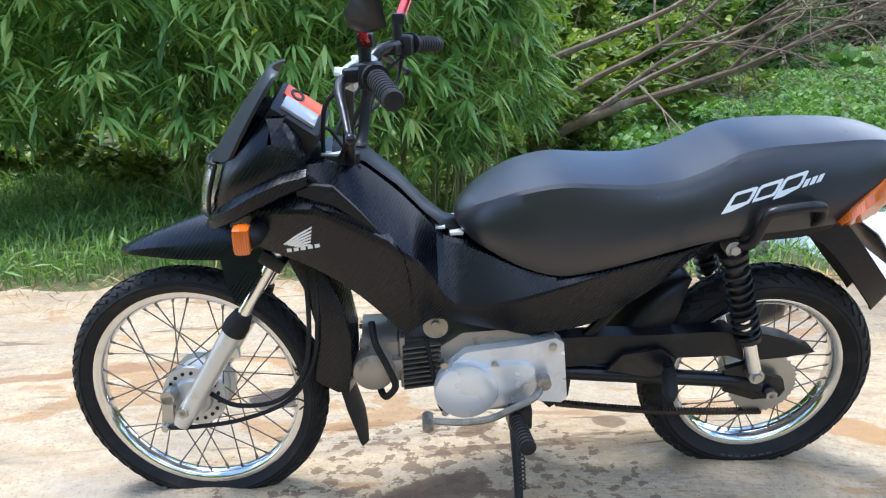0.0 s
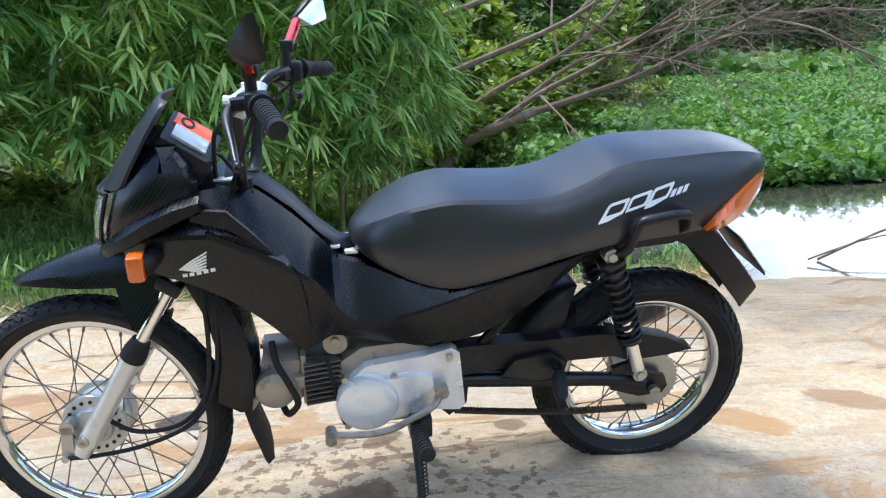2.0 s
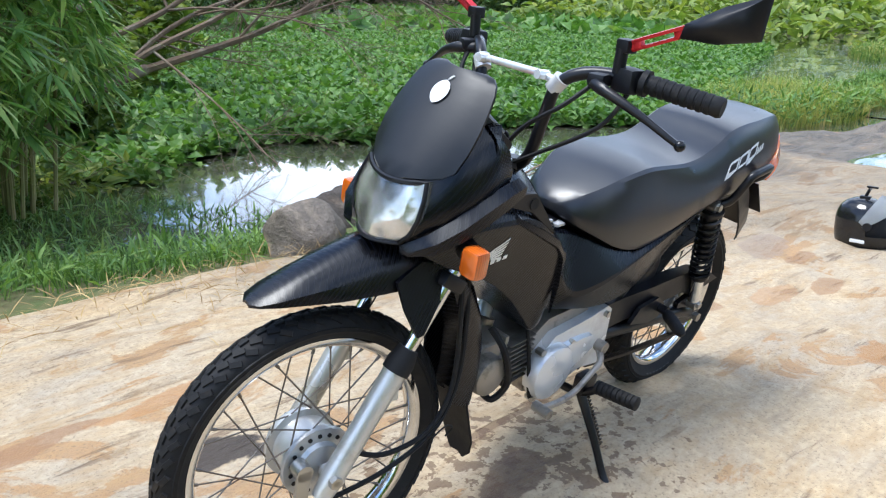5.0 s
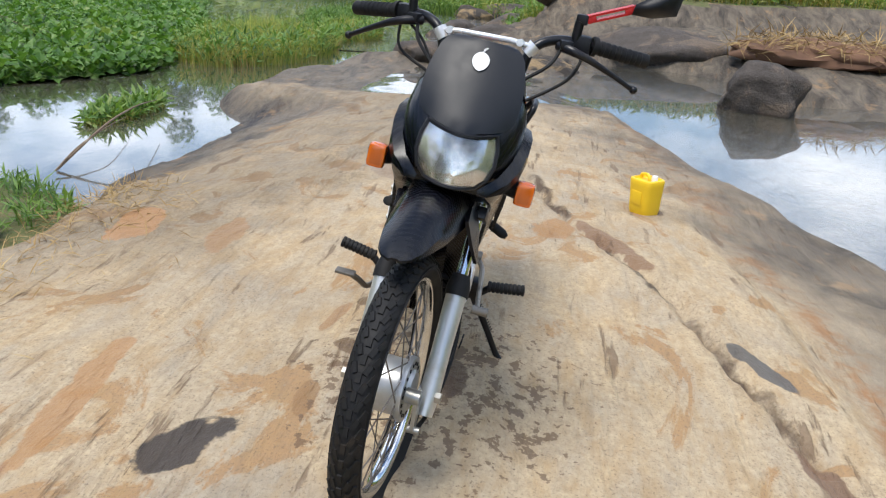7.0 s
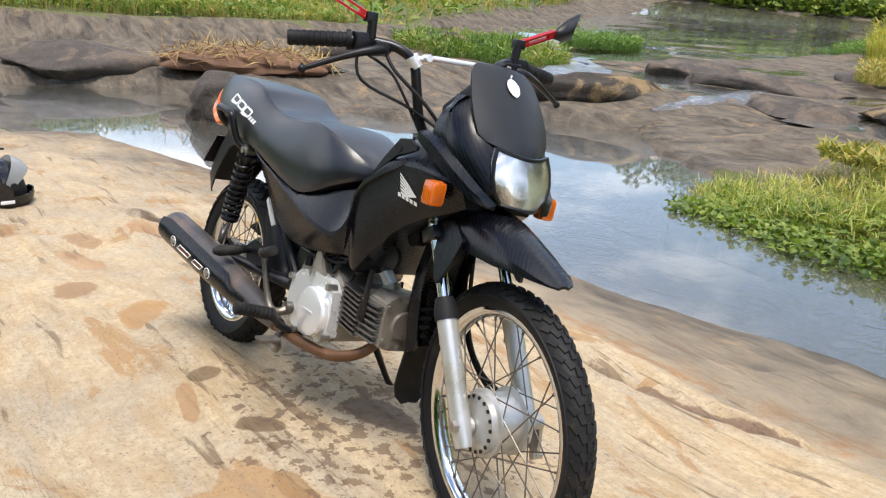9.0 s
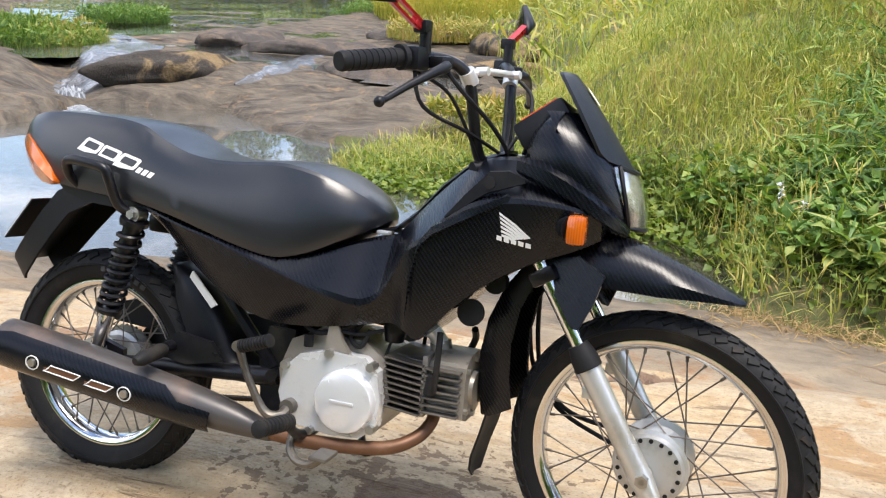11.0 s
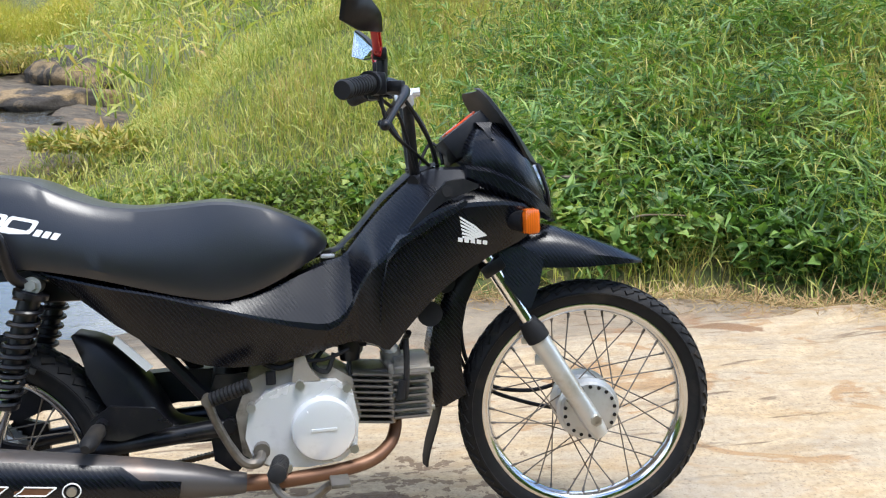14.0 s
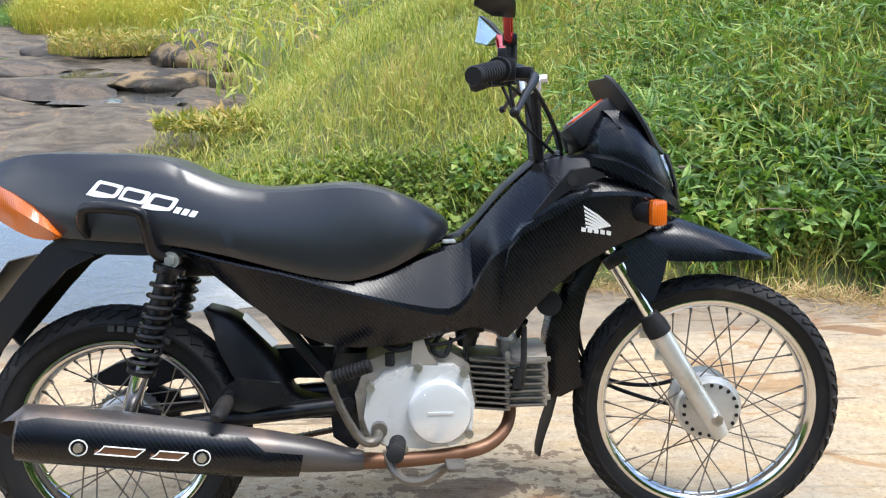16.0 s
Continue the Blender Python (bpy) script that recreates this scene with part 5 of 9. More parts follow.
# lower wings of the cowl
for s in (1, -1):
    bm = bmesh.new()
    line = [(0.940, 0.800, 0.014), (0.985, 0.788, 0.020), (1.03, 0.768, 0.022), (1.075, 0.742, 0.020), (1.115, 0.716, 0.016), (1.140, 0.698, 0.006)]
    ys = (0.140, 0.147, 0.146, 0.138, 0.118, 0.085)
    add_loft(bm, [[(x, NY + s * (y - 0.022), z + h), (x, NY + s * y, z + h * 0.5), (x, NY + s * y, z - h * 0.7), (x, NY + s * (y - 0.02), z - h * 1.2)] for (x, z, h), y in zip(line, ys)])
    bpart("cowl_wing", bm, M_CARBON, cowl)
# speedometer
GM = Matrix.Translation((0.966, NY, 0.874)) @ Matrix.Rotation(radians(-36), 4, "Y") @ Matrix.Rotation(radians(-6), 4, "X")
bm = bmesh.new()
add_box(bm, (0, 0, -0.004), (0.108, 0.150, 0.056), GM, 0.012)
gauge = bpart("speedometer", bm, M_BLACK, cowl, "speedometer housing with orange face")
bm = bmesh.new()
add_box(bm, (0.004, -0.030, 0.0255), (0.078, 0.052, 0.006), GM, 0.002)
bpart("face", bm, M_GAUGE_ORANGE, gauge, "orange printed gauge face")
bm = bmesh.new()
add_box(bm, (0.002, 0.028, 0.027), (0.070, 0.056, 0.008), GM, 0.003)
bpart("glass", bm, M_LCD, gauge, "pale reflecting glass")
bm = bmesh.new()
add_lathe(bm, [(0.020, 0), (0.020, 0.003), (0.013, 0.003), (0.013, 0)], (0, 0, 0), "Z", 20, True)
bmesh.ops.transform(bm, matrix=GM @ Matrix.Translation((0.018, -0.030, 0.027)) @ Matrix.Diagonal((0.7, 1.1, 1, 1)), verts=bm.verts)
bpart("dial_ring", bm, M_BLACK, gauge)
# turn signals
for s, y0 in ((1, 0.168), (-1, 0.150)):
    bm = bmesh.new()
    add_tube(bm, [(1.035, s * 0.118, 0.700), (1.045, s * (y0 - 0.012), 0.700), (1.052, s * (y0 - 0.004), 0.700)], [0.018, 0.021, 0.024], 12, 3)
    sig = bpart("turn_signal", bm, M_BLACK, None, "amber turn signal on a black stalk")
    bm = bmesh.new()
    add_box(bm, (1.060, s * y0, 0.699), (0.034, 0.040, 0.052), None, 0.011)
    bpart("lens", bm, M_AMBER, sig, "amber plastic lens")

# -- tail --
bm = bmesh.new()
TAIL = [(-0.058, 0.670, 0.006, 0.130), (-0.078, 0.684, 0.024, 0.132), (-0.108, 0.702, 0.038, 0.126), (-0.142, 0.720, 0.044, 0.111), (-0.178, 0.736, 0.043, 0.088), (-0.212, 0.748, 0.034, 0.056), (-0.236, 0.754, 0.018, 0.014)]
add_loft(bm, [[(x, 0, z + h * 0.7), (x, w, z + h * 0.6), (x + 0.004, w + 0.012, z), (x, w * 0.92, z - h), (x, 0, z - h), (x, -w * 0.92, z - h), (x + 0.004, -w - 0.012, z), (x, -w, z + h * 0.6)] for x, z, h, w in TAIL])
bpart("tail_lamp", bm, M_AMBER, None, "large amber wrap-round tail lamp")
bm = bmesh.new()
add_loft(bm, [[(x, -w, zb), (x, -w, zt), (x, w, zt), (x, w, zb)] for x, zt, zb, w in ((0.16, 0.66, 0.628, 0.105), (0.08, 0.668, 0.628, 0.108), (0.0, 0.676, 0.632, 0.106), (-0.06, 0.680, 0.645, 0.098), (-0.10, 0.685, 0.665, 0.080))])
bpart("tail_under_panel", bm, M_BLACK, None, "black panel beneath the tail")
bm = bmesh.new()
RM = [(-0.045, 0.668, 0.074), (-0.10, 0.640, 0.078), (-0.15, 0.585, 0.074), (-0.195, 0.530, 0.068), (-0.235, 0.482, 0.056), (-0.242, 0.470, 0.050)]
add_loft(bm, [[(x + 0.030, -w, z - 0.042), (x - 0.004, -w * 0.96, z + 0.004), (x - 0.010, 0, z + 0.014), (x - 0.004, w * 0.96, z + 0.004), (x + 0.030, w, z - 0.042), (x + 0.034, w * 0.94, z - 0.040), (x + 0.006, w * 0.88, z - 0.002), (x + 0.006, -w * 0.88, z - 0.002), (x + 0.034, -w * 0.94, z - 0.040)] for x, z, w in RM])
rmg = bpart("rear_mudguard", bm, M_BLACK, None, "black plastic rear mudguard")
bm = bmesh.new()
PM = Matrix.Translation((-0.205, 0, 0.572)) @ Matrix.Rotation(radians(-52), 4, "Y")
add_box(bm, (0, 0, -0.002), (0.12, 0.165, 0.004), PM, 0.001)
plate = bpart("number_plate", bm, M_BLACK, rmg, "number plate on a black backing", smooth=False)
bm = bmesh.new()
add_box(bm, (0, 0, 0.002), (0.116, 0.161, 0.002), PM)
bpart("plate_face", bm, M_PLATE, plate, "pale grey plate with plain bars", smooth=False)
bm = bmesh.new()
for k in range(6):
    add_box(bm, (-0.01, -0.062 + 0.025 * k, 0.003), (0.055, 0.016, 0.002), PM)
bpart("bars", bm, M_BLACK, plate, smooth=False)
bm = bmesh.new()
add_tube(bm, [(0.128, 0.118, 0.622), (0.112, 0.140, 0.640), (0.104, 0.160, 0.690), (0.095, 0.166, 0.712), (0.06, 0.168, 0.719), (0.02, 0.166, 0.722), (-0.002, 0.160, 0.716), (-0.010, 0.145, 0.690), (-0.008, 0.118, 0.668)], 0.0105, 10, 4)
mirrored(bm)
bpart("grab_rail", bm, M_FRAME, None, "black tubular grab rails")

# -- rear suspension --
for s in (1, -1):
    a, b = Vector((0.138, s * 0.112, 0.620)), Vector((0.042, s * 0.098, 0.312))
    d = (b - a).normalized()
    bm = bmesh.new()
    add_cyl(bm, a + d * 0.01, a + d * 0.16, 0.019, seg=14)
    add_cyl(bm, a + d * 0.012, a + d * 0.022, 0.030, seg=18)
    add_cyl(bm, a + d * 0.218, a + d * 0.228, 0.027, seg=18)
    shock = bpart("shock_absorber", bm, M_FRAME, None, "black spring shock absorber with chromed foot")
    bm = bmesh.new()
    q = d.to_track_quat("Z", "Y").to_matrix()
    turns = 10
    add_tube(bm, [a + d * (0.022 + 0.198 * (k / 120) ** (0.86)) + q @ Vector((0.0245 * math.cos(k / 120 * turns * 2 * math.pi), 0.0245 * math.sin(k / 120 * turns * 2 * math.pi), 0)) for k in range(121)], 0.0045, 6, 1, False)
    bpart("spring", bm, M_FRAME, shock)
    bm = bmesh.new()
    add_cyl(bm, a + d * 0.15, b - d * 0.015, 0.0135, 0.0145, seg=14)
    add_cyl(bm, b - d * 0.095, b - d * 0.012, 0.0165, seg=14)
    bpart("foot_tube", bm, M_CHROME, shock, "chromed lower tube")
    bm = bmesh.new()
    for p in (a, b):
        add_cyl(bm, p - Vector((0, s * 0.018, 0)), p + Vector((0, s * 0.014, 0)), 0.0165, seg=16)
        add_cyl(bm, p + Vector((0, s * 0.012, 0)), p + Vector((0, s * 0.022, 0)), 0.010, seg=6)
    bpart("bolt", bm, M_BOLT, shock)
bm = bmesh.new()
for s in (1, -1):
    add_tube(bm, [(0.47, s * 0.060, 0.318), (0.30, s * 0.074, 0.306), (0.10, s * 0.080, 0.288), (0.02, s * 0.080, 0.268)], [0.019, 0.017, 0.017, 0.018], 12, 4)
    b = bmesh.new()
    add_plate(b, [(0.10, 0.318), (0.04, 0.335), (0.012, 0.300), (-0.030, 0.285), (-0.038, 0.258), (-0.028, 0.240), (0.03, 0.236), (0.10, 0.262)], s * 0.072, s * 0.086)
    bevelled(b, 0.003)
    join(bm, b)
bpart("swing_arm", bm, M_FRAME, None, "black swing arm")
bm = bmesh.new()
add_plate(bm, [(0.455, 0.412), (0.38, 0.413), (0.26, 0.410), (0.14, 0.412), (0.04, 0.404), (-0.02, 0.388), (-0.088, 0.352), (-0.03, 0.342), (0.06, 0.336), (0.10, 0.352), (0.24, 0.352), (0.40, 0.345), (0.455, 0.340)], 0.046, 0.086)
bevelled(bm, 0.010, 3, 25)
bpart("chain_case", bm, M_BLACK, None, "black chain guard")
bm = bmesh.new()
for k in range(62):
    t = k / 61
    x, z = 0.455 + (0.0 - 0.455) * t, 0.232 + (0.186 - 0.232) * t - 0.010 * math.sin(math.pi * t)
    add_cyl(bm, (x, 0.052, z), (x, 0.068, z), 0.0052, seg=6)
    if k % 2 == 0:
        for y in (0.054, 0.066):
            add_box(bm, (x - 0.0037, y, z), (0.0125, 0.0018, 0.0075))
tagged(bpart("chain", bm, M_CHAIN, None, "oily roller chain", smooth=False), kind="stuff")
# inner guard ahead of the rear wheel
bm = bmesh.new()
secs = []
for ix, iz, rx, rz, w in ((0.176, 0.510, 0.184, 0.516, 0.034), (0.196, 0.468, 0.226, 0.504, 0.050), (0.206, 0.436, 0.264, 0.476, 0.056), (0.226, 0.396, 0.301, 0.432, 0.058), (0.250, 0.348, 0.333, 0.380, 0.058), (0.266, 0.312, 0.353, 0.338, 0.057), (0.310, 0.290, 0.376, 0.323, 0.054), (0.42, 0.286, 0.44, 0.312, 0.050), (0.48, 0.286, 0.483, 0.308, 0.045)):
    half = [(0.0, 0.95), (0.35, 1.0), (0.68, 0.97), (0.88, 0.82), (0.98, 0.55), (1.0, 0.25)]
    ring = [(ix + (rx - ix) * t, -w * u, iz + (rz - iz) * t) for t, u in half]
    secs.append(ring + [(x, -y, z) for x, y, z in ring[::-1]])
fine = [smooth_line([q[k] for q in secs], 3) for k in range(len(secs[0]))]
add_loft(bm, [list(r) for r in zip(*fine)])
bpart("wheel_guard", bm, M_BLACK, None, "black moulded inner wheel guard", sharp=70)
bm = bmesh.new()
add_plate(bm, [(0.268, 0.515), (0.285, 0.498), (0.330, 0.452), (0.318, 0.444), (0.262, 0.502)], -0.092, -0.086)
bpart("sticker", bm, M_PLATE, body, "small pale printed sticker", smooth=False)

# -- main frame behind the engine --
bm = bmesh.new()
add_tube(bm, [(0.50, 0.0, 0.50), (0.46, 0.0, 0.42), (0.455, 0.0, 0.30), (0.47, 0.0, 0.24)], 0.028, 10, 4)
for s in (1, -1):
    add_tube(bm, [(0.30, s * 0.075, 0.53), (0.38, s * 0.070, 0.43), (0.455, s * 0.058, 0.335)], 0.013, 8, 3)
    b = bmesh.new()
    add_plate(b, [(0.50, 0.42), (0.50, 0.25), (0.47, 0.22), (0.43, 0.25), (0.42, 0.36), (0.44, 0.42)], s * 0.052, s * 0.060)
    join(bm, b)
    add_cyl(bm, (0.462, s * 0.05, 0.322), (0.462, s * 0.082, 0.322), 0.013, seg=12)
add_tube(bm, [(0.88, 0, 0.78), (0.82, 0, 0.62), (0.70, 0, 0.52), (0.56, 0, 0.48)], 0.025, 10, 4)
add_box(bm, (0.30, 0, 0.60), (0.34, 0.13, 0.04), None, 0.01)
bpart("frame", bm, M_FRAME, None, "black tubular frame")
# -- engine --
bm = bmesh.new()
add_plate(bm, [(0.705, 0.395), (0.66, 0.425), (0.56, 0.43), (0.50, 0.405), (0.475, 0.34), (0.485, 0.26), (0.53, 0.232), (0.64, 0.228), (0.70, 0.25), (0.72, 0.32)], -0.072, 0.070)
bevelled(bm, 0.012, 2)
engine = bpart("engine", bm, M_CAST, None, "silver single-cylinder engine with finned barrel")
# left cover: round alternator drum with a long fairing behind
bm = bmesh.new()
add_plate(bm, [(0.70, 0.352), (0.655, 0.392), (0.60, 0.398), (0.53, 0.405), (0.470, 0.418), (0.452, 0.405), (0.446, 0.34), (0.440, 0.270), (0.452, 0.258), (0.53, 0.268), (0.60, 0.250), (0.66, 0.240), (0.705, 0.270), (0.715, 0.315)], 0.066, 0.094)
bevelled(bm, 0.009, 3)
cover = bpart("left_cover", bm, M_ALLOY, engine, "silver painted crankcase cover")
bm = bmesh.new()
add_lathe(bm, [(0.068, 0.085), (0.068, 0.104), (0.064, 0.112), (0.052, 0.117), (0.020, 0.119), (0.001, 0.119)], (0.655, 0, 0.306), "Y", 40)
bpart("alternator_cover", bm, M_ALLOY, cover)
bm = bmesh.new()
add_loft(bm, [[(x, 0.088, z + h), (x, 0.104, z + h * 0.8), (x, 0.106, z - h * 0.8), (x, 0.088, z - h)] for x, z, h in ((0.66, 0.316, 0.052), (0.61, 0.322, 0.048), (0.56, 0.332, 0.040), (0.525, 0.340, 0.026), (0.512, 0.342, 0.010))])
bpart("cover_bulge", bm, M_ALLOY, cover)
bm = bmesh.new()
for x, z in ((0.595, 0.362), (0.70, 0.25), (0.475, 0.40), (0.70, 0.368)):
    add_cyl(bm, (x, 0.085, z), (x, 0.104, z), 0.0085, seg=6)
bpart("bolt", bm, M_BOLT, cover)
# right cover
bm = bmesh.new()
add_plate(bm, [(0.702, 0.375), (0.672, 0.398), (0.60, 0.402), (0.535, 0.386), (0.50, 0.352), (0.492, 0.30), (0.505, 0.258), (0.54, 0.240), (0.61, 0.232), (0.675, 0.238), (0.706, 0.262), (0.712, 0.32)], -0.100, -0.068)
bevelled(bm, 0.010, 3)
rc = bpart("right_cover", bm, M_ALLOY, engine, "silver painted clutch cover")
bm = bmesh.new()
add_lathe(bm, [(0.063, -0.092), (0.063, -0.114), (0.059, -0.120), (0.048, -0.123), (0.001, -0.124)], (0.642, 0, 0.308), "Y", 40)
bpart("clutch_cover", bm, M_ALLOY, rc)
bm = bmesh.new()
add_box(bm, (0.642, -0.1245, 0.310), (0.05, 0.002, 0.006), None, 0.0008)
bpart("embossed_bar", bm, M_ALLOY, rc)
bm = bmesh.new()
for x, z in ((0.700, 0.262), (0.512, 0.262), (0.506, 0.36), (0.60, 0.398), (0.69, 0.385), (0.57, 0.236)):
    add_cyl(bm, (x, -0.112, z), (x, -0.085, z), 0.009, seg=8)
bpart("bolt", bm, M_BOLT, rc)
bm = bmesh.new()
add_plate(bm, [(0.585, 0.402), (0.592, 0.452), (0.610, 0.456), (0.622, 0.425), (0.640, 0.402)], -0.098, -0.088)
bevelled(bm, 0.003)
bpart("cable_bracket", bm, M_CAST, rc)
bm = bmesh.new()
add_cyl(bm, (0.545, -0.088, 0.40), (0.545, -0.088, 0.425), 0.010, seg=10)
bpart("filler_cap", bm, M_BLACK, rc)
# barrel: fins, then the head with its round covers
bm = bmesh.new()
add_box(bm, (0.745, 0, 0.352), (0.085, 0.105, 0.105), None, 0.012)
barrel = bpart("cylinder_barrel", bm, M_FIN, engine, "dusty grey finned barrel", smooth=False)
bm = bmesh.new()
for k in range(9):
    b = bmesh.new()
    add_box(b, (0, 0, 0), (0.080, 0.156, 0.0036), Matrix.Translation((0.745, 0, 0.302 + 0.0122 * k)) @ Matrix.Rotation(radians(6), 4, "Y"), 0.0012)
    join(bm, b)
bpart("fin", bm, M_FIN, barrel, "", smooth=False)
bm = bmesh.new()
add_box(bm, (0.822, 0, 0.356), (0.070, 0.118, 0.112), None, 0.018)
add_box(bm, (0.785, 0, 0.354), (0.012, 0.130, 0.124), None, 0.004)
add_cyl(bm, (0.800, 0, 0.405), (0.792, 0, 0.435), 0.022, seg=14)
add_cyl(bm, (0.80, 0, 0.29), (0.798, -0.004, 0.312), 0.022, seg=14)
add_loft(bm, [[(x, y, z) for y, z in ((-0.058, 0.300), (-0.058, 0.402), (-0.03, 0.422), (0.03, 0.424), (0.060, 0.404), (0.062, 0.306), (0.03, 0.288), (-0.03, 0.290))] for x in (0.795, 0.868)])
add_box(bm, (0.800, 0.066, 0.356), (0.030, 0.022, 0.030), None, 0.004)
hd = bpart("cylinder_head", bm, M_CAST, engine, "dusty brown-grey cast cylinder head")
bm = bmesh.new()
for k in range(7):
    add_box(bm, (0.824, -0.062, 0.306 + 0.0145 * k), (0.074, 0.026, 0.0042), None, 0.0012)
bpart("fin", bm, M_FIN, hd, "", smooth=False)
bm = bmesh.new()
add_lathe(bm, [(0.044, 0.052), (0.045, 0.080), (0.042, 0.090), (0.033, 0.095), (0.001, 0.097)], (0.846, 0, 0.350), "Y", 28)
add_cyl(bm, (0.850, 0, 0.352), (0.876, 0, 0.352), 0.040, 0.032, 20)
bpart("cam_cover", bm, M_CAST, hd)
bm = bmesh.new()
for y, z in ((-0.05, 0.395), (0.05, 0.395), (-0.05, 0.315), (0.05, 0.315), (0.0, 0.41), (0.0, 0.30)):
    add_cyl(bm, (0.852, y, z), (0.876, y, z), 0.006, seg=6)
bpart("bolt", bm, M_BOLT, hd)
# carburettor and inlet
bm = bmesh.new()
add_tube(bm, [(0.795, -0.005, 0.432), (0.775, -0.015, 0.458), (0.735, -0.025, 0.470)], 0.017, 12, 4)
bpart("inlet_pipe", bm, M_ALLOY, engine, "bright inlet pipe")
bm = bmesh.new()
add_cyl(bm, (0.705, -0.03, 0.445), (0.705, -0.03, 0.50), 0.024, seg=14)
add_cyl(bm, (0.705, -0.03, 0.425), (0.705, -0.03, 0.447), 0.019, 0.024, 14)
add_cyl(bm, (0.74, -0.03, 0.470), (0.64, -0.03, 0.475), 0.020, seg=14)
bpart("carburettor", bm, M_BLACK, engine, "black carburettor")
bm = bmesh.new()
add_cyl(bm, (0.715, 0.030, 0.44), (0.715, 0.068, 0.44), 0.026, seg=16)
add_cyl(bm, (0.715, 0.066, 0.448), (0.715, 0.076, 0.448), 0.009, seg=8)
bpart("fuel_tap", bm, M_CAST, engine, "grey fuel tap body")
bm = bmesh.new()
for pts, r in (([(0.845, 0.062, 0.455), (0.838, 0.096, 0.425), (0.815, 0.102, 0.37), (0.802, 0.098, 0.32), (0.825, 0.085, 0.286), (0.838, 0.06, 0.300)], 0.0075),
               ([(0.735, 0.074, 0.42), (0.728, 0.084, 0.37), (0.720, 0.090, 0.32), (0.712, 0.096, 0.27), (0.698, 0.096, 0.242)], 0.0045),
               ([(0.815, -0.080, 0.47), (0.815, -0.082, 0.42), (0.812, -0.078, 0.36), (0.808, -0.07, 0.345)], 0.0065),
               ([(0.705, -0.045, 0.43), (0.70, -0.06, 0.40), (0.69, -0.075, 0.37)], 0.003),
               ([(0.66, 0.06, 0.46), (0.60, 0.075, 0.45), (0.55, 0.075, 0.43), (0.50, 0.070, 0.42)], 0.006),
               ([(0.64, -0.07, 0.46), (0.61, -0.085, 0.445), (0.56, -0.085, 0.43), (0.52, -0.08, 0.45)], 0.006),
               ([(0.70, -0.075, 0.455), (0.655, -0.080, 0.44), (0.625, -0.085, 0.44), (0.60, -0.092, 0.445)], 0.004),
               ([(0.66, -0.07, 0.47), (0.63, -0.075, 0.43), (0.655, -0.08, 0.415), (0.67, -0.075, 0.45)], 0.005)):
    add_tube(bm, pts, r, 7, 5)
bpart("hose", bm, M_RUBBER, engine, "black rubber hoses and leads")
bm = bmesh.new()
add_cyl(bm, (0.800, -0.076, 0.345), (0.806, -0.080, 0.385), 0.010, 0.008, 10)
bpart("plug_cap", bm, M_RUBBER, engine)
bm = bmesh.new()
add_cyl(bm, (0.905, -0.03, 0.575), (0.905, -0.055, 0.575), 0.022, seg=16)
add_cyl(bm, (0.868, -0.065, 0.515), (0.868, -0.075, 0.515), 0.026, seg=18)
bpart("horn", bm, M_BLACK, None, "small black horn")
bm = bmesh.new()
add_box(bm, (0.548, 0.062, 0.452), (0.030, 0.004, 0.014), Matrix.Rotation(0.0, 4, "X"), 0.001)
bpart("tag", bm, M_WHITE, engine, "scrap of white label")

# -- exhaust --
bm = bmesh.new()
add_tube(bm, [(0.798, -0.010, 0.300), (0.796, -0.022, 0.272), (0.778, -0.050, 0.246), (0.735, -0.080, 0.226), (0.66, -0.095, 0.216), (0.56, -0.104, 0.212), (0.47, -0.110, 0.218)], [0.0125, 0.0130, 0.0135, 0.014, 0.014, 0.015, 0.017], 14, 5)
exhaust = bpart("exhaust", bm, M_RUST, None, "rust-brown header pipe with black muffler")
bm = bmesh.new()
add_tube(bm, [(0.49, -0.109, 0.217), (0.45, -0.112, 0.222), (0.39, -0.120, 0.235), (0.30, -0.132, 0.252), (0.18, -0.146, 0.272), (0.05, -0.163, 0.296), (-0.07, -0.180, 0.316), (-0.118, -0.187, 0.325), (-0.124, -0.188, 0.326)], [0.019, 0.024, 0.033, 0.040, 0.045, 0.048, 0.049, 0.047, 0.030], 24, 4)
muf = bpart("muffler", bm, M_MUFFLER, exhaust, "scuffed dark muffler")
# heat shield on its outer side
MA, MB = Vector((0.37, -0.124, 0.239)), Vector((-0.115, -0.187, 0.325))
md = (MB - MA).normalized()
mo = Vector((0, -1, 0)) - md * Vector((0, -1, 0)).dot(md)
mo.normalize()
mu = md.cross(mo)
mu = mu if mu.z > 0 else -mu
bm = bmesh.new()
rows = []
for k in range(15):
    t = k / 14
    r = float(np.interp(t, [0, 0.25, 0.5, 1], [0.041, 0.048, 0.051, 0.052]))
    c = MA + (MB - MA) * t
    lo, hi = (-64, 46) if 0 < k < 14 else (-52, 34)
    if t < 0.2:
        hi = 18
    ring = [c + (mo * math.cos(a) + mu * math.sin(a)) * (r + 0.003) for a in np.radians(np.linspace(lo, hi, 12))]
    rows.append(ring + [c + (p - c) * 0.94 for p in ring[::-1]])
add_loft(bm, rows)
shield = bpart("heat_shield", bm, M_CARBON, exhaust, "black carbon-look heat shield", sharp=50)


def on_shield(t, a, lift):
    r = float(np.interp(t, [0, 0.25, 0.5, 1], [0.041, 0.048, 0.051, 0.052])) + 0.003 + lift
    return MA + (MB - MA) * t + (mo * math.cos(radians(a)) + mu * math.sin(radians(a))) * r


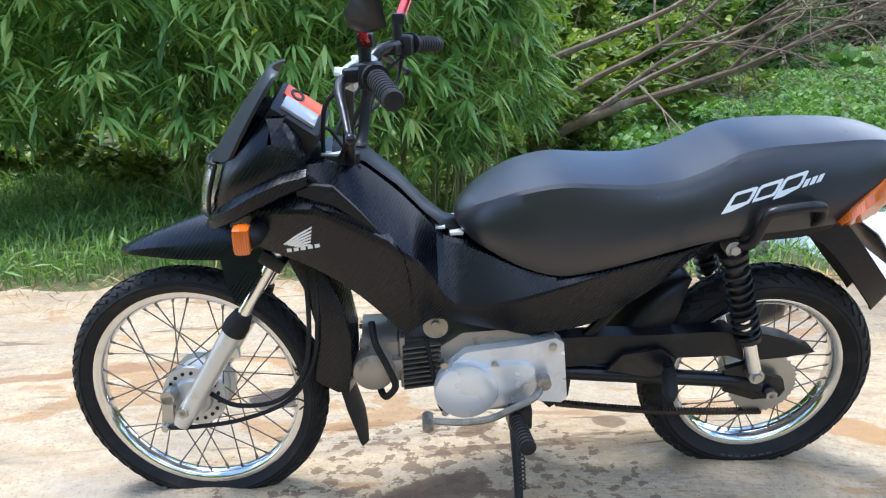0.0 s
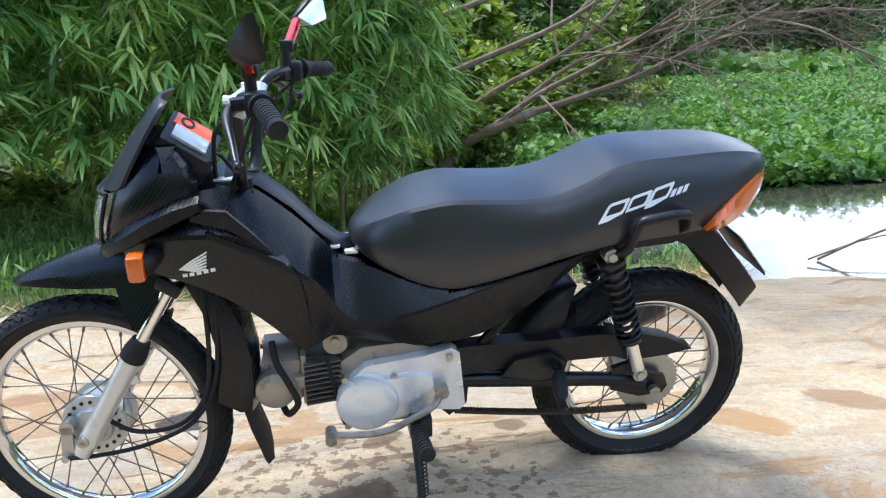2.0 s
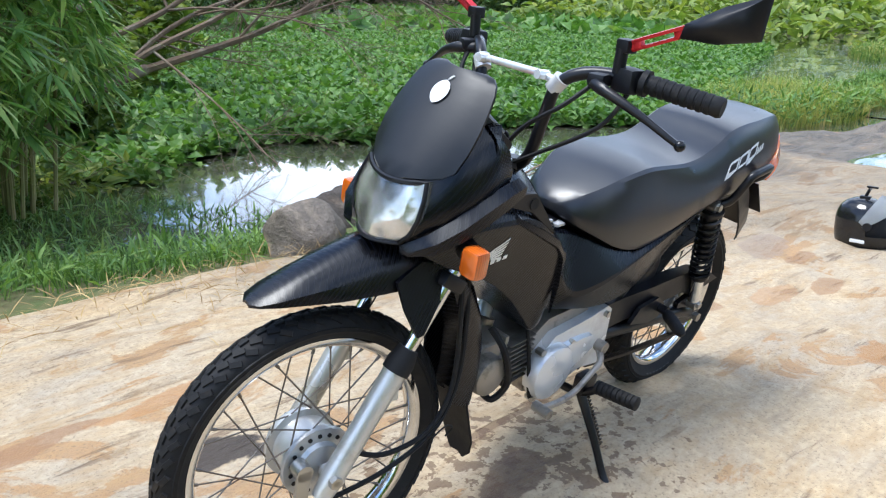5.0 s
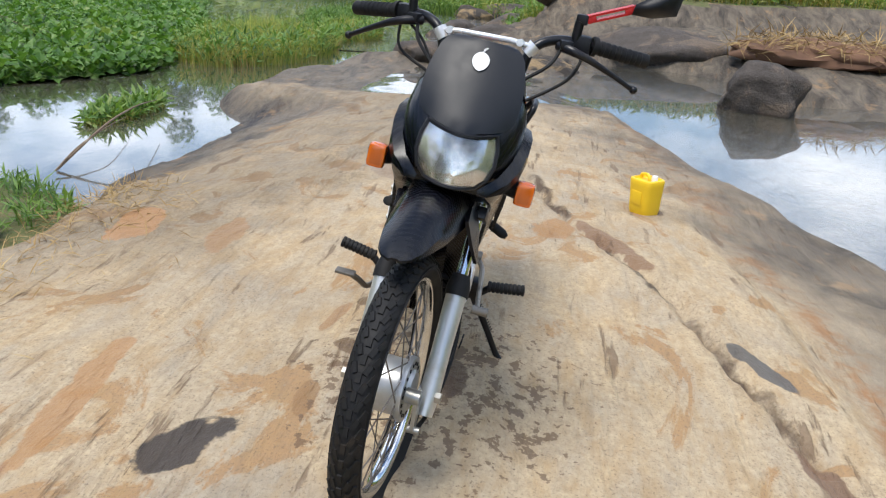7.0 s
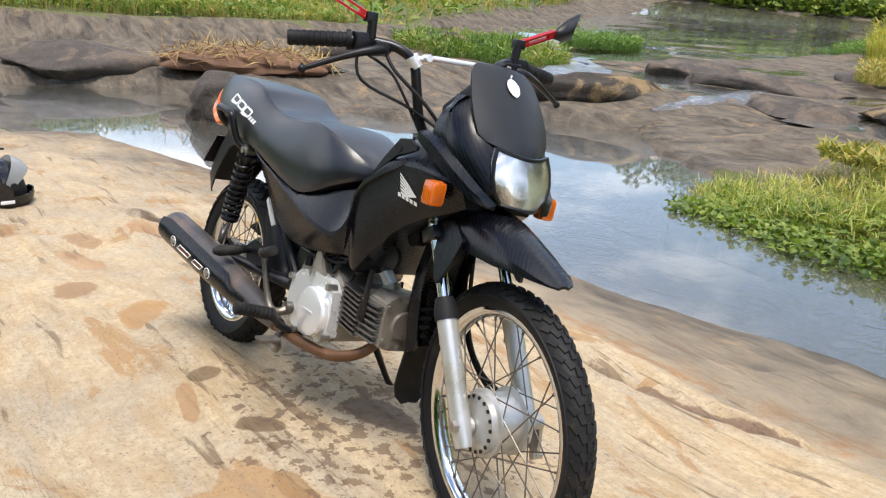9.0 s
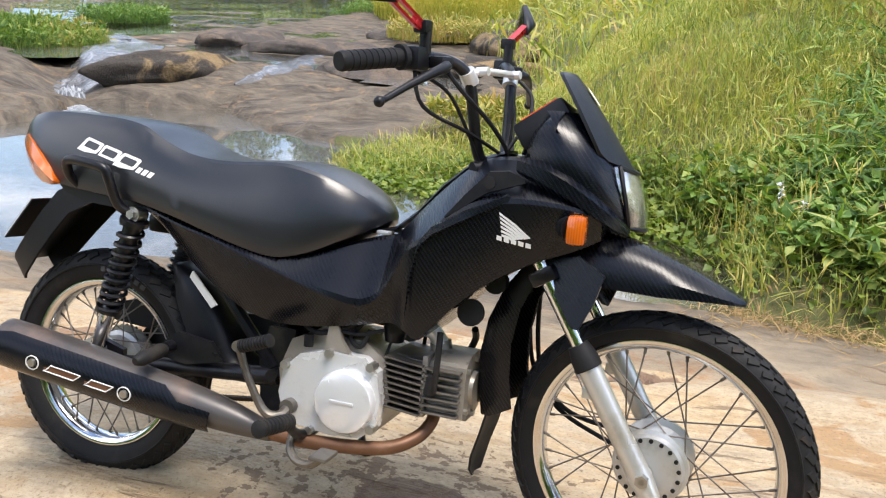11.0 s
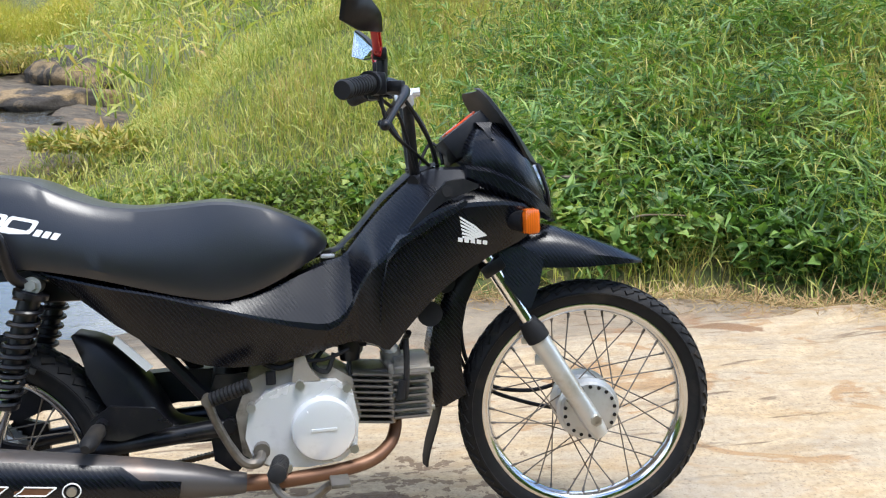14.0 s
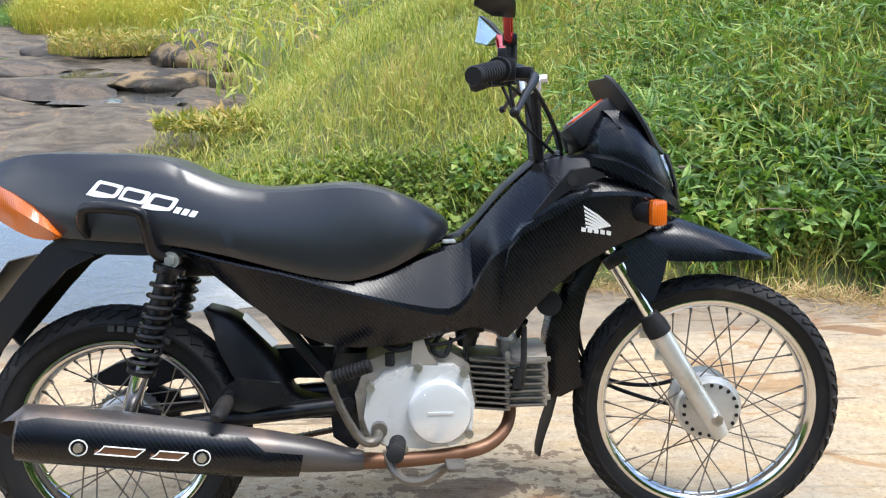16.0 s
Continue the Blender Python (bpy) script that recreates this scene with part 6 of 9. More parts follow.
for t0, t1 in ((0.415, 0.545), (0.565, 0.735)):
    bm = bmesh.new()
    sl = 0.03
    add_loft(bm, [[on_shield(t + (sl if a < -4 else 0), a, 0.0006) for a in (-13, -9, -5, -1, 3)] + [on_shield(t + (sl if a < -4 else 0), a, -0.002) for a in (3, -1, -5, -9, -13)] for t in np.linspace(t0, t1 - sl, 5)])
    slot = bpart("slot", bm, M_RUST, shield, "brown slot with bright edge", smooth=False)
    bm = bmesh.new()
    edge = [on_shield(t, 3, 0.0015) for t in np.linspace(t0, t1 - sl, 4)] + [on_shield(t1 - sl + 0.01, -5, 0.0015)] + [on_shield(t, -13, 0.0015) for t in np.linspace(t1, t0 + sl, 4)]
    add_tube(bm, edge + edge[:1], 0.0013, 6, 1, False)
    bpart("bright_edge", bm, M_WHITE, slot)
for t in (0.365, 0.79):
    bm = bmesh.new()
    p, q = on_shield(t, -4, -0.004), on_shield(t, -4, 0.006)
    add_cyl(bm, p, q, 0.009, 0.008, 16)
    bpart("bolt", bm, M_BOLT, shield)
    bm = bmesh.new()
    ax = (q - p).normalized()
    qq = ax.to_track_quat("Z", "Y").to_matrix().to_4x4()
    add_lathe(bm, [(0.0135, 0), (0.0135, 0.002), (0.0155, 0.002), (0.0155, 0)], (0, 0, 0), "Z", 24, True)
    bmesh.ops.transform(bm, matrix=Matrix.Translation(on_shield(t, -4, 0.0)) @ qq, verts=bm.verts)
    bpart("washer", bm, M_WHITE, shield)
# joint clamp under the header
bm = bmesh.new()
add_cyl(bm, (0.798, -0.012, 0.292), (0.798, -0.006, 0.306), 0.020, seg=6)
bpart("flange", bm, M_BOLT, exhaust)

# -- pegs, pedals, stand --
def ribbed_peg(a, b, r, name, label, ribs=9, parent=None):
    a, b = Vector(a), Vector(b)
    d, n = (b - a).normalized(), (b - a).length
    line = [(r * 0.5, 0.0)]
    for k in range(ribs):
        line += [(r * 0.82, n * (k + 0.12) / ribs), (r, n * (k + 0.2) / ribs), (r, n * (k + 0.8) / ribs), (r * 0.82, n * (k + 0.88) / ribs)]
    line.append((r * 0.5, n))
    bm = bmesh.new()
    add_lathe(bm, line, (0, 0, 0), "Z", 14)
    bmesh.ops.transform(bm, matrix=Matrix.Translation(a) @ d.to_track_quat("Z", "Y").to_matrix().to_4x4(), verts=bm.verts)
    return bpart(name, bm, M_RUBBER, parent, label)


for s in (1, -1):
    peg = ribbed_peg((0.556, s * 0.165, 0.268), (0.548, s * 0.270, 0.282), 0.0165, "foot_peg", "black ribbed rubber foot peg")
    bm = bmesh.new()
    add_tube(bm, [(0.56, 0, 0.222), (0.56, s * 0.09, 0.224), (0.558, s * 0.14, 0.238), (0.556, s * 0.172, 0.266)], 0.010, 10, 4)
    bpart("peg_bar", bm, M_FRAME, peg)
    p2 = ribbed_peg((0.236, s * 0.118, 0.352), (0.226, s * 0.205, 0.338) if s < 0 else (0.25, s * 0.190, 0.322), 0.0155, "passenger_peg", "black rubber passenger peg", 1)
    bm = bmesh.new()
    b = bmesh.new()
    add_plate(b, [(0.33, 0.375), (0.25, 0.385), (0.215, 0.36), (0.225, 0.325), (0.27, 0.318), (0.36, 0.338)], s * 0.092, s * 0.102)
    bevelled(b, 0.003)
    join(bm, b)
    add_cyl(bm, (0.236, s * 0.09, 0.354), (0.236, s * 0.125, 0.352), 0.012, seg=10)
    bpart("peg_bracket", bm, M_FRAME, p2)
bm = bmesh.new()
add_tube(bm, [(0.498, 0.112, 0.325), (0.515, 0.135, 0.305), (0.56, 0.142, 0.284), (0.61, 0.146, 0.262), (0.67, 0.148, 0.258), (0.735, 0.150, 0.268)], [0.009, 0.008, 0.0075, 0.0075, 0.0075, 0.007], 8, 4)
gl = bpart("gear_lever", bm, M_CAST, None, "dull metal gear lever")
bm = bmesh.new()
add_cyl(bm, (0.738, 0.135, 0.270), (0.738, 0.178, 0.270), 0.012, seg=12)
add_cyl(bm, (0.495, 0.105, 0.328), (0.495, 0.128, 0.328), 0.015, seg=12)
bpart("pedal_rubber", bm, M_CAST, gl)
bm = bmesh.new()
add_tube(bm, [(0.535, -0.105, 0.228), (0.548, -0.140, 0.205), (0.575, -0.158, 0.190), (0.61, -0.170, 0.195), (0.64, -0.185, 0.22), (0.655, -0.205, 0.236)], 0.0085, 8, 4)
add_box(bm, (0.660, -0.225, 0.242), (0.035, 0.055, 0.008), Matrix.Rotation(0.0, 4, "X"), 0.003)
bpart("brake_pedal", bm, M_STEEL, None, "curved dull metal brake pedal")
bm = bmesh.new()
add_tube(bm, [(0.520, -0.105, 0.275), (0.515, -0.130, 0.262), (0.488, -0.142, 0.268), (0.462, -0.148, 0.310), (0.440, -0.152, 0.360), (0.430, -0.155, 0.392)], [0.012, 0.011, 0.009, 0.008, 0.008, 0.009], 9, 4)
add_cyl(bm, (0.522, -0.09, 0.277), (0.522, -0.118, 0.277), 0.016, seg=12)
add_cyl(bm, (0.430, -0.145, 0.396), (0.430, -0.168, 0.396), 0.011, seg=10)
ks = bpart("kick_starter", bm, M_STEEL, None, "bronze-grey kick starter lever")
ribbed_peg((0.436, -0.160, 0.396), (0.508, -0.174, 0.422), 0.0135, "pedal_rubber", "ribbed rubber pedal", 10, ks)
bm = bmesh.new()
add_tube(bm, [(0.556, 0.118, 0.248), (0.556, 0.150, 0.205), (0.555, 0.195, 0.140), (0.556, 0.236, 0.078), (0.558, 0.256, 0.055)], [0.012, 0.011, 0.0095, 0.009, 0.010], 10, 4)
b = bmesh.new()
add_box(b, (0.548, 0.262, 0.0515), (0.045, 0.030, 0.008), None, 0.002)
bmesh.ops.rotate(b, cent=(0.548, 0.262, 0.0515), matrix=Matrix.Rotation(radians(LEAN), 3, "X"), verts=b.verts)
join(bm, b)
stand = bpart("side_stand", bm, M_FRAME, None, "black side stand resting on the rock")
bm = bmesh.new()
add_tube(bm, [Vector((0.545, 0.135, 0.235)) + Vector((0.002, 0.075, -0.105)) * (k / 90) + Vector((0.007 * math.cos(k * 1.1), 0.004 * math.sin(k * 1.1), 0.007 * math.sin(k * 1.1))) for k in range(91)], 0.0018, 5, 1, False)
bpart("spring", bm, M_CHAIN, stand, "coil return spring")
bm = bmesh.new()
add_box(bm, (0.545, 0.128, 0.252), (0.05, 0.03, 0.05), None, 0.006)
bpart("stand_bracket", bm, M_FRAME, stand)

# -- handlebar and its controls --
bm = bmesh.new()
half = [(0.872, 0.0, 0.792), (0.870, 0.040, 0.794), (0.864, 0.072, 0.825), (0.858, 0.090, 0.900), (0.852, 0.102, 0.950), (0.836, 0.130, 0.976), (0.806, 0.175, 0.984), (0.775, 0.250, 0.978), (0.742, 0.340, 0.966)]
add_tube(bm, [(x, -y, z) for x, y, z in half[:0:-1]] + half, 0.0112, 12, 4)
bar = bpart("handlebar", bm, M_FRAME, None, "black raised handlebar", True)
bm = bmesh.new()
for s in (1, -1):
    add_cyl(bm, (0.872, s * 0.035, 0.770), (0.870, s * 0.035, 0.812), 0.019, seg=14)
add_box(bm, (0.874, 0, 0.778), (0.05, 0.10, 0.022), None, 0.005)
bpart("riser", bm, M_FRAME, bar, steer=True)
bm = bmesh.new()
add_tube(bm, [(0.856, -0.098, 0.962), (0.866, -0.06, 0.968), (0.866, 0.06, 0.968), (0.856, 0.098, 0.962)], 0.0068, 10, 3, False)
for s in (1, -1):
    add_cyl(bm, (0.853, s * 0.094, 0.945), (0.849, s * 0.110, 0.966), 0.0155, seg=14)
    add_cyl(bm, (0.856, s * 0.080, 0.966), (0.880, s * 0.080, 0.968), 0.0085, seg=8)
bpart("cross_brace", bm, M_ALLOY, bar, "bright alloy cross brace", True)
for s in (1, -1):
    a, b = Vector((0.782, s * 0.232, 0.980)), Vector((0.738, s * 0.350, 0.965))
    d = (b - a).normalized()
    bm = bmesh.new()
    n = (b - a).length
    line = [(-0.006, 0.012), (-0.006, 0.022), (0.004, 0.022), (0.004, 0.0158)]
    for k in range(8):
        u = 0.013 + 0.0128 * k
        line += [(u, 0.0156), (u + 0.001, 0.0170), (u + 0.008, 0.0170), (u + 0.009, 0.0156)]
    line += [(n - 0.003, 0.0172), (n + 0.003, 0.0150), (n + 0.003, 0.004)]
    add_lathe(bm, [(r, u) for u, r in line], (0, 0, 0), "Z", 20)
    bmesh.ops.transform(bm, matrix=Matrix.Translation(a) @ d.to_track_quat("Z", "Y").to_matrix().to_4x4(), verts=bm.verts)
    bpart("grip", bm, M_RUBBER, bar, "black rubber grip", True)
    bm = bmesh.new()
    add_box(bm, (0, 0, 0), (0.038, 0.045, 0.042), Matrix.Translation((0.794, s * 0.204, 0.980)), 0.009)
    add_box(bm, (0, 0, 0), (0.05, 0.03, 0.022), Matrix.Translation((0.822, s * 0.172, 0.976)) @ Matrix.Rotation(s * 0.3, 4, "Z"), 0.006)
    sw = bpart("switch_housing", bm, M_BLACK, bar, "black switch housing", True)
    bm = bmesh.new()
    lev = [(0.826, s * 0.158, 0.972), (0.846, s * 0.190, 0.968), (0.842, s * 0.230, 0.956), (0.826, s * 0.280, 0.934), (0.812, s * 0.325, 0.912), (0.806, s * 0.338, 0.906)]
    add_tube(bm, lev, [0.011, 0.0105, 0.0085, 0.0065, 0.0058, 0.0055], 9, 4)
    bmesh.ops.create_icosphere(bm, subdivisions=2, radius=0.0095, matrix=Matrix.Translation(lev[-1]))
    bpart("lever", bm, M_FRAME if s > 0 else M_BLACK, bar, "black brake lever" if s < 0 else "black lever", True)
    # mirror: post, red arm, tapered shell
    bm = bmesh.new()
    add_cyl(bm, (0.805, s * 0.190, 0.990), (0.806, s * 0.192, 1.030), 0.0105, seg=12)
    add_box(bm, (0.802, s * 0.196, 1.034), (0.026, 0.026, 0.022), None, 0.004)
    mr = bpart("mirror", bm, M_BLACK, bar, "tapered black mirror on a slotted red arm", True)
    p, q = Vector((0.800, s * 0.206, 1.036)), Vector((0.794, s * 0.300, 1.074))
    d = (q - p).normalized()
    up = Vector((0.25, 0, 1)) - d * Vector((0.25, 0, 1)).dot(d)
    up.normalize()
    sd = d.cross(up)
    bm = bmesh.new()
    for e in (-1, 1):
        o = up * 0.0065 * e
        add_loft(bm, [[c + o + up * 0.0025 + sd * 0.006, c + o + up * 0.0025 - sd * 0.006, c + o - up * 0.0025 - sd * 0.006, c + o - up * 0.0025 + sd * 0.006] for c in (p, q)])
    for t in (0.0, 0.12, 0.88, 1.0):
        c = p + (q - p) * t
        add_box(bm, (0, 0, 0), (0.012, 0.016, 0.016), Matrix.Translation(c) @ d.to_track_quat("Y", "Z").to_matrix().to_4x4(), 0.002)
    bpart("arm", bm, M_RED, mr, "red anodised slotted arm", True)
    bm = bmesh.new()
    M = [Vector((0.797, s * 0.298, 1.062)), Vector((0.768, s * 0.342, 1.060)), Vector((0.738, s * 0.392, 1.072)), Vector((0.748, s * 0.402, 1.138)), Vector((0.772, s * 0.350, 1.116)), Vector((0.795, s * 0.302, 1.084))]
    cen = sum(M, Vector()) / 6
    back = cen + Vector((0.034, s * 0.004, 0.0))
    rim1 = [bm.verts.new(v) for v in M]
    rim2 = [bm.verts.new(v + Vector((0.010, 0, 0))) for v in M]
    rim3 = [bm.verts.new(v + (back - v) * 0.55 + Vector((0.006, 0, 0))) for v in M]
    tip = bm.verts.new(back)
    for k in range(6):
        j = (k + 1) % 6
        bm.faces.new((rim1[k], rim1[j], rim2[j], rim2[k]))
        bm.faces.new((rim2[k], rim2[j], rim3[j], rim3[k]))
        bm.faces.new((rim3[k], rim3[j], tip))
    bm.faces.new(rim1[::-1])
    bpart("shell", bm, M_BLACK, mr, "black mirror shell", True, sharp=60)
    bm = bmesh.new()
    bm.faces.new([bm.verts.new(cen + (v - cen) * 0.93 + Vector((-0.0025, 0, 0))) for v in M])
    bmesh.ops.solidify(bm, geom=bm.faces[:], thickness=0.001)
    bpart("glass", bm, M_MIRROR, mr, "reflecting mirror glass", True, smooth=False)
bm = bmesh.new()
for pts, r in (([(0.836, -0.165, 0.965), (0.862, -0.150, 0.93), (0.895, -0.09, 0.875), (0.915, -0.045, 0.82), (0.915, -0.03, 0.76)], 0.0042),
               ([(0.80, -0.215, 0.965), (0.815, -0.205, 0.90), (0.86, -0.10, 0.855), (0.91, -0.03, 0.81)], 0.0036),
               ([(0.836, 0.165, 0.965), (0.880, 0.150, 0.93), (0.905, 0.09, 0.88), (0.92, 0.04, 0.81)], 0.0042),
               ([(0.80, 0.215, 0.962), (0.83, 0.19, 0.90), (0.87, 0.09, 0.83), (0.90, 0.03, 0.79)], 0.0040),
               ([(0.79, -0.20, 0.96), (0.83, -0.15, 0.93), (0.85, -0.115, 0.88), (0.87, -0.07, 0.80)], 0.0034),
               ([(0.878, 0.03, 0.81), (0.905, 0.05, 0.86), (0.925, 0.03, 0.85), (0.93, 0.0, 0.82)], 0.0036)):
    add_tube(bm, pts, r, 7, 5)
bpart("cable", bm, M_RUBBER, bar, "black control cables", True)
bm = bmesh.new()
for pts, r in (([(1.282, 0.078, 0.222), (1.22, 0.085, 0.232), (1.12, 0.088, 0.255), (1.02, 0.082, 0.30), (0.965, 0.070, 0.38), (0.95, 0.060, 0.50), (0.955, 0.05, 0.64)], 0.0048),
               ([(1.195, 0.066, 0.305), (1.13, 0.082, 0.285), (1.04, 0.082, 0.300), (0.985, 0.074, 0.36), (0.968, 0.066, 0.46), (0.97, 0.055, 0.62)], 0.0050)):
    add_tube(bm, pts, r, 8, 6)
add_tube(bm, [(1.03, 0.093, 0.292), (1.0, 0.094, 0.312), (0.98, 0.09, 0.30), (0.995, 0.09, 0.285)], 0.0018, 5, 4)
bpart("cable", bm, M_RUBBER, front, "black brake and speedometer cables", True)
bm = bmesh.new()
add_cyl(bm, (0.885, -0.05, 0.795), (0.862, -0.082, 0.790), 0.013, seg=12)
add_box(bm, (0.90, 0.045, 0.800), (0.05, 0.03, 0.02), None, 0.004)
bpart("ignition_lock", bm, M_BLACK, bar, steer=True)
bm = bmesh.new()
add_box(bm, (0.905, 0.045, 0.812), (0.035, 0.022, 0.004), None, 0.001)
bpart("bright_tab", bm, M_ALLOY, bar, steer=True)

# -- markings: laid on the panels by casting onto them --
from mathutils.bvhtree import BVHTree

seat_tree, body_tree = BVHTree.FromBMesh(seat_bm), BVHTree.FromBMesh(body_bm)


def decal(bm, tree, outline, side, lift=0.0012, cut=3):
    """A flat (x, z) shape laid on a side of the bike."""
    b = bmesh.new()
    b.faces.new([b.verts.new((x, 0, z)) for x, z in outline])
    bmesh.ops.triangulate(b, faces=b.faces[:])
    bmesh.ops.subdivide_edges(b, edges=b.edges[:], cuts=cut, use_grid_fill=True)
    for v in b.verts:
        hit = tree.ray_cast(Vector((v.co.x, side * 0.5, v.co.z)), Vector((0, -side, 0)))
        v.co.y = hit[0].y + side * lift if hit[0] else side * 0.135
    join(bm, b)


def hollow(bm, tree, outer, inner, side, lift=0.0014):
    """A flat ring between two (x, z) outlines laid on a side of the bike."""
    def drop(p):
        hit = tree.ray_cast(Vector((p[0], side * 0.5, p[1])), Vector((0, -side, 0)))
        return (p[0], hit[0].y + side * lift if hit[0] else side * 0.135, p[1])
    n = len(outer)
    rows = [[bm.verts.new(drop((o[0] + (i[0] - o[0]) * t, o[1] + (i[1] - o[1]) * t))) for o, i in zip(outer, inner)] for t in (0.0, 0.5, 1.0)]
    for p, q in zip(rows, rows[1:]):
        for k in range(n):
            bm.faces.new((p[k], p[(k + 1) % n], q[(k + 1) % n], q[k]))


for s in (1, -1):
    # model mark on the seat's side: three slanted hollow shapes with a tail, then three small ones
    (ax, az), (bx, bz), lean_x, tall = ((0.172, 0.708), (0.030, 0.746), -0.016, 0.031) if s > 0 else ((0.000, 0.748), (0.148, 0.711), 0.014, 0.023)

    def spot(u, v):
        """Along the mark's line, and up its slant."""
        return (ax + (bx - ax) * u + lean_x * v, az + (bz - az) * u + tall * v)

    for k in range(3):
        u0, u1 = k / 3 + 0.010, (k + 1) / 3 - 0.010
        tail = 0.035 if k != 1 else 0.0
        outer = [(u0 - tail, -0.22 if tail else 0.0), (u0 + 0.10, -0.22 if tail else 0.0), (u1 - 0.02, 0.02), (u1, 0.30), (u1, 0.92), (u1 - 0.03, 1.0), (u0 + 0.02, 1.0), (u0 - 0.005, 0.85)]
        inner = [(u0 + 0.035, 0.20), (u0 + 0.10, 0.20), (u1 - 0.07, 0.20), (u1 - 0.05, 0.34), (u1 - 0.05, 0.74), (u1 - 0.07, 0.78), (u0 + 0.06, 0.78), (u0 + 0.04, 0.70)]
        bm = bmesh.new()
        hollow(bm, seat_tree, [spot(*q) for q in outer], [spot(*q) for q in inner], s)
        bpart("model_mark", bm, M_WHITE, seat, "white slanted hollow mark, a plain shape", smooth=False)
    for k in range(3):
        u = 1.01 + 0.095 * k
        bm = bmesh.new()
        decal(bm, seat_tree, [spot(u, 0.0 - 0.05), spot(u + 0.07, -0.05), spot(u + 0.075, 0.42), spot(u + 0.005, 0.42)], s, cut=1)
        bpart("model_mark", bm, M_WHITE, seat, "small white bar", smooth=False)
    # wing mark of five feathers over a row of bars
    ox, oz = (0.0, 0.0) if s > 0 else (-0.019, 0.008)
    for k in range(6):
        rx, rz = 0.997 - 0.006 * k, 0.6655 - 0.0012 * k
        tx, tz = 0.9395 + 0.0012 * k, 0.706 - 0.0078 * k
        bm = bmesh.new()
        decal(bm, body_tree, [(ox + rx, oz + rz), (ox + rx - 0.005, oz + rz - 0.0022), (ox + (rx + tx) / 2 - 0.001, oz + (rz + tz) / 2 - 0.0020), (ox + tx, oz + tz - 0.0046), (ox + tx - 0.0006, oz + tz), (ox + (rx + tx) / 2 + 0.001, oz + (rz + tz) / 2 + 0.0020)], s, cut=1)
        bpart("wing_mark", bm, M_WHITE, body, "silvery white feather of a wing mark", smooth=False)
    for k in range(5):
        xx, zz = (0.992 - 0.0135 * k, 0.6455 + 0.0030 * k) if s > 0 else (0.979 - 0.013 * k, 0.654 + 0.0020 * k)
        bm = bmesh.new()
        decal(bm, body_tree, [(xx, zz), (xx - 0.0095, zz + 0.002), (xx - 0.0095, zz + 0.0105), (xx, zz + 0.0085)], s, cut=1)
        bpart("lettering", bm, M_WHITE, body, "small white bar", smooth=False)
# white emblem on the screen: a plain rounded shape
bm = bmesh.new()
def screen_x(z):
    return float(np.interp(z, [q[0] for q in SCREEN], [q[1] for q in SCREEN]))
ring = []
for k in range(20):
    a = 2 * math.pi * k / 20
    y, z = NY + 0.001 + 0.0175 * math.cos(a) * (1 + 0.06 * math.sin(a)), 0.936 + 0.0175 * math.sin(a) * (1 - 0.10 * abs(math.cos(a)))
    ring.append(bm.verts.new((screen_x(z) + 0.0035, y, z)))
bm.faces.new(ring)
lf = [bm.verts.new((screen_x(z) + 0.0025, NY + y, z)) for y, z in ((0.000, 0.9535), (0.004, 0.955), (0.010, 0.962), (0.005, 0.962), (0.001, 0.958))]
bm.faces.new(lf)
bmesh.ops.solidify(bm, geom=bm.faces[:], thickness=0.0008)
bpart("emblem", bm, M_WHITE, screen, "white round emblem as a plain shape", smooth=False)
# ---- plants ----
rng = np.random.default_rng(7)


def blades(name, pts, height, width, bend, material, label, category="grass", segs=3, spread=0.5):
    """Grass: tapered, bent blades, one mesh."""
    n = len(pts)
    h = height * rng.uniform(0.55, 1.25, n) if np.isscalar(height) else height
    ang = rng.uniform(0, 2 * math.pi, n)
    lean_a = rng.uniform(0, 2 * math.pi, n)
    lean = rng.uniform(0.1, 1.0, n) * bend
    w = width * rng.uniform(0.6, 1.3, n)
    dx, dy = np.cos(ang), np.sin(ang)
    rows = []
    for k in range(segs + 1):
        t = k / segs
        cx = pts[:, 0] + np.cos(lean_a) * h * lean * t * t
        cy = pts[:, 1] + np.sin(lean_a) * h * lean * t * t
        cz = pts[:, 2] + h * (t - 0.35 * lean * t * t)
        ww = w * (1 - t) ** 0.8 * 0.5
        if k < segs:
            rows += [np.stack([cx - dx * ww, cy - dy * ww, cz], -1), np.stack([cx + dx * ww, cy + dy * ww, cz], -1)]
        else:
            rows.append(np.stack([cx, cy, cz], -1))
    per = 2 * segs + 1
    verts = np.stack(rows, 1).reshape(-1, 3)
    base = np.arange(n)[:, None] * per
    faces = []
    for k in range(segs - 1):
        faces += (base + np.array([2 * k, 2 * k + 1, 2 * k + 3, 2 * k + 2])).tolist()
    faces += (base + np.array([2 * segs - 2, 2 * segs - 1, 2 * segs])).tolist()
    return tagged(mesh_object(name, verts.tolist(), faces, material), label, category, kind="stuff")


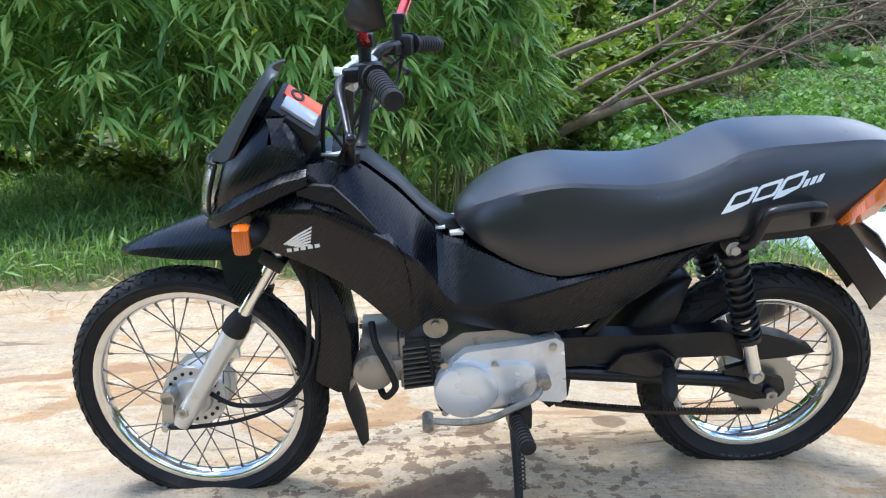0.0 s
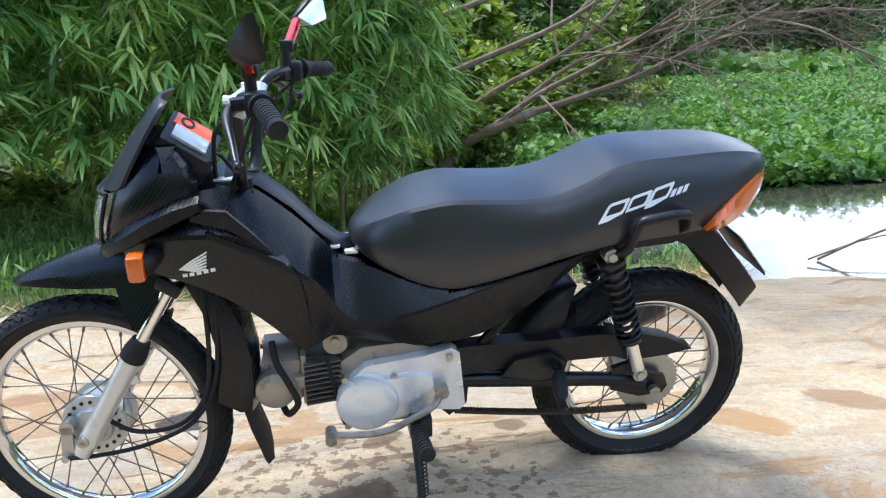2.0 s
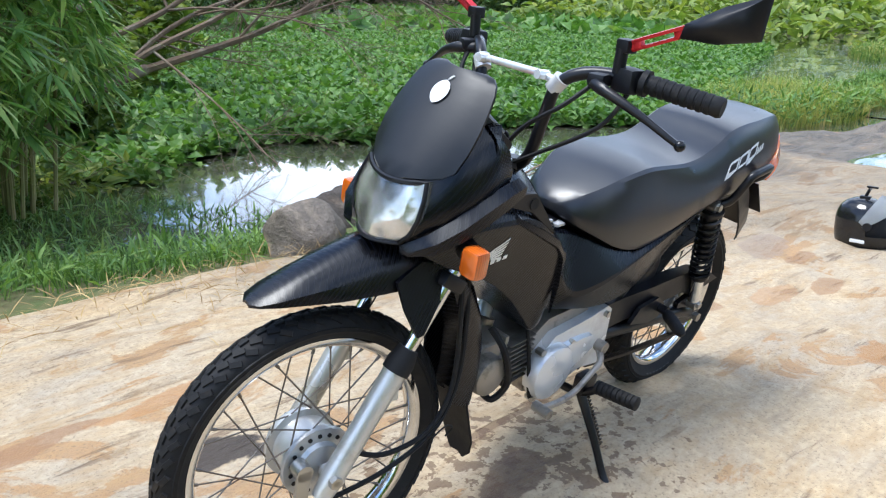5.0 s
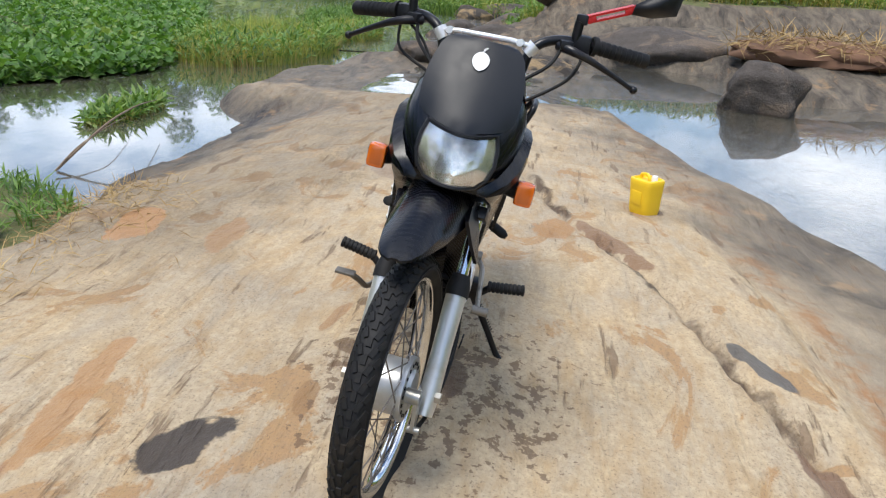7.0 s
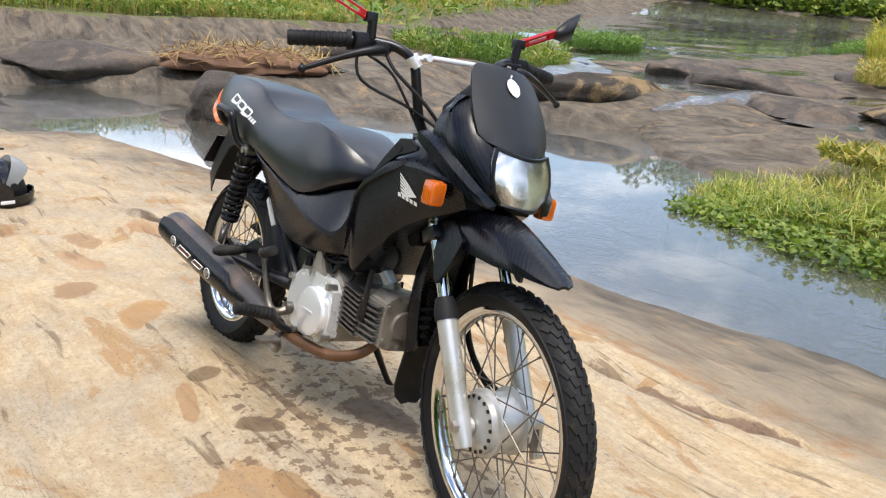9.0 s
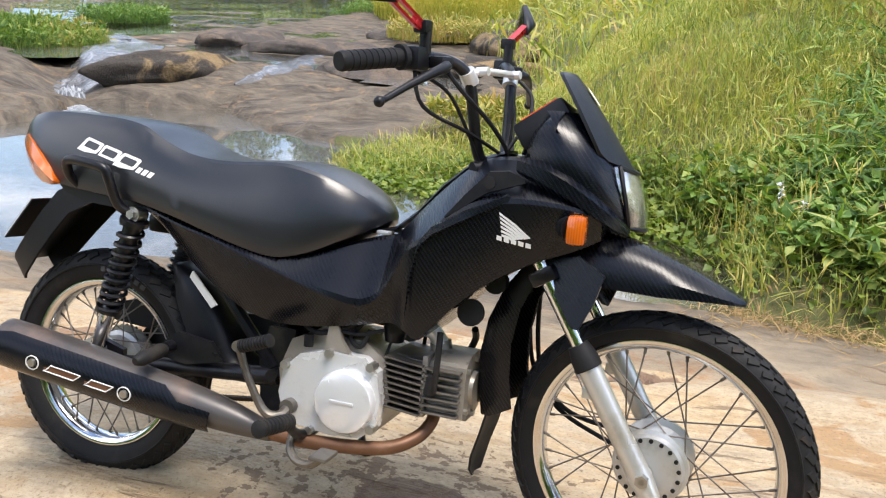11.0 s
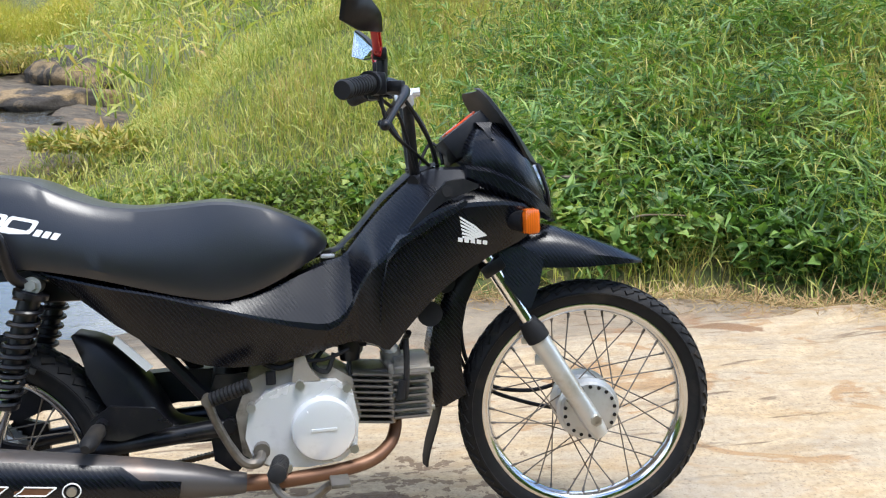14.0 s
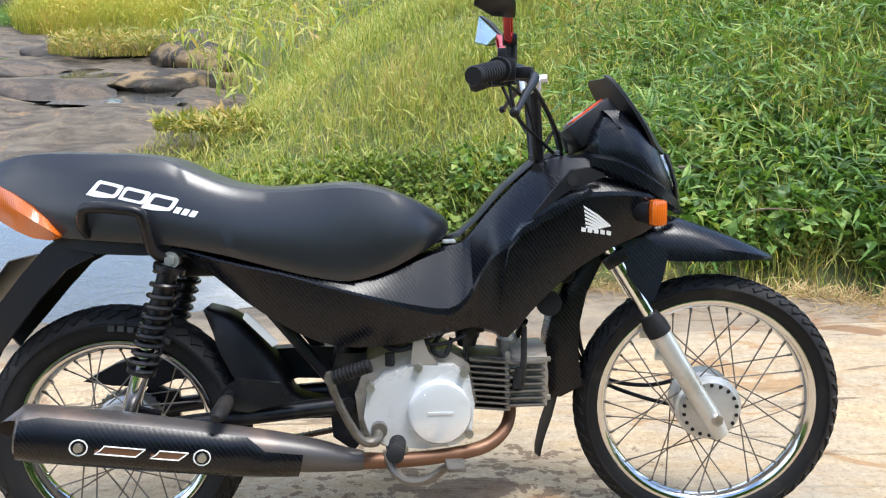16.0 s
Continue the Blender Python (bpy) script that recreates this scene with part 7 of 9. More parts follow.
def leaf_cloud(name, centres, normals_up, size, aspect, material, label="", category="plant", parent=None, droop=0.0, direction=None, kind="stuff"):
    """Many small pointed leaves, two folded faces each."""
    n = len(centres)
    s = size * rng.uniform(0.6, 1.35, n)
    ang = rng.uniform(0, 2 * math.pi, n)
    if direction is not None:
        ang = direction + rng.normal(0, 0.7, n)
    pitch = rng.normal(normals_up, 0.45, n)
    ax = np.stack([np.cos(ang) * np.cos(pitch), np.sin(ang) * np.cos(pitch), np.sin(pitch) - droop], -1)
    ax /= np.linalg.norm(ax, axis=1, keepdims=True)
    roll = rng.normal(0, 0.6, n)
    side = np.stack([-np.sin(ang), np.cos(ang), roll], -1)
    side -= ax * (side * ax).sum(1, keepdims=True)
    side /= np.linalg.norm(side, axis=1, keepdims=True)
    up = np.cross(ax, side)
    s1, w = s[:, None], (s * aspect)[:, None]
    v = np.stack([centres, centres + ax * s1 * 0.45 + side * w * 0.5 + up * w * 0.15, centres + ax * s1 - up * s1 * 0.12, centres + ax * s1 * 0.45 - side * w * 0.5 + up * w * 0.15, centres + ax * s1 * 0.5], 1)
    base = np.arange(n)[:, None] * 5
    faces = (base + np.array([0, 1, 4])).tolist() + (base + np.array([1, 2, 4])).tolist() + (base + np.array([0, 4, 3])).tolist() + (base + np.array([4, 2, 3])).tolist()
    ob = mesh_object(name, v.reshape(-1, 3).tolist(), faces, material, parent)
    if label:
        tagged(ob, label, category, kind=kind)
    return ob


def scatter(poly, n, inset=0.0, density=None):
    """Points on the land inside a polygon."""
    p = np.array(poly)
    out = []
    got = 0
    while got < n:
        c = rng.uniform(p.min(0), p.max(0), (n * 2, 2))
        ok = inside_distance(poly, c[:, 0], c[:, 1]) > inset
        ok &= np.hypot(c[:, 0] + 0.20, c[:, 1] + 2.02) > 0.26
        ok &= np.hypot(c[:, 0] + 0.75, c[:, 1] + 2.35) > 0.28
        if density is not None:
            ok &= rng.uniform(0, 1, len(c)) < density(c[:, 0], c[:, 1])
        out.append(c[ok])
        got += ok.sum()
    c = np.concatenate(out)[:n]
    return np.column_stack([c, land(c[:, 0], c[:, 1])[0]])


# bank behind the pool
BANK_NEAR = [(-1.7, 4.75), (-0.9, 4.5), (0.24, 4.5), (0.85, 4.1), (1.4, 3.5), (1.5, 2.7), (2.3, 2.45), (2.9, 2.15), (3.5, 1.4), (4.6, 1.2), (9, 3), (9, 9), (4, 11), (-0.8, 11), (-1.0, 8.5), (-1.6, 6.4), (-2.1, 5.4)]
BANK_FAR = [(-1.2, 9), (0, 9.5), (9, 8), (20, 14), (20, 34), (-6, 34), (-4.3, 17), (-2.5, 12)]
SHADY = [(1.5, 2.7), (2.3, 2.45), (2.9, 2.15), (3.5, 1.4), (6, 1.3), (8, 6), (4, 7), (2.3, 5.2), (1.5, 4.0)]
p = scatter(BANK_NEAR, 42000, 0.0, lambda x, y: 1.0 - 0.4 * (inside_distance(SHADY, x, y) + 0.5 * waves(x, y, 1.2, 88) > 0))
hf = np.clip((p[:, 0] + 2.3) / 3.0, 0.22, 1) * np.clip(0.85 + 0.9 * waves(p[:, 0], p[:, 1], 0.7, 100), 0.35, 1.6)
blades("grass", p, 0.34 * hf * rng.uniform(0.55, 1.25, len(p)), 0.010, 0.8, M_GRASS, "tall yellow-green grass on the river bank")
p = scatter(BANK_FAR, 16000)
blades("grass", p, 0.6, 0.028, 0.7, M_GRASS, "tall sunlit grass higher on the bank")
TURF_NEAR = [(6, -2.3), (2.5, -2.15), (1.0, -2.15), (0.44, -2.06), (0.08, -1.97), (-0.3, -1.88), (-0.71, -1.76), (-1.35, -2.2), (-1.7, -2.75), (-1.5, -3.2), (-1.25, -3.9), (-0.9, -4.7), (0.4, -6.8), (3, -8), (9, -8)]
p = scatter(TURF_NEAR, 26000)
blades("grass", p, 0.13 * np.clip(1 + 0.4 * (p[:, 0] - 0.3), 0.42, 1.5) * rng.uniform(0.55, 1.25, len(p)), 0.008, 0.9, M_TURF, "lush green grass beside the rock")
# floating plants over the pond
FLOAT_NEAR = [(-0.8, -5.0), (-1.5, -5.6), (-2.6, -6.0), (-3.4, -5.5), (-5.4, -5.4), (-7.0, -4.4), (-9, -4.9), (-11.5, -5.6), (-16, -7.5), (-24, -10.5), (-30, -14), (-32, -20), (-8, -26), (4, -22), (1.2, -10), (0.3, -6.5)]
p = scatter(FLOAT_NEAR, 85000, 0.0, lambda x, y: np.clip(9.0 / np.hypot(x - 1, y - 1), 0.15, 1) * (0.55 + 0.6 * waves(x, y, 1.8, 81)))
p[:, 2] = POND + rng.uniform(0.0, 0.22, len(p))
leaf_cloud("floating_plants", p, 0.4, 0.125, 0.8, M_PADS, "dense green floating water plants covering the pond", "water plants")
FLOAT_FAR = [(-8, -26), (-26, -24), (-24, -12), (-44, -22), (-70, -66), (-16, -92), (30, -90), (36, -40), (6, -24)]
p = scatter(FLOAT_FAR, 22000)
p[:, 2] = POND + rng.uniform(0.0, 0.4, len(p))
leaf_cloud("floating_plants", p, 0.4, 0.6, 0.9, M_PADS, "green floating plants spread over the far pond", "water plants")


def plant_mat(name, outline, z, cell, label):
    """Raft of stems and small leaves under the floating plants, ragged at its edge."""
    q = np.array(outline)
    xs, ys = np.arange(q[:, 0].min(), q[:, 0].max(), cell), np.arange(q[:, 1].min(), q[:, 1].max(), cell)
    mx, my = np.meshgrid(xs, ys, indexing="ij")
    inside = inside_distance(outline, mx, my) + cell * 1.6 * waves(mx, my, cell * 5, 91) > 0.12
    mz = z + cell * 0.10 * waves(mx, my, cell * 3, 92) + 0.03
    ids = np.arange(mx.size).reshape(mx.shape)
    keep = inside[:-1, :-1] & inside[1:, 1:] & inside[1:, :-1] & inside[:-1, 1:]
    quads = np.stack([ids[:-1, :-1], ids[1:, :-1], ids[1:, 1:], ids[:-1, 1:]], -1)[keep]
    ob = mesh_object(name, np.stack([mx, my, mz], -1).reshape(-1, 3).tolist(), quads.tolist(), M_RAFT, smooth=True)
    return tagged(ob, label, "water plants", kind="stuff")


def raft_material():
    m = Nodes("plant_raft", 0.8)
    col = m.mix(m.ramp(m.noise(9, 6, 0.7), [(0.35, 0.0), (0.65, 1.0)]), (0.03, 0.07, 0.015), (0.12, 0.23, 0.04))
    m.color(m.mix(m.ramp(m.noise(0.5, 5, 0.6), [(0.45, 0.0), (0.65, 0.7)]), col, (0.20, 0.30, 0.07)))
    m.bump(m.noise(18, 6, 0.7), 1.0, 0.08)
    return m.mat


M_RAFT = raft_material()
plant_mat("plant_raft", FLOAT_NEAR, POND, 0.16, "matted stems under the floating plants")
plant_mat("plant_raft", [(-7.5, -25.5), (-30, -20.5), (-27, -13), (-36, -18), (-44, -34), (-20, -36), (6, -28), (4, -22)], POND, 0.7, "matted green plants on the far pond")
plant_mat("plant_raft", [(-44, -36), (-50, -24), (-72, -30), (-74, -66), (-20, -90), (30, -88), (34, -42), (6, -30), (-20, -38)], POND, 1.2, "matted green plants on the far pond")
# tufts of broad grass leaves over the bank, and creeping leaves at its foot
p = scatter(BANK_NEAR, 60000, -0.1, lambda x, y: 1.0 - 0.4 * (inside_distance(SHADY, x, y) + 0.5 * waves(x, y, 1.2, 88) > 0))
p[:, 2] += np.clip((p[:, 0] + 2.3) / 3.0, 0.15, 1) * rng.uniform(0.02, 0.36, len(p)) * np.clip(inside_distance(BANK_NEAR, p[:, 0], p[:, 1]) * 1.3 + 0.35, 0.2, 1)
leaf_cloud("grass_leaves", p, 0.75, 0.125, 0.065, M_GRASS, "broad-bladed bright grass on the river bank", "grass")
p = scatter([(0.4, 4.2), (1.5, 2.7), (2.3, 2.45), (2.9, 2.15), (3.5, 1.4), (8, 1.3), (9, 8), (3, 8.5), (0.8, 6)], 34000, 0.0, lambda x, y: np.clip(0.45 + 0.7 * inside_distance(SHADY, x, y) + 1.5 * waves(x, y, 1.1, 89), 0.0, 1) * (inside_distance(BANK_NEAR, x, y) > 0.16 + 0.12 * waves(x, y, 0.5, 88)))
p[:, 2] += rng.uniform(0.02, 0.40, len(p)) * np.clip(inside_distance(BANK_NEAR, p[:, 0], p[:, 1]) * 2 + 0.3, 0.2, 1) * np.clip(0.8 + 0.9 * waves(p[:, 0], p[:, 1], 0.6, 99), 0.3, 1.5)
leaf_cloud("grass_leaves", p, 0.35, 0.16, 0.11, M_SHADE, "long dark green grass leaves on the bank", "grass", droop=0.3)
p = scatter([(1.0, 3.6), (1.5, 2.75), (2.3, 2.5), (2.9, 2.25), (3.4, 1.7), (4.0, 2.6), (3.2, 3.6), (2.2, 4.2), (1.2, 4.4)], 9000, 0.0, lambda x, y: np.clip(0.5 + 1.2 * waves(x, y, 0.5, 98), 0, 1) * (inside_distance(BANK_NEAR, x, y) > 0.14 + 0.12 * waves(x, y, 0.5, 88)))
p[:, 2] += rng.uniform(0.02, 0.22, len(p))
leaf_cloud("broad_leaves", p, 0.3, 0.085, 0.60, M_SHADE, "dark broad-leaved plants at the foot of the bank", "plants")
p = scatter(BANK_NEAR, 20000, 0.0, lambda x, y: np.clip(waves(x, y, 1.1, 93) * 2.2 - 0.25, 0, 1) * np.clip(1.6 - 0.25 * x, 0.35, 1))
blades("dry_grass", p, 0.30 * np.clip((p[:, 0] + 2.3) / 3.0, 0.3, 1) * rng.uniform(0.5, 1.3, len(p)), 0.006, 0.9, M_DRYGRASS, "dry brown stalks among the grass")
FOOT = [(-1.75, 4.5), (-1.5, 4.25), (-1.0, 4.2), (-0.4, 3.95), (0.24, 3.9), (0.85, 3.6), (1.3, 3.3), (1.4, 2.6), (2.1, 2.5), (2.6, 3.1), (1.9, 4.2), (0.6, 5.0), (-0.6, 5.4), (-1.9, 5.5)]
p = scatter(FOOT, 7500, 0.0, lambda x, y: np.clip(inside_distance(FOOT, x, y) * 2.2 + 0.12, 0, 1) * (0.6 + 0.8 * waves(x, y, 0.6, 85)))
p[:, 2] = np.maximum(p[:, 2], RIVER) + rng.uniform(0.0, 0.12, len(p)) * np.clip((p[:, 0] + 2.6) / 2.6, 0.4, 1.3)
leaf_cloud("creeping_plants", p, 0.25, 0.055, 0.9, M_VINE, "round-leaved creeping plants at the water's edge", "plants")
p = scatter(BANK_FAR, 14000)
p[:, 2] += rng.uniform(0.05, 0.5, len(p))
leaf_cloud("grass_leaves", p, 0.5, 0.42, 0.10, M_GRASS, "tall grass on the upper bank", "grass")
p = scatter([(2, 12), (20, 9), (26, 40), (-6, 40), (-2.6, 22)], 22000)
p[:, 2] += rng.uniform(0.1, 1.3, len(p))
leaf_cloud("scrub", p, 0.4, 0.27, 0.5, M_VINE, "leafy scrub on the hillside", "scrub")
# turf and weeds beside the slab
p = scatter(TURF_NEAR, 32000)
p[:, 2] += rng.uniform(0.0, 0.12, len(p)) * np.clip(1 + 0.5 * (p[:, 0] - 0.3), 0.2, 1)
leaf_cloud("turf_leaves", p, 0.6, 0.11, 0.12, M_TURF, "lush short grass beside the rock", "grass")
# straw fringe along both edges of the slab
for edge, n, width in (([(6, -2.0), (2.5, -1.72), (1, -1.7), (0.3, -1.6), (-0.5, -1.55), (-1.0, -1.7), (-1.3, -2.0)], 1700, 0.18), ([(1.35, 2.45), (2.15, 2.27), (2.75, 1.93), (3.3, 1.22), (4.4, 0.45)], 4600, 0.17)):
    e = np.array(edge)
    t = rng.uniform(0, len(e) - 1, n)
    k = t.astype(int)
    q = e[k] + (e[k + 1] - e[k]) * (t - k)[:, None] + rng.normal(0, width, (n, 2)) * [0.6, 1.0]
    z = land(q[:, 0], q[:, 1])[0] + rng.uniform(0.003, 0.03, n)
    leaf_cloud("straw", np.column_stack([q, z]), 0.15, 0.10, 0.045, M_STRAW, "dry straw along the edge of the rock", "straw")

# ---- islands of grass in and beside the water ----
def islet(cx, cy, rx, ry, z, n, height, label, material=None):
    a = rng.uniform(0, 2 * math.pi, n)
    r = np.sqrt(rng.uniform(0, 1, n))
    q = np.column_stack([cx + np.cos(a) * r * rx, cy + np.sin(a) * r * ry])
    zz = np.maximum(land(q[:, 0], q[:, 1])[0], z)
    q = np.column_stack([q, zz])
    blades("grass", q, height * (1.15 - 0.6 * r) * rng.uniform(0.6, 1.2, n), 0.012 + 0.008 * (n > 6000), 0.8, material or M_GRASS, label)
    lift = q + np.column_stack([np.zeros((n, 2)), rng.uniform(0, 0.6, n) * height])
    leaf_cloud("grass_leaves", lift[: n], 0.45, 0.14, 0.22, material or M_TURF, "low leafy plants among grass", "plants")


islet(-4.6, -3.55, 0.7, 0.22, POND, 900, 0.13, "small tuft of grass at the rock's edge")
islet(-9.8, -4.0, 2.0, 1.1, POND, 5000, 0.60, "tall grass on an islet")
islet(-12.7, -3.4, 1.3, 0.7, POND, 2600, 0.4, "tall grass on an islet")
islet(-24.5, -2.2, 5.0, 2.6, POND, 8000, 0.6, "weedy grass on a low island in the channel", M_WEED)
islet(-17.5, 0.2, 3.2, 0.9, POND, 5000, 0.45, "bright grass along the channel")
islet(-16.2, -4.4, 1.3, 0.7, POND, 2200, 0.35, "leafy islet in the channel", M_TURF)
islet(-29.0, -7.0, 6.0, 2.2, POND, 7000, 0.7, "weedy grass beyond the channel", M_WEED)
islet(-10.8, 9.8, 2.2, 1.5, 0.1, 6000, 0.45, "leafy plants on the far rocks", M_WEED)
islet(-6.4, 23.0, 2.5, 3.6, 0.3, 11000, 1.5, "tall yellow grass among rocks", M_GOLD)
islet(-9.6, 24.5, 1.6, 2.6, 0.3, 4000, 0.5, "low green plants beside the upper water", M_TURF)
islet(-12.2, 15.0, 0.9, 1.2, 0.3, 2500, 0.55, "leafy clump beside the upper water", M_TURF)
islet(-4.0, 14.5, 1.2, 1.6, 0.3, 2500, 0.6, "dry yellow grass among rocks", M_DRYGRASS)
BEHIND = [[(-12.7, 0.9), (-12.8, 3), (-13.4, 6), (-13.9, 8.6), (-17, 10), (-22, 11), (-22, 2.5), (-20, 1.4)],
          [(-22, 11), (-38, 22), (-60, 20), (-60, 7), (-22, 2.6)],
          [(-13.9, 8.8), (-15.6, 12), (-20.6, 19), (-25.5, 28), (-34, 38), (-60, 44), (-60, 20), (-22, 10.8)]]
for sign, n, h, w in ((0, 24000, 0.42, 0.018), (1, 16000, 0.6, 0.035), (2, 12000, 0.7, 0.04)):
    p = scatter(BEHIND[sign], n, 0.0, lambda x, y: 0.55 + 0.6 * waves(x, y, 3, 83))
    blades("grass", p, h * rng.uniform(0.5, 1.2, n) * np.clip(0.9 + 0.9 * waves(p[:, 0], p[:, 1], 2.2, 90), 0.3, 1.7), w, 0.8, M_DRYGRASS, "tall yellow-green grass behind the rock shelf")
    p = scatter(BEHIND[sign], n, 0.0, lambda x, y: 0.5 + 0.7 * waves(x, y, 2.5, 84))
    p[:, 2] += rng.uniform(0.0, h * 0.7, n) * np.clip(0.8 + waves(p[:, 0], p[:, 1], 2.2, 90), 0.15, 1.6)
    leaf_cloud("weeds", p, 0.4, 0.13 + 0.13 * sign, 0.36, M_WEED, "broad-leaved weeds behind the rock shelf", "plants")
p = scatter([(-30, 3.5), (-31, 20), (-38, 26), (-60, 30), (-62, 2)], 16000, 0.0, lambda x, y: 0.5 + 0.8 * waves(x, y, 5, 86))
p[:, 2] += rng.uniform(0, 1, len(p)) ** 1.4 * (1.3 + 0.9 * waves(p[:, 0], p[:, 1], 4, 87))
leaf_cloud("scrub", p, 0.4, 0.40, 0.5, M_WEED, "leafy scrub on the rise upstream", "scrub")
p = scatter([(-35, -32), (-35, -7), (-60, -8), (-72, -36)], 7000)
p[:, 2] += rng.uniform(0, 1, len(p)) ** 1.4 * 1.3
leaf_cloud("scrub", p, 0.4, 0.8, 0.5, M_VINE, "leafy scrub beyond the pond", "scrub")
p = scatter([(-58, -20), (-58, 50), (-120, 80), (-130, -30)], 14000, 0.0, lambda x, y: 0.5 + 0.8 * waves(x, y, 9, 86))
p[:, 2] += rng.uniform(0, 1, len(p)) ** 1.4 * (2.2 + 1.6 * waves(p[:, 0], p[:, 1], 8, 87))
leaf_cloud("scrub", p, 0.4, 1.3, 0.6, M_TREE_LEAF, "far scrub on the rising ground", "scrub")
p = scatter([(-14.2, 36.4), (-24.5, 32.8), (-29, 34), (-28, 37), (-14.5, 39.2)], 9000)
p[:, 2] += rng.uniform(0, 0.75, len(p))
leaf_cloud("weeds", p, 0.4, 0.38, 0.5, M_VINE, "strip of green plants along the upper water", "plants")
p = scatter([(-13, 39), (-27, 36.5), (-33, 38), (-30, 43), (-18, 46.5), (-12, 44)], 12000)
blades("grass", p, 0.9, 0.05, 0.8, M_GRASS, "yellow grass below the outcrop")
islet(-0.9, 6.4, 0.6, 0.4, 0.0, 900, 0.16, "dry grass on rock", M_DRYGRASS)

# ---- bamboo thicket ----
bamboo = thing("bamboo_clump", "dense green bamboo thicket with drooping leaves", "bamboo", pose(1.2, -4.6, -0.2))
bm = bmesh.new()
for k in range(46):
    bx, by = rng.uniform(-1.1, 1.3), rng.uniform(-0.5, 0.4)
    out_x, out_y = bx * 0.9 + rng.normal(0, 0.5), rng.normal(0.1, 0.5)
    h = rng.uniform(2.4, 4.2)
    add_tube(bm, [(bx, by, -0.15), (bx + out_x * 0.15, by + out_y * 0.15, h * 0.4), (bx + out_x * 0.5, by + out_y * 0.5, h * 0.8), (bx + out_x * 1.1, by + out_y * 1.1, h)], [0.014, 0.012, 0.008, 0.004], 6, 3)
for k in range(260):
    a = rng.uniform(0, 2 * math.pi)
    bx, by, bz = rng.uniform(-1.4, 1.5), rng.uniform(-0.4, 0.6), rng.uniform(0.0, 2.2)
    n = rng.uniform(0.4, 0.9)
    add_tube(bm, [(bx, by, bz), (bx + math.cos(a) * n * 0.5, by + math.sin(a) * n * 0.5, bz + 0.15), (bx + math.cos(a) * n, by + math.sin(a) * n, bz - 0.05)], [0.004, 0.003, 0.0015], 4, 2)
tagged(part("culm", bm, M_CULM, bamboo, "slim brown-green canes"), kind="stuff")
for v in (bamboo.children[0],):
    v.matrix_parent_inverse = Matrix()


def sprays(n, place, fan=7, size=0.17, spread=0.55):
    """Fans of lance-shaped leaves: base points, directions and droop."""
    c = place(n)
    yaw = rng.uniform(0, 2 * math.pi, n)
    base = np.repeat(c, fan, 0)
    ang = np.repeat(yaw, fan) + np.tile(np.linspace(-1, 1, fan), n) * spread * 1.6 + rng.normal(0, 0.15, n * fan)
    along = np.column_stack([np.cos(np.repeat(yaw, fan)), np.sin(np.repeat(yaw, fan)), np.zeros(n * fan)])
    base = base + along * np.tile(np.linspace(0.0, 0.08, fan), n)[:, None]
    return base, ang


def spray_leaves(name, base, ang, size, aspect, droop, material, parent, label):
    n = len(base)
    s = size * rng.uniform(0.7, 1.25, n)
    pitch = rng.normal(-0.25, 0.3, n) - droop
    ax = np.column_stack([np.cos(ang) * np.cos(pitch), np.sin(ang) * np.cos(pitch), np.sin(pitch)])
    side = np.column_stack([-np.sin(ang), np.cos(ang), rng.normal(0, 0.35, n)])
    side -= ax * (side * ax).sum(1, keepdims=True)
    side /= np.linalg.norm(side, axis=1, keepdims=True)
    s1, w = s[:, None], (s * aspect)[:, None]
    down = np.array([0, 0, -1.0])
    v = np.stack([base, base + ax * s1 * 0.35 + side * w * 0.5, base + ax * s1 * 0.35 - side * w * 0.5, base + ax * s1 * 0.72 + side * w * 0.33 + down * s1 * 0.05, base + ax * s1 * 0.72 - side * w * 0.33 + down * s1 * 0.05, base + ax * s1 + down * s1 * 0.14], 1)
    b = np.arange(n)[:, None] * 6
    faces = (b + np.array([0, 1, 2])).tolist() + (b + np.array([1, 3, 4, 2])).tolist() + (b + np.array([3, 5, 4])).tolist()
    ob = mesh_object(name, v.reshape(-1, 3).tolist(), faces, material, parent)
    return tagged(ob, label, kind="stuff") if label else ob


def bamboo_place(n):
    out = []
    while sum(len(o) for o in out) < n:
        c = rng.uniform((-1.7, -0.9, -0.1), (3.6, 1.55, 2.7), (n * 2, 3))
        core = np.hypot((c[:, 0] - 0.1) / 1.7, (c[:, 1] + 0.1) / 1.2)
        arch = np.hypot((c[:, 0] - 1.2) / 2.6, (c[:, 1] - 0.1) / 1.5)
        low = np.where(c[:, 0] > 1.0, 0.78 + 0.10 * np.sin(c[:, 0] * 5), 0.25 + 0.25 * np.abs(c[:, 0]))
        ok = ((core < 1) | ((arch < 1) & (c[:, 2] > 0.7))) & (c[:, 2] > low) & (np.maximum(np.minimum(core, arch), c[:, 2] / 2.7) > rng.uniform(0.1, 0.9, len(c)))
        out.append(c[ok])
    return np.concatenate(out)[:n]


base, ang = sprays(5200, bamboo_place)
spray_leaves("leaves", base, ang, 0.215, 0.125, 0.25, M_BAMBOO_LEAF, bamboo, "lance-shaped bamboo leaves in hanging fans")

p = scatter([(-0.9, -5.0), (0.4, -5.0), (2.4, -5.6), (3.0, -7.4), (-0.8, -7.2)], 7000)
p[:, 2] += rng.uniform(0.0, 0.55, len(p)) ** 1.3
leaf_cloud("weeds", p, 0.4, 0.12, 0.4, M_VINE, "bright leafy weeds at the foot of the bamboo", "plants")

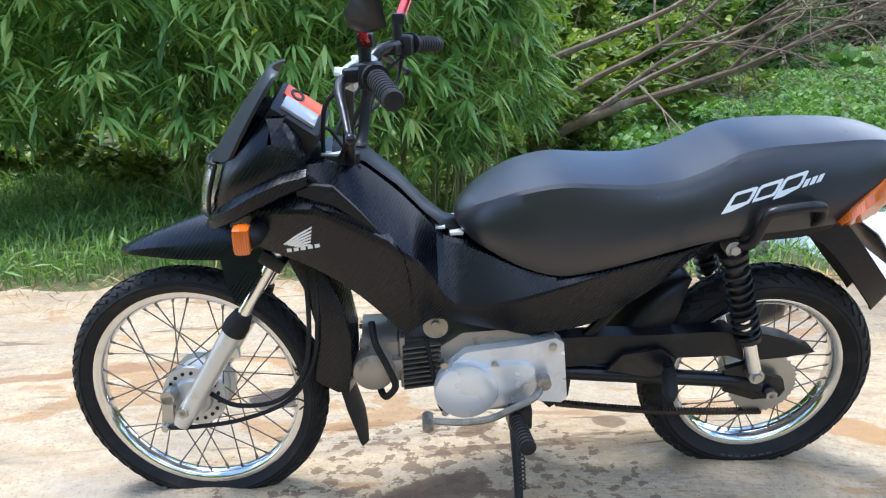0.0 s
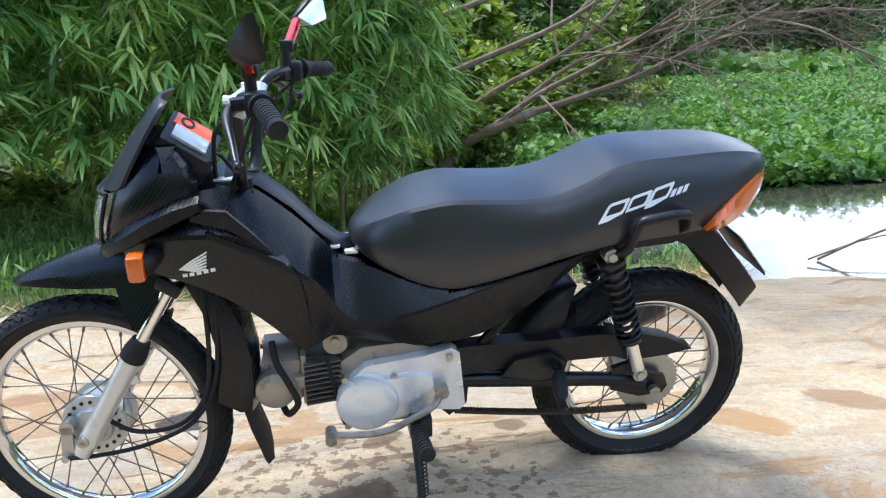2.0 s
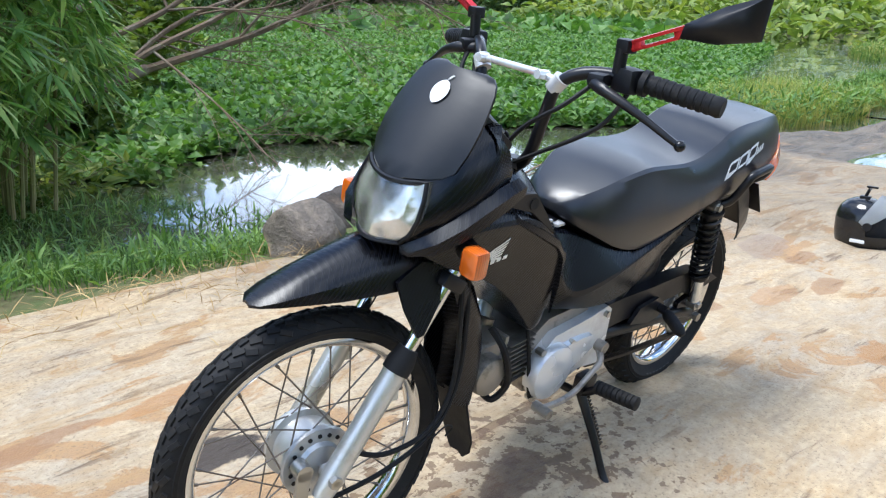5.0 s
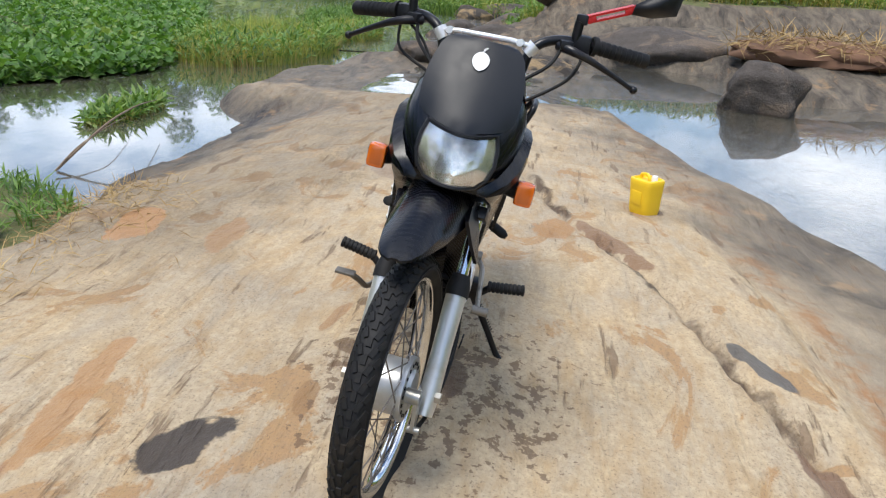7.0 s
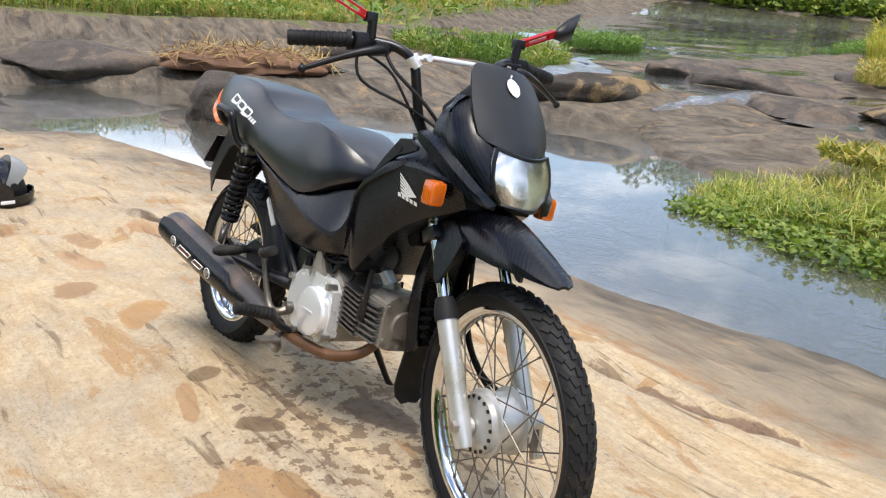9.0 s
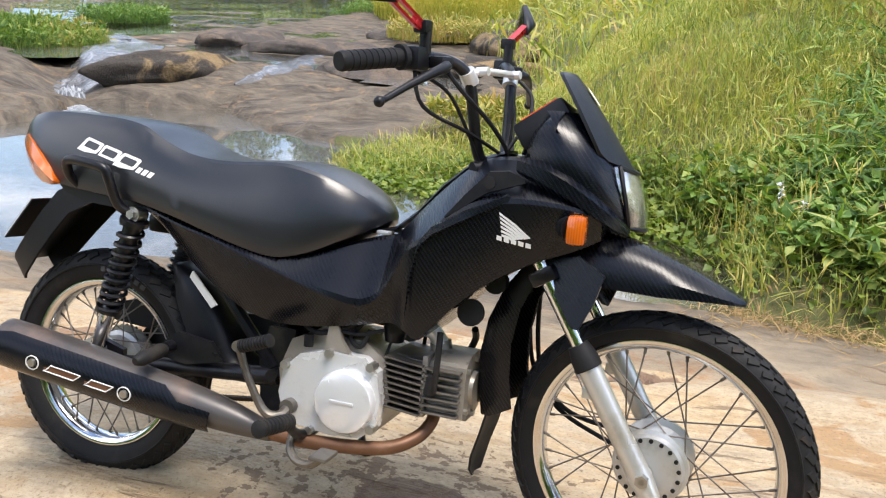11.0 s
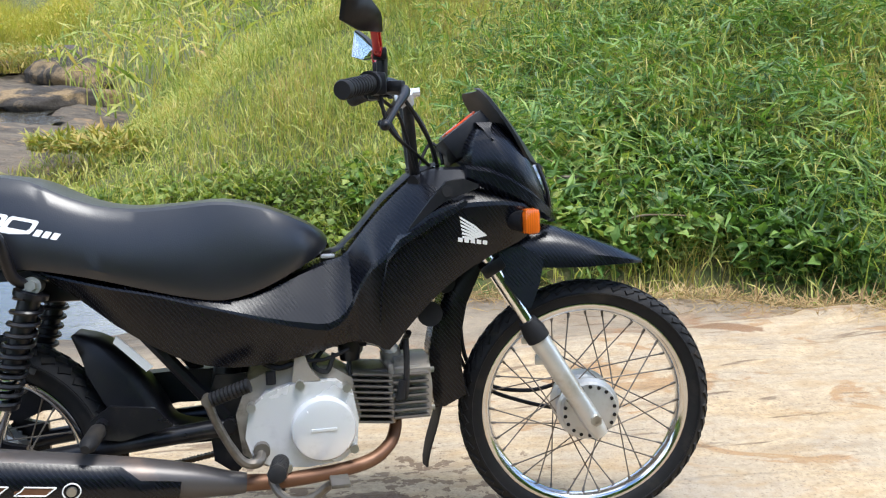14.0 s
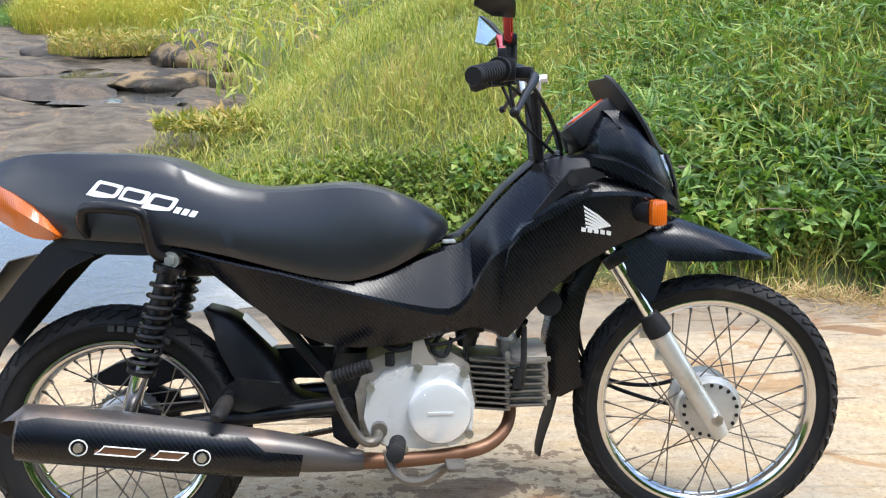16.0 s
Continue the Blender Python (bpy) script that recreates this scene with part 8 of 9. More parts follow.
# ---- bare tree leaning over the pond ----
tree_rng = random.Random(4)
bare = thing("bare_tree", "leaning tree with tangled leafless grey branches", "tree", pose(-0.62, -6.7, -0.3))
trunk_bm, limb_bm, twig_bm = bmesh.new(), bmesh.new(), bmesh.new()


def grow(bm_for, p, d, length, r, depth):
    pts, q, dd = [p.copy()], p.copy(), d.copy()
    n = 4
    for k in range(n):
        dd = (dd + Vector((tree_rng.gauss(0, 0.16), tree_rng.gauss(0, 0.16), tree_rng.gauss(0, 0.13)))).normalized()
        q = q + dd * length / n
        pts.append(q.copy())
    r *= 0.86
    add_tube(bm_for(depth), pts, [r, r * 0.85, r * 0.7, r * 0.55, r * 0.4], 7 if depth < 2 else 4, 3 if depth < 2 else 2)
    if depth < 4:
        for k in range((5, 6, 6, 4)[depth]):
            t = tree_rng.uniform(0.25, 1.0)
            i = min(int(t * n), n - 1)
            o = pts[i].lerp(pts[i + 1], t * n - i)
            nd = (dd + Vector((tree_rng.gauss(-0.1, 0.55), tree_rng.gauss(0.0, 0.55), tree_rng.gauss(0.0, 0.45)))).normalized()
            grow(bm_for, o, nd, length * tree_rng.uniform(0.4, 0.62), r * 0.45, depth + 1)


def which(depth):
    return limb_bm if depth < 2 else twig_bm


add_tube(trunk_bm, [(0.05, 0, -0.15), (0.0, 0.02, 0.2), (0.08, 0.0, 0.6), (0.2, -0.05, 1.2), (0.25, 0, 2.2)], [0.11, 0.085, 0.07, 0.06, 0.045], 10, 4)
add_tube(trunk_bm, [(0.02, 0.02, 0.1), (-0.15, 0.06, 0.33), (-0.5, 0.15, 0.5), (-0.9, 0.22, 0.65)], [0.075, 0.065, 0.058, 0.05], 10, 4)
for start, d, n, r in (((-0.85, 0.2, 0.63), (-0.92, 0.18, 0.34), 2.6, 0.050), ((-0.4, 0.12, 0.46), (-0.8, 0.1, 0.6), 2.6, 0.042), ((0.05, 0, 0.5), (-0.75, 0.1, 0.65), 2.8, 0.045), ((0.15, 0, 1.0), (-0.85, 0.25, 0.5), 3.0, 0.045), ((0.2, 0, 1.6), (-0.9, 0.2, 0.35), 3.0, 0.042), ((0.2, 0, 1.3), (0.5, 0.4, 0.6), 1.4, 0.03), ((-0.6, 0.15, 0.55), (-0.85, 0.1, 0.55), 2.2, 0.035)):
    grow(which, Vector(start), Vector(d).normalized(), n, r, 0)
part("trunk", trunk_bm, M_BARK, bare, "reddish-brown forked trunk")
tagged(part("limb", limb_bm, M_BARK, bare), kind="stuff")
tagged(part("twig", twig_bm, M_BARK, bare, "tangle of grey twigs", smooth=False), kind="stuff")

# ---- trees and bushes ----
def crown_points(n, radii, lumps, lump_r):
    """Leaves on the skin of many lumps, so that the outline is uneven and has gaps."""
    centres = rng.normal(0, 0.52, (lumps, 3)) * radii
    pick = rng.integers(0, lumps, n)
    v = rng.normal(0, 1, (n, 3))
    v /= np.linalg.norm(v, axis=1, keepdims=True)
    return centres[pick] + v * lump_r * rng.uniform(0.55, 1.0, (n, 1)) * rng.uniform(0.6, 1.2, (lumps, 1))[pick]


def leafy_tree(height, spread, label, leaves=9000, size=0.55, group="trees round the water"):
    t = thing("tree", label, "tree", group=group)
    bm = bmesh.new()
    add_tube(bm, [(0, 0, -0.6), (0.1, 0, height * 0.2), (0.0, 0.1, height * 0.45), (0.1, 0, height * 0.7)], [height * 0.03, height * 0.024, height * 0.018, height * 0.008], 8, 3)
    for k in range(5):
        a = k * 1.3
        add_tube(bm, [(0.05, 0.03, height * (0.25 + 0.06 * k)), (math.cos(a) * spread * 0.25, math.sin(a) * spread * 0.25, height * (0.4 + 0.06 * k)), (math.cos(a) * spread * 0.5, math.sin(a) * spread * 0.5, height * (0.46 + 0.06 * k))], [height * 0.012, height * 0.009, height * 0.004], 6, 2)
    part("trunk", bm, M_BARK, t)
    c = crown_points(leaves, np.array([spread, spread, height * 0.5]), 60, spread * 0.30) + [0, 0, height * 0.45]
    c = c[c[:, 2] > 0.3]
    leaf_cloud("crown", c, 0.1, size, 0.55, M_TREE_LEAF, parent=t)
    return t


kinds = [leafy_tree(11, 4.6, "tall dark green broad-crowned tree"), leafy_tree(9, 5.2, "wide dark green tree"), leafy_tree(13, 4.4, "tall dense dark tree")]
kinds[0].matrix_world, kinds[1].matrix_world, kinds[2].matrix_world = pose(-66, -54, -0.6), pose(-58, -57, -0.6, 0, 0, 40), pose(-49, -62, -0.6, 0, 0, 80)
spots = [(-60, -36), (-53, -40), (-22, -40), (-15, -37), (-9, -33), (-3, -29), (3, -26), (9, -23), (14, -18), (19, -13), (-34, -52), (-18, -46), (-66, -30), (-44, 68),
         (-30, 64), (-24, 66), (-18, 66), (-12, 64), (-6, 62), (0, 60), (6, 58), (12, 56), (-40, 60), (-27, 70), (-15, 72), (-3, 70), (-36, 66), (18, 44), (24, 36), (10, 46), (-26, -38), (-12, -30), (-6, -26), (0, -22), (6, -19), (-48, -34), (-42, -38),
         (-36, 76), (-28, 82), (-20, 84), (-12, 86), (-3, 88), (-33, 88), (6, 80), (-47, 76)]
for k, (x, y) in enumerate(spots):
    low_tree = 0.58 if y < -10 and x < 2 else 1.0
    copy_thing(kinds[k % 3], pose(x, y, float(land(np.array([x]), np.array([y]))[0][0]) - 0.1, 0, 0, 47 * k) @ Matrix.Scale(low_tree, 4))

for k in range(30):
    a = radians((88 + 5.2 * k) if k < 8 else (205 + 4.2 * (k - 8)))
    x, y = -2 + math.cos(a) * (104 + 9 * math.sin(k * 2.3)), math.sin(a) * (104 + 9 * math.sin(k * 2.3))
    copy_thing(kinds[k % 3], pose(x, y, float(land(np.array([x]), np.array([y]))[0][0]) - 0.2, 0, 0, 61 * k) @ Matrix.Scale(1.55, 4))


for k, (x, y) in enumerate(((-30, 76), (-22, 80), (-40, 72), (-14, 82), (-50, 66), (-35, 90), (-6, 78))):
    copy_thing(kinds[k % 3], pose(x, y, float(land(np.array([x]), np.array([y]))[0][0]) - 0.2, 0, 0, 53 * k + 20) @ Matrix.Scale(1.15, 4))


def bush(x, y, z, radii, leaves, size, material, label, aspect=0.5):
    t = thing("bush", label, "bush", pose(x, y, z), group="bushes by the water")
    bm = bmesh.new()
    for k in range(7):
        a = k * 0.9
        add_tube(bm, [(0, 0, -0.1), (math.cos(a) * radii[0] * 0.3, math.sin(a) * radii[1] * 0.3, radii[2] * 0.6), (math.cos(a) * radii[0] * 0.6, math.sin(a) * radii[1] * 0.6, radii[2] * 1.1)], [0.025, 0.015, 0.006], 5, 2)
    tagged(part("stem", bm, M_BARK, t), kind="stuff")
    c = crown_points(leaves, np.array(radii), 26, min(radii) * 0.38) + [0, 0, radii[2] * 0.8]
    c = c[c[:, 2] > 0.0]
    leaf_cloud("leaves", c, 0.2, size, aspect, material, parent=t)


bush(-0.7, -7.0, -0.35, (1.0, 0.7, 0.55), 3600, 0.13, M_VINE, "bright leafy shrub round a leaning trunk")
bush(0.6, -8.0, -0.3, (1.6, 0.9, 1.3), 5000, 0.17, M_VINE, "dense dark shrub behind the bamboo")
bush(-1.4, -10.5, -0.4, (2.2, 1.2, 1.7), 5000, 0.22, M_VINE, "tall dark shrub over the pond")
bush(-4.5, -15.5, -0.4, (2.4, 1.4, 1.2), 4500, 0.24, M_VINE, "tall green shrub over the pond")
bush(2.6, -8.0, -0.2, (1.6, 1.0, 1.4), 5000, 0.18, M_VINE, "dense green shrub behind the bamboo")
bush(5.2, -8.5, 0.0, (2.0, 1.2, 1.2), 4500, 0.2, M_VINE, "tangled green shrub on the meadow")
bush(4.5, -6.3, -0.1, (1.1, 0.7, 0.35), 3000, 0.12, M_VINE, "low weedy shrub on the meadow")
bush(3.0, -5.6, -0.1, (0.9, 0.6, 0.28), 2600, 0.10, M_VINE, "low weedy shrub on the meadow")
bush(7.5, -13, 0.2, (3, 1.6, 2.2), 5000, 0.32, M_TREE_LEAF, "dense dark shrub at the meadow's edge")
bush(3.5, -13, 0.2, (3, 1.6, 2.4), 5000, 0.32, M_TREE_LEAF, "dense dark shrub at the meadow's edge")
bush(0.2, -14, -0.2, (2.4, 1.4, 2.2), 4500, 0.3, M_TREE_LEAF, "dense dark shrub at the meadow's edge")
bush(3.6, 10.6, 1.9, (1.5, 1.2, 0.7), 3200, 0.2, M_VINE, "leafy bush on the bank")
bush(7.0, 9.5, 2.2, (1.6, 1.3, 0.8), 3200, 0.2, M_TREE_LEAF, "leafy bush on the bank")
bush(3.0, 13.5, 2.6, (1.8, 1.3, 0.8), 3200, 0.24, M_VINE, "leafy bush high on the bank")
# ---- stones ----
def stone(x, y, z, size, seed, material, label, turn=0.0, tilt=0.0, sink=0.2, group="stones by the water"):
    r = random.Random(seed)
    bm = bmesh.new()
    bmesh.ops.create_icosphere(bm, subdivisions=4, radius=0.5)
    off = Vector((r.uniform(-50, 50), r.uniform(-50, 50), r.uniform(-50, 50)))
    planes = [(Vector((r.gauss(0, 1), r.gauss(0, 1), r.gauss(0, 0.8))).normalized(), r.uniform(0.30, 0.42)) for _ in range(9)]
    for v in bm.verts:
        p = v.co.copy()
        for nrm, d in planes:
            over = p.dot(nrm) - d
            if over > 0:
                p -= nrm * over * 0.85
        p *= 1 + 0.16 * noise.noise(p * 2.6 + off) + 0.08 * noise.noise(p * 7 + off) + 0.03 * noise.noise(p * 17 + off)
        v.co = Vector((p.x * size[0], p.y * size[1], p.z * size[2]))
    ob = part("stone", bm, material, sharp=70)
    ob.matrix_world = pose(x, y, z + size[2] * (0.5 - sink), tilt, tilt * 0.5, turn)
    return tagged(ob, label, "stone", group)


def at_ground(x, y):
    return float(land(np.array([x]), np.array([y]))[0][0])


stone(-0.25, -2.12, -0.25, (0.46, 0.42, 0.37), 3, M_BOULDER, "rounded grey-brown stone at the edge of the grass", 20, 0, 0.05)
stone(-1.03, -2.68, -0.42, (0.70, 0.44, 0.40), 5, M_STONE_DARK, "dark wet stone at the pond's edge", 160, 0, 0.05)
stone(-6.62, 2.72, RIVER - 0.05, (1.05, 0.80, 0.74), 8, M_STONE_DARK, "tilted brown boulder standing in the pool", 80, 18)
stone(-6.0, 8.05, -0.30, (2.1, 0.95, 0.78), 11, M_BOULDER_WET, "long dark boulder with tan lichen beside a small fall", 50, 0, 0.12)
for k, (x, y, sx, sy, sz) in enumerate(((-9.3, 0.3, 2.2, 1.2, 0.5), (-8.9, -1.4, 1.3, 0.9, 0.4), (-10.4, 2.2, 2.4, 1.4, 0.7), (-10.8, 6.8, 3.2, 1.6, 0.6), (-3.6, 9.6, 2.2, 1.2, 0.45), (-5.4, 11.6, 2.6, 1.4, 0.5), (-2.2, 10.6, 2.6, 1.2, 0.5), (-7.5, 12.4, 2.8, 1.6, 0.6), (-4.6, 14.5, 3.2, 1.5, 0.7), (-11.5, 9.5, 2.6, 1.4, 0.7), (-10.9, -1.1, 1.4, 0.9, 0.55), (-12.4, -0.5, 1.8, 1.0, 0.6), (-13.8, -1.5, 1.2, 0.9, 0.6), (-17.0, -0.4, 2.6, 1.5, 0.9), (-15.6, -1.5, 1.3, 0.9, 0.6), (-19.6, -1.6, 1.6, 1.1, 0.8), (-20.8, -0.6, 1.8, 1.2, 1.0), (-12.9, 0.6, 1.6, 0.9, 0.6), (-11.6, -0.9, 1.1, 0.7, 0.45), (-8.2, 1.3, 1.7, 0.9, 0.4), (-3.2, 15.6, 3.6, 1.6, 1.0), (-2.4, 13.0, 2.6, 1.3, 0.75))):
    stone(x, y, max(at_ground(x, y), POND - 0.1) - 0.05, (sx, sy, sz), 20 + k, M_STONE_DARK if k % 3 else M_BOULDER_WET, "dark weathered boulder on the river shelf", 40 * k, 0, 0.42, "boulders on the river shelf")

for k, (x, y, sx, sy, sz) in enumerate(((-34, 43, 7, 4, 2.0), (-30, 45, 6, 3.5, 1.8), (-26, 46.5, 7, 3, 1.6), (-22, 48.5, 6, 3, 1.8), (-32, 48, 8, 4, 2.2), (-27, 50, 8, 4, 2.0), (-20, 50, 4, 2.5, 1.4), (-24, 44.6, 4, 2.2, 1.2))):
    stone(x, y, at_ground(x, y) - 0.1, (sx, sy, sz), 60 + k, M_BOULDER if k % 3 else M_STONE_DARK, "pale weathered slab of the far outcrop", 25 + 8 * k, 0, 0.45, "slabs of the far outcrop")

# ---- small fall between pool and shelf ----
def ribbon(name, label, line, widths, lift, material, across=15, wob=0.03, hug=False):
    """Water running along a line: hugging the rock, or falling free through the heights given."""
    bm = bmesh.new()
    pts = smooth_line([(x, y, at_ground(x, y) + lift if z is None else z) for x, y, z in line], 6)
    wide = np.interp(np.linspace(0, len(widths) - 1, len(pts)), range(len(widths)), widths)
    secs = []
    for k, p in enumerate(pts):
        d = pts[min(k + 1, len(pts) - 1)] - pts[max(k - 1, 0)]
        side = Vector((-d.y, d.x, 0)).normalized()
        row = [p + side * wide[k] * (j / (across - 1) - 0.5) for j in range(across)]
        if hug:
            ground_z = land(np.array([q.x for q in row]), np.array([q.y for q in row]))[0]
            for q, gz_here in zip(row, ground_z):
                q.z = float(gz_here) + lift
        for j, q in enumerate(row):
            q.z += wob * noise.noise(Vector((j * 0.7, k * 0.35, 3.1))) - 0.07 * abs(2 * j / (across - 1) - 1) ** 3
        secs.append(row)
    add_loft(bm, secs, closed=False)
    tagged(part(name, bm, material, sharp=80), label, "waterfall", kind="structure")


ribbon("waterfall", "thin clear water sliding over dark rock towards the fall", [(-9.6, 11.6, None), (-8.4, 10.2, None), (-7.6, 8.9, None), (-7.1, 7.8, None), (-6.82, 7.32, None)], [0.1, 1.5, 1.1, 0.8, 0.45], 0.045, M_STREAM, 15, 0.015, True)
ribbon("waterfall", "white streak of water running over the rock shelf", [(-6.4, 13.6, None), (-5.55, 12.1, None), (-4.95, 10.2, None), (-4.66, 8.9, None), (-4.72, 7.9, None)], [0.03, 0.8, 0.6, 0.7, 0.03], 0.02, M_STREAM, 15, 0.015, True)
ribbon("waterfall", "white water spilling over a rock step", [(-6.86, 7.36, None), (-6.72, 7.2, None), (-6.60, 7.08, -0.15), (-6.54, 7.0, -0.30), (-6.46, 6.92, -0.352)], [0.42, 0.36, 0.32, 0.34, 0.5], 0.0, M_FOAM, 21, 0.05)
ribbon("foam", "pale foam drifting below the fall", [(-6.5, 6.95, -0.350), (-6.2, 6.6, -0.349), (-5.7, 6.35, -0.350), (-5.0, 6.2, -0.353)], [0.55, 0.9, 0.7, 0.2], 0.0, M_FOAM, 11, 0.004)

# ---- heaps of dry plant debris ----
def heap(x, y, z, rx, ry, h, n, label, turn=0.0):
    t = thing("debris_heap", label, "debris", pose(x, y, z, 0, 0, turn))
    bm = bmesh.new()
    bmesh.ops.create_icosphere(bm, subdivisions=4, radius=1)
    for v in bm.verts:
        k = 1 + 0.25 * noise.noise(v.co * 2.2)
        v.co = Vector((v.co.x * rx * k, v.co.y * ry * k, max(-0.1, v.co.z * h * k)))
    part("mound", bm, M_HEARTH, t)
    a, r = rng.uniform(0, 2 * math.pi, n), np.sqrt(rng.uniform(0, 1, n))
    c = np.column_stack([np.cos(a) * r * rx * 1.1, np.sin(a) * r * ry * 1.1, h * np.sqrt(np.clip(1 - r * r, 0, 1)) + 0.01])
    tagged(leaf_cloud("straw", c, 0.1, 0.30, 0.05, M_STRAW, parent=t), "dry yellow-brown stalks", kind="stuff")


heap(-8.9, 4.0, 0.05, 1.15, 0.55, 0.22, 900, "heap of dry straw washed up on rock", 65)
heap(5.2, 9.2, 1.75, 1.2, 0.7, 0.45, 900, "heap of brown cut stalks on the bank", 10)

# ---- crash helmet ----
def helmet(x, y, z, turn):
    h = thing("helmet", "black motorcycle helmet with raised clear visor resting on rock", "helmet", pose(x, y, z, 0, 0, turn))
    bm = bmesh.new()
    shape = [(0.0, 0.118, 0.088, 0.000), (0.012, 0.136, 0.102, 0.004), (0.04, 0.150, 0.114, 0.010), (0.075, 0.156, 0.121, 0.012), (0.11, 0.154, 0.123, 0.008), (0.145, 0.149, 0.121, 0.002), (0.18, 0.137, 0.114, -0.004), (0.21, 0.117, 0.099, -0.010), (0.234, 0.088, 0.076, -0.014), (0.250, 0.052, 0.046, -0.016), (0.256, 0.012, 0.010, -0.016)]
    zs = np.linspace(0, 0.256, 34) ** 1.0
    col = [np.interp(zs, [q[0] for q in shape], [q[k] for q in shape]) for k in (1, 2, 3)]
    rings = [[(cx + rx * math.cos(a), ry * math.sin(a), z) for a in np.linspace(0, 2 * math.pi, 56, endpoint=False)] for z, rx, ry, cx in zip(zs, *col)]
    add_loft(bm, rings)
    cut = []
    for f in bm.faces:
        q = f.calc_center_median()
        if q.x > 0.028 and 0.080 + 0.42 * max(0, q.x - 0.115) < q.z < 0.196 - 0.10 * max(0, q.x - 0.03) and len(f.verts) == 4:
            cut.append(f)
    bmesh.ops.delete(bm, geom=cut, context="FACES")
    bmesh.ops.solidify(bm, geom=bm.faces[:], thickness=0.007)
    part("shell", bm, M_HELMET, h, "glossy black full-face shell")
    # black body fills the opening, in place of padding and inner shade
    bm = bmesh.new()
    add_loft(bm, [[(cx - 0.012 + rx * 0.84 * math.cos(a), ry * 0.86 * math.sin(a), z) for a in np.linspace(0, 2 * math.pi, 28, endpoint=False)] for z, rx, ry, cx in list(zip(zs, *col))[2:31:2]])
    part("liner", bm, M_RUBBER, h, "black filling for the padding and the shaded inside")
    bm = bmesh.new()
    grid = []
    for a in np.linspace(-1.5, 1.5, 25):
        line = []
        for e in np.linspace(-0.30, 0.42, 9):
            fade = 0.35 + 0.65 * math.cos(a)
            px, py, pz = 0.163 * math.cos(e) * math.cos(a), 0.130 * math.sin(a), 0.15 * math.sin(e * fade)
            t = radians(48)
            line.append((px * math.cos(t) - pz * math.sin(t), py, 0.125 + px * math.sin(t) + pz * math.cos(t)))
        grid.append(line)
    add_loft(bm, grid, closed=False)
    bmesh.ops.solidify(bm, geom=bm.faces[:], thickness=0.0022)
    part("visor", bm, M_VISOR, h, "clear scratched visor, raised")
    bm = bmesh.new()
    add_box(bm, (-0.005, -0.1195, 0.047), (0.070, 0.006, 0.018), None, 0.002)
    add_box(bm, (-0.005, 0.1195, 0.047), (0.070, 0.006, 0.018), None, 0.002)
    for b in islands(bm):
        part("label", b, M_WHITE, h, "white label as a plain bar")
    bm = bmesh.new()
    add_box(bm, (-0.02, 0, 0.256), (0.05, 0.04, 0.016), None, 0.005)
    add_tube(bm, [(-0.02, 0, 0.26), (-0.012, 0, 0.285), (-0.005, 0, 0.305)], 0.008, 8, 3)
    add_box(bm, (0.005, 0, 0.312), (0.055, 0.016, 0.010), None, 0.003)
    add_cyl(bm, (-0.005, -0.025, 0.300), (-0.005, 0.025, 0.300), 0.005, seg=8)
    part("camera_mount", bm, M_BLACK, h, "small black bracket on top")
    bm = bmesh.new()
    for s in (-1, 1):
        add_cyl(bm, (0.03, s * 0.115, 0.130), (0.03, s * 0.132, 0.130), 0.024, 0.020, 16)
    for b in islands(bm):
        part("visor_hinge", b, M_BLACK, h)


M_VISOR = plain("scratched_clear_visor", (0.55, 0.56, 0.56), 0.22, 0, 40, 0.2, 0.05)
M_VISOR.node_tree.nodes["Principled BSDF"].inputs["Transmission Weight"].default_value = 0.55
helmet(-2.48, -0.24, at_ground(-2.48, -0.24) - 0.012, 98)

# ---- yellow container ----
jug = thing("plastic_container", "yellow plastic jerrycan with a white cap, standing on rock", "container", pose(-1.64, 0.93, at_ground(-1.64, 0.93) - 0.004, 0, 0, 38))


def rounded_square(rx, ry, z, n=36, power=0.5):
    return [(math.copysign(abs(math.cos(a)) ** power, math.cos(a)) * rx, math.copysign(abs(math.sin(a)) ** power, math.sin(a)) * ry, z) for a in np.linspace(0, 2 * math.pi, n, endpoint=False)]


bm = bmesh.new()
add_loft(bm, [rounded_square(rx, ry, z) for rx, ry, z in ((0.052, 0.046, 0.0), (0.066, 0.060, 0.006), (0.071, 0.065, 0.03), (0.073, 0.067, 0.09), (0.078, 0.071, 0.165), (0.080, 0.073, 0.188), (0.076, 0.069, 0.197), (0.066, 0.059, 0.199), (0.062, 0.055, 0.188), (0.02, 0.02, 0.186))])
body_jug = part("body", bm, M_YELLOW, jug, "bright yellow moulded plastic body")
bm = bmesh.new()
add_box(bm, (0.0, -0.0695, 0.10), (0.075, 0.004, 0.07), None, 0.0015)
part("moulded_panel", bm, M_YELLOW, body_jug)
bm = bmesh.new()
add_tube(bm, [(-0.052, 0, 0.186), (-0.045, 0, 0.212), (0.0, 0, 0.216), (0.012, 0, 0.188)], 0.009, 8, 4)
part("handle", bm, M_YELLOW, jug)
bm = bmesh.new()
add_lathe(bm, [(0.017, 0.186), (0.017, 0.214), (0.014, 0.219), (0.001, 0.219)], (0.038, 0.012, 0), "Z", 18)
part("cap", bm, M_WHITE, jug, "small white cap")

# ---- sticks and flowers on the bank, dead twigs by the pond ----
def stick(points, r, label):
    bm = bmesh.new()
    add_tube(bm, points, [r, r * 0.9, r * 0.6, r * 0.3][: len(points)] if len(points) == 4 else r, 6, 4)
    tagged(part("stick", bm, M_BARK), label, "stick", "fallen sticks")


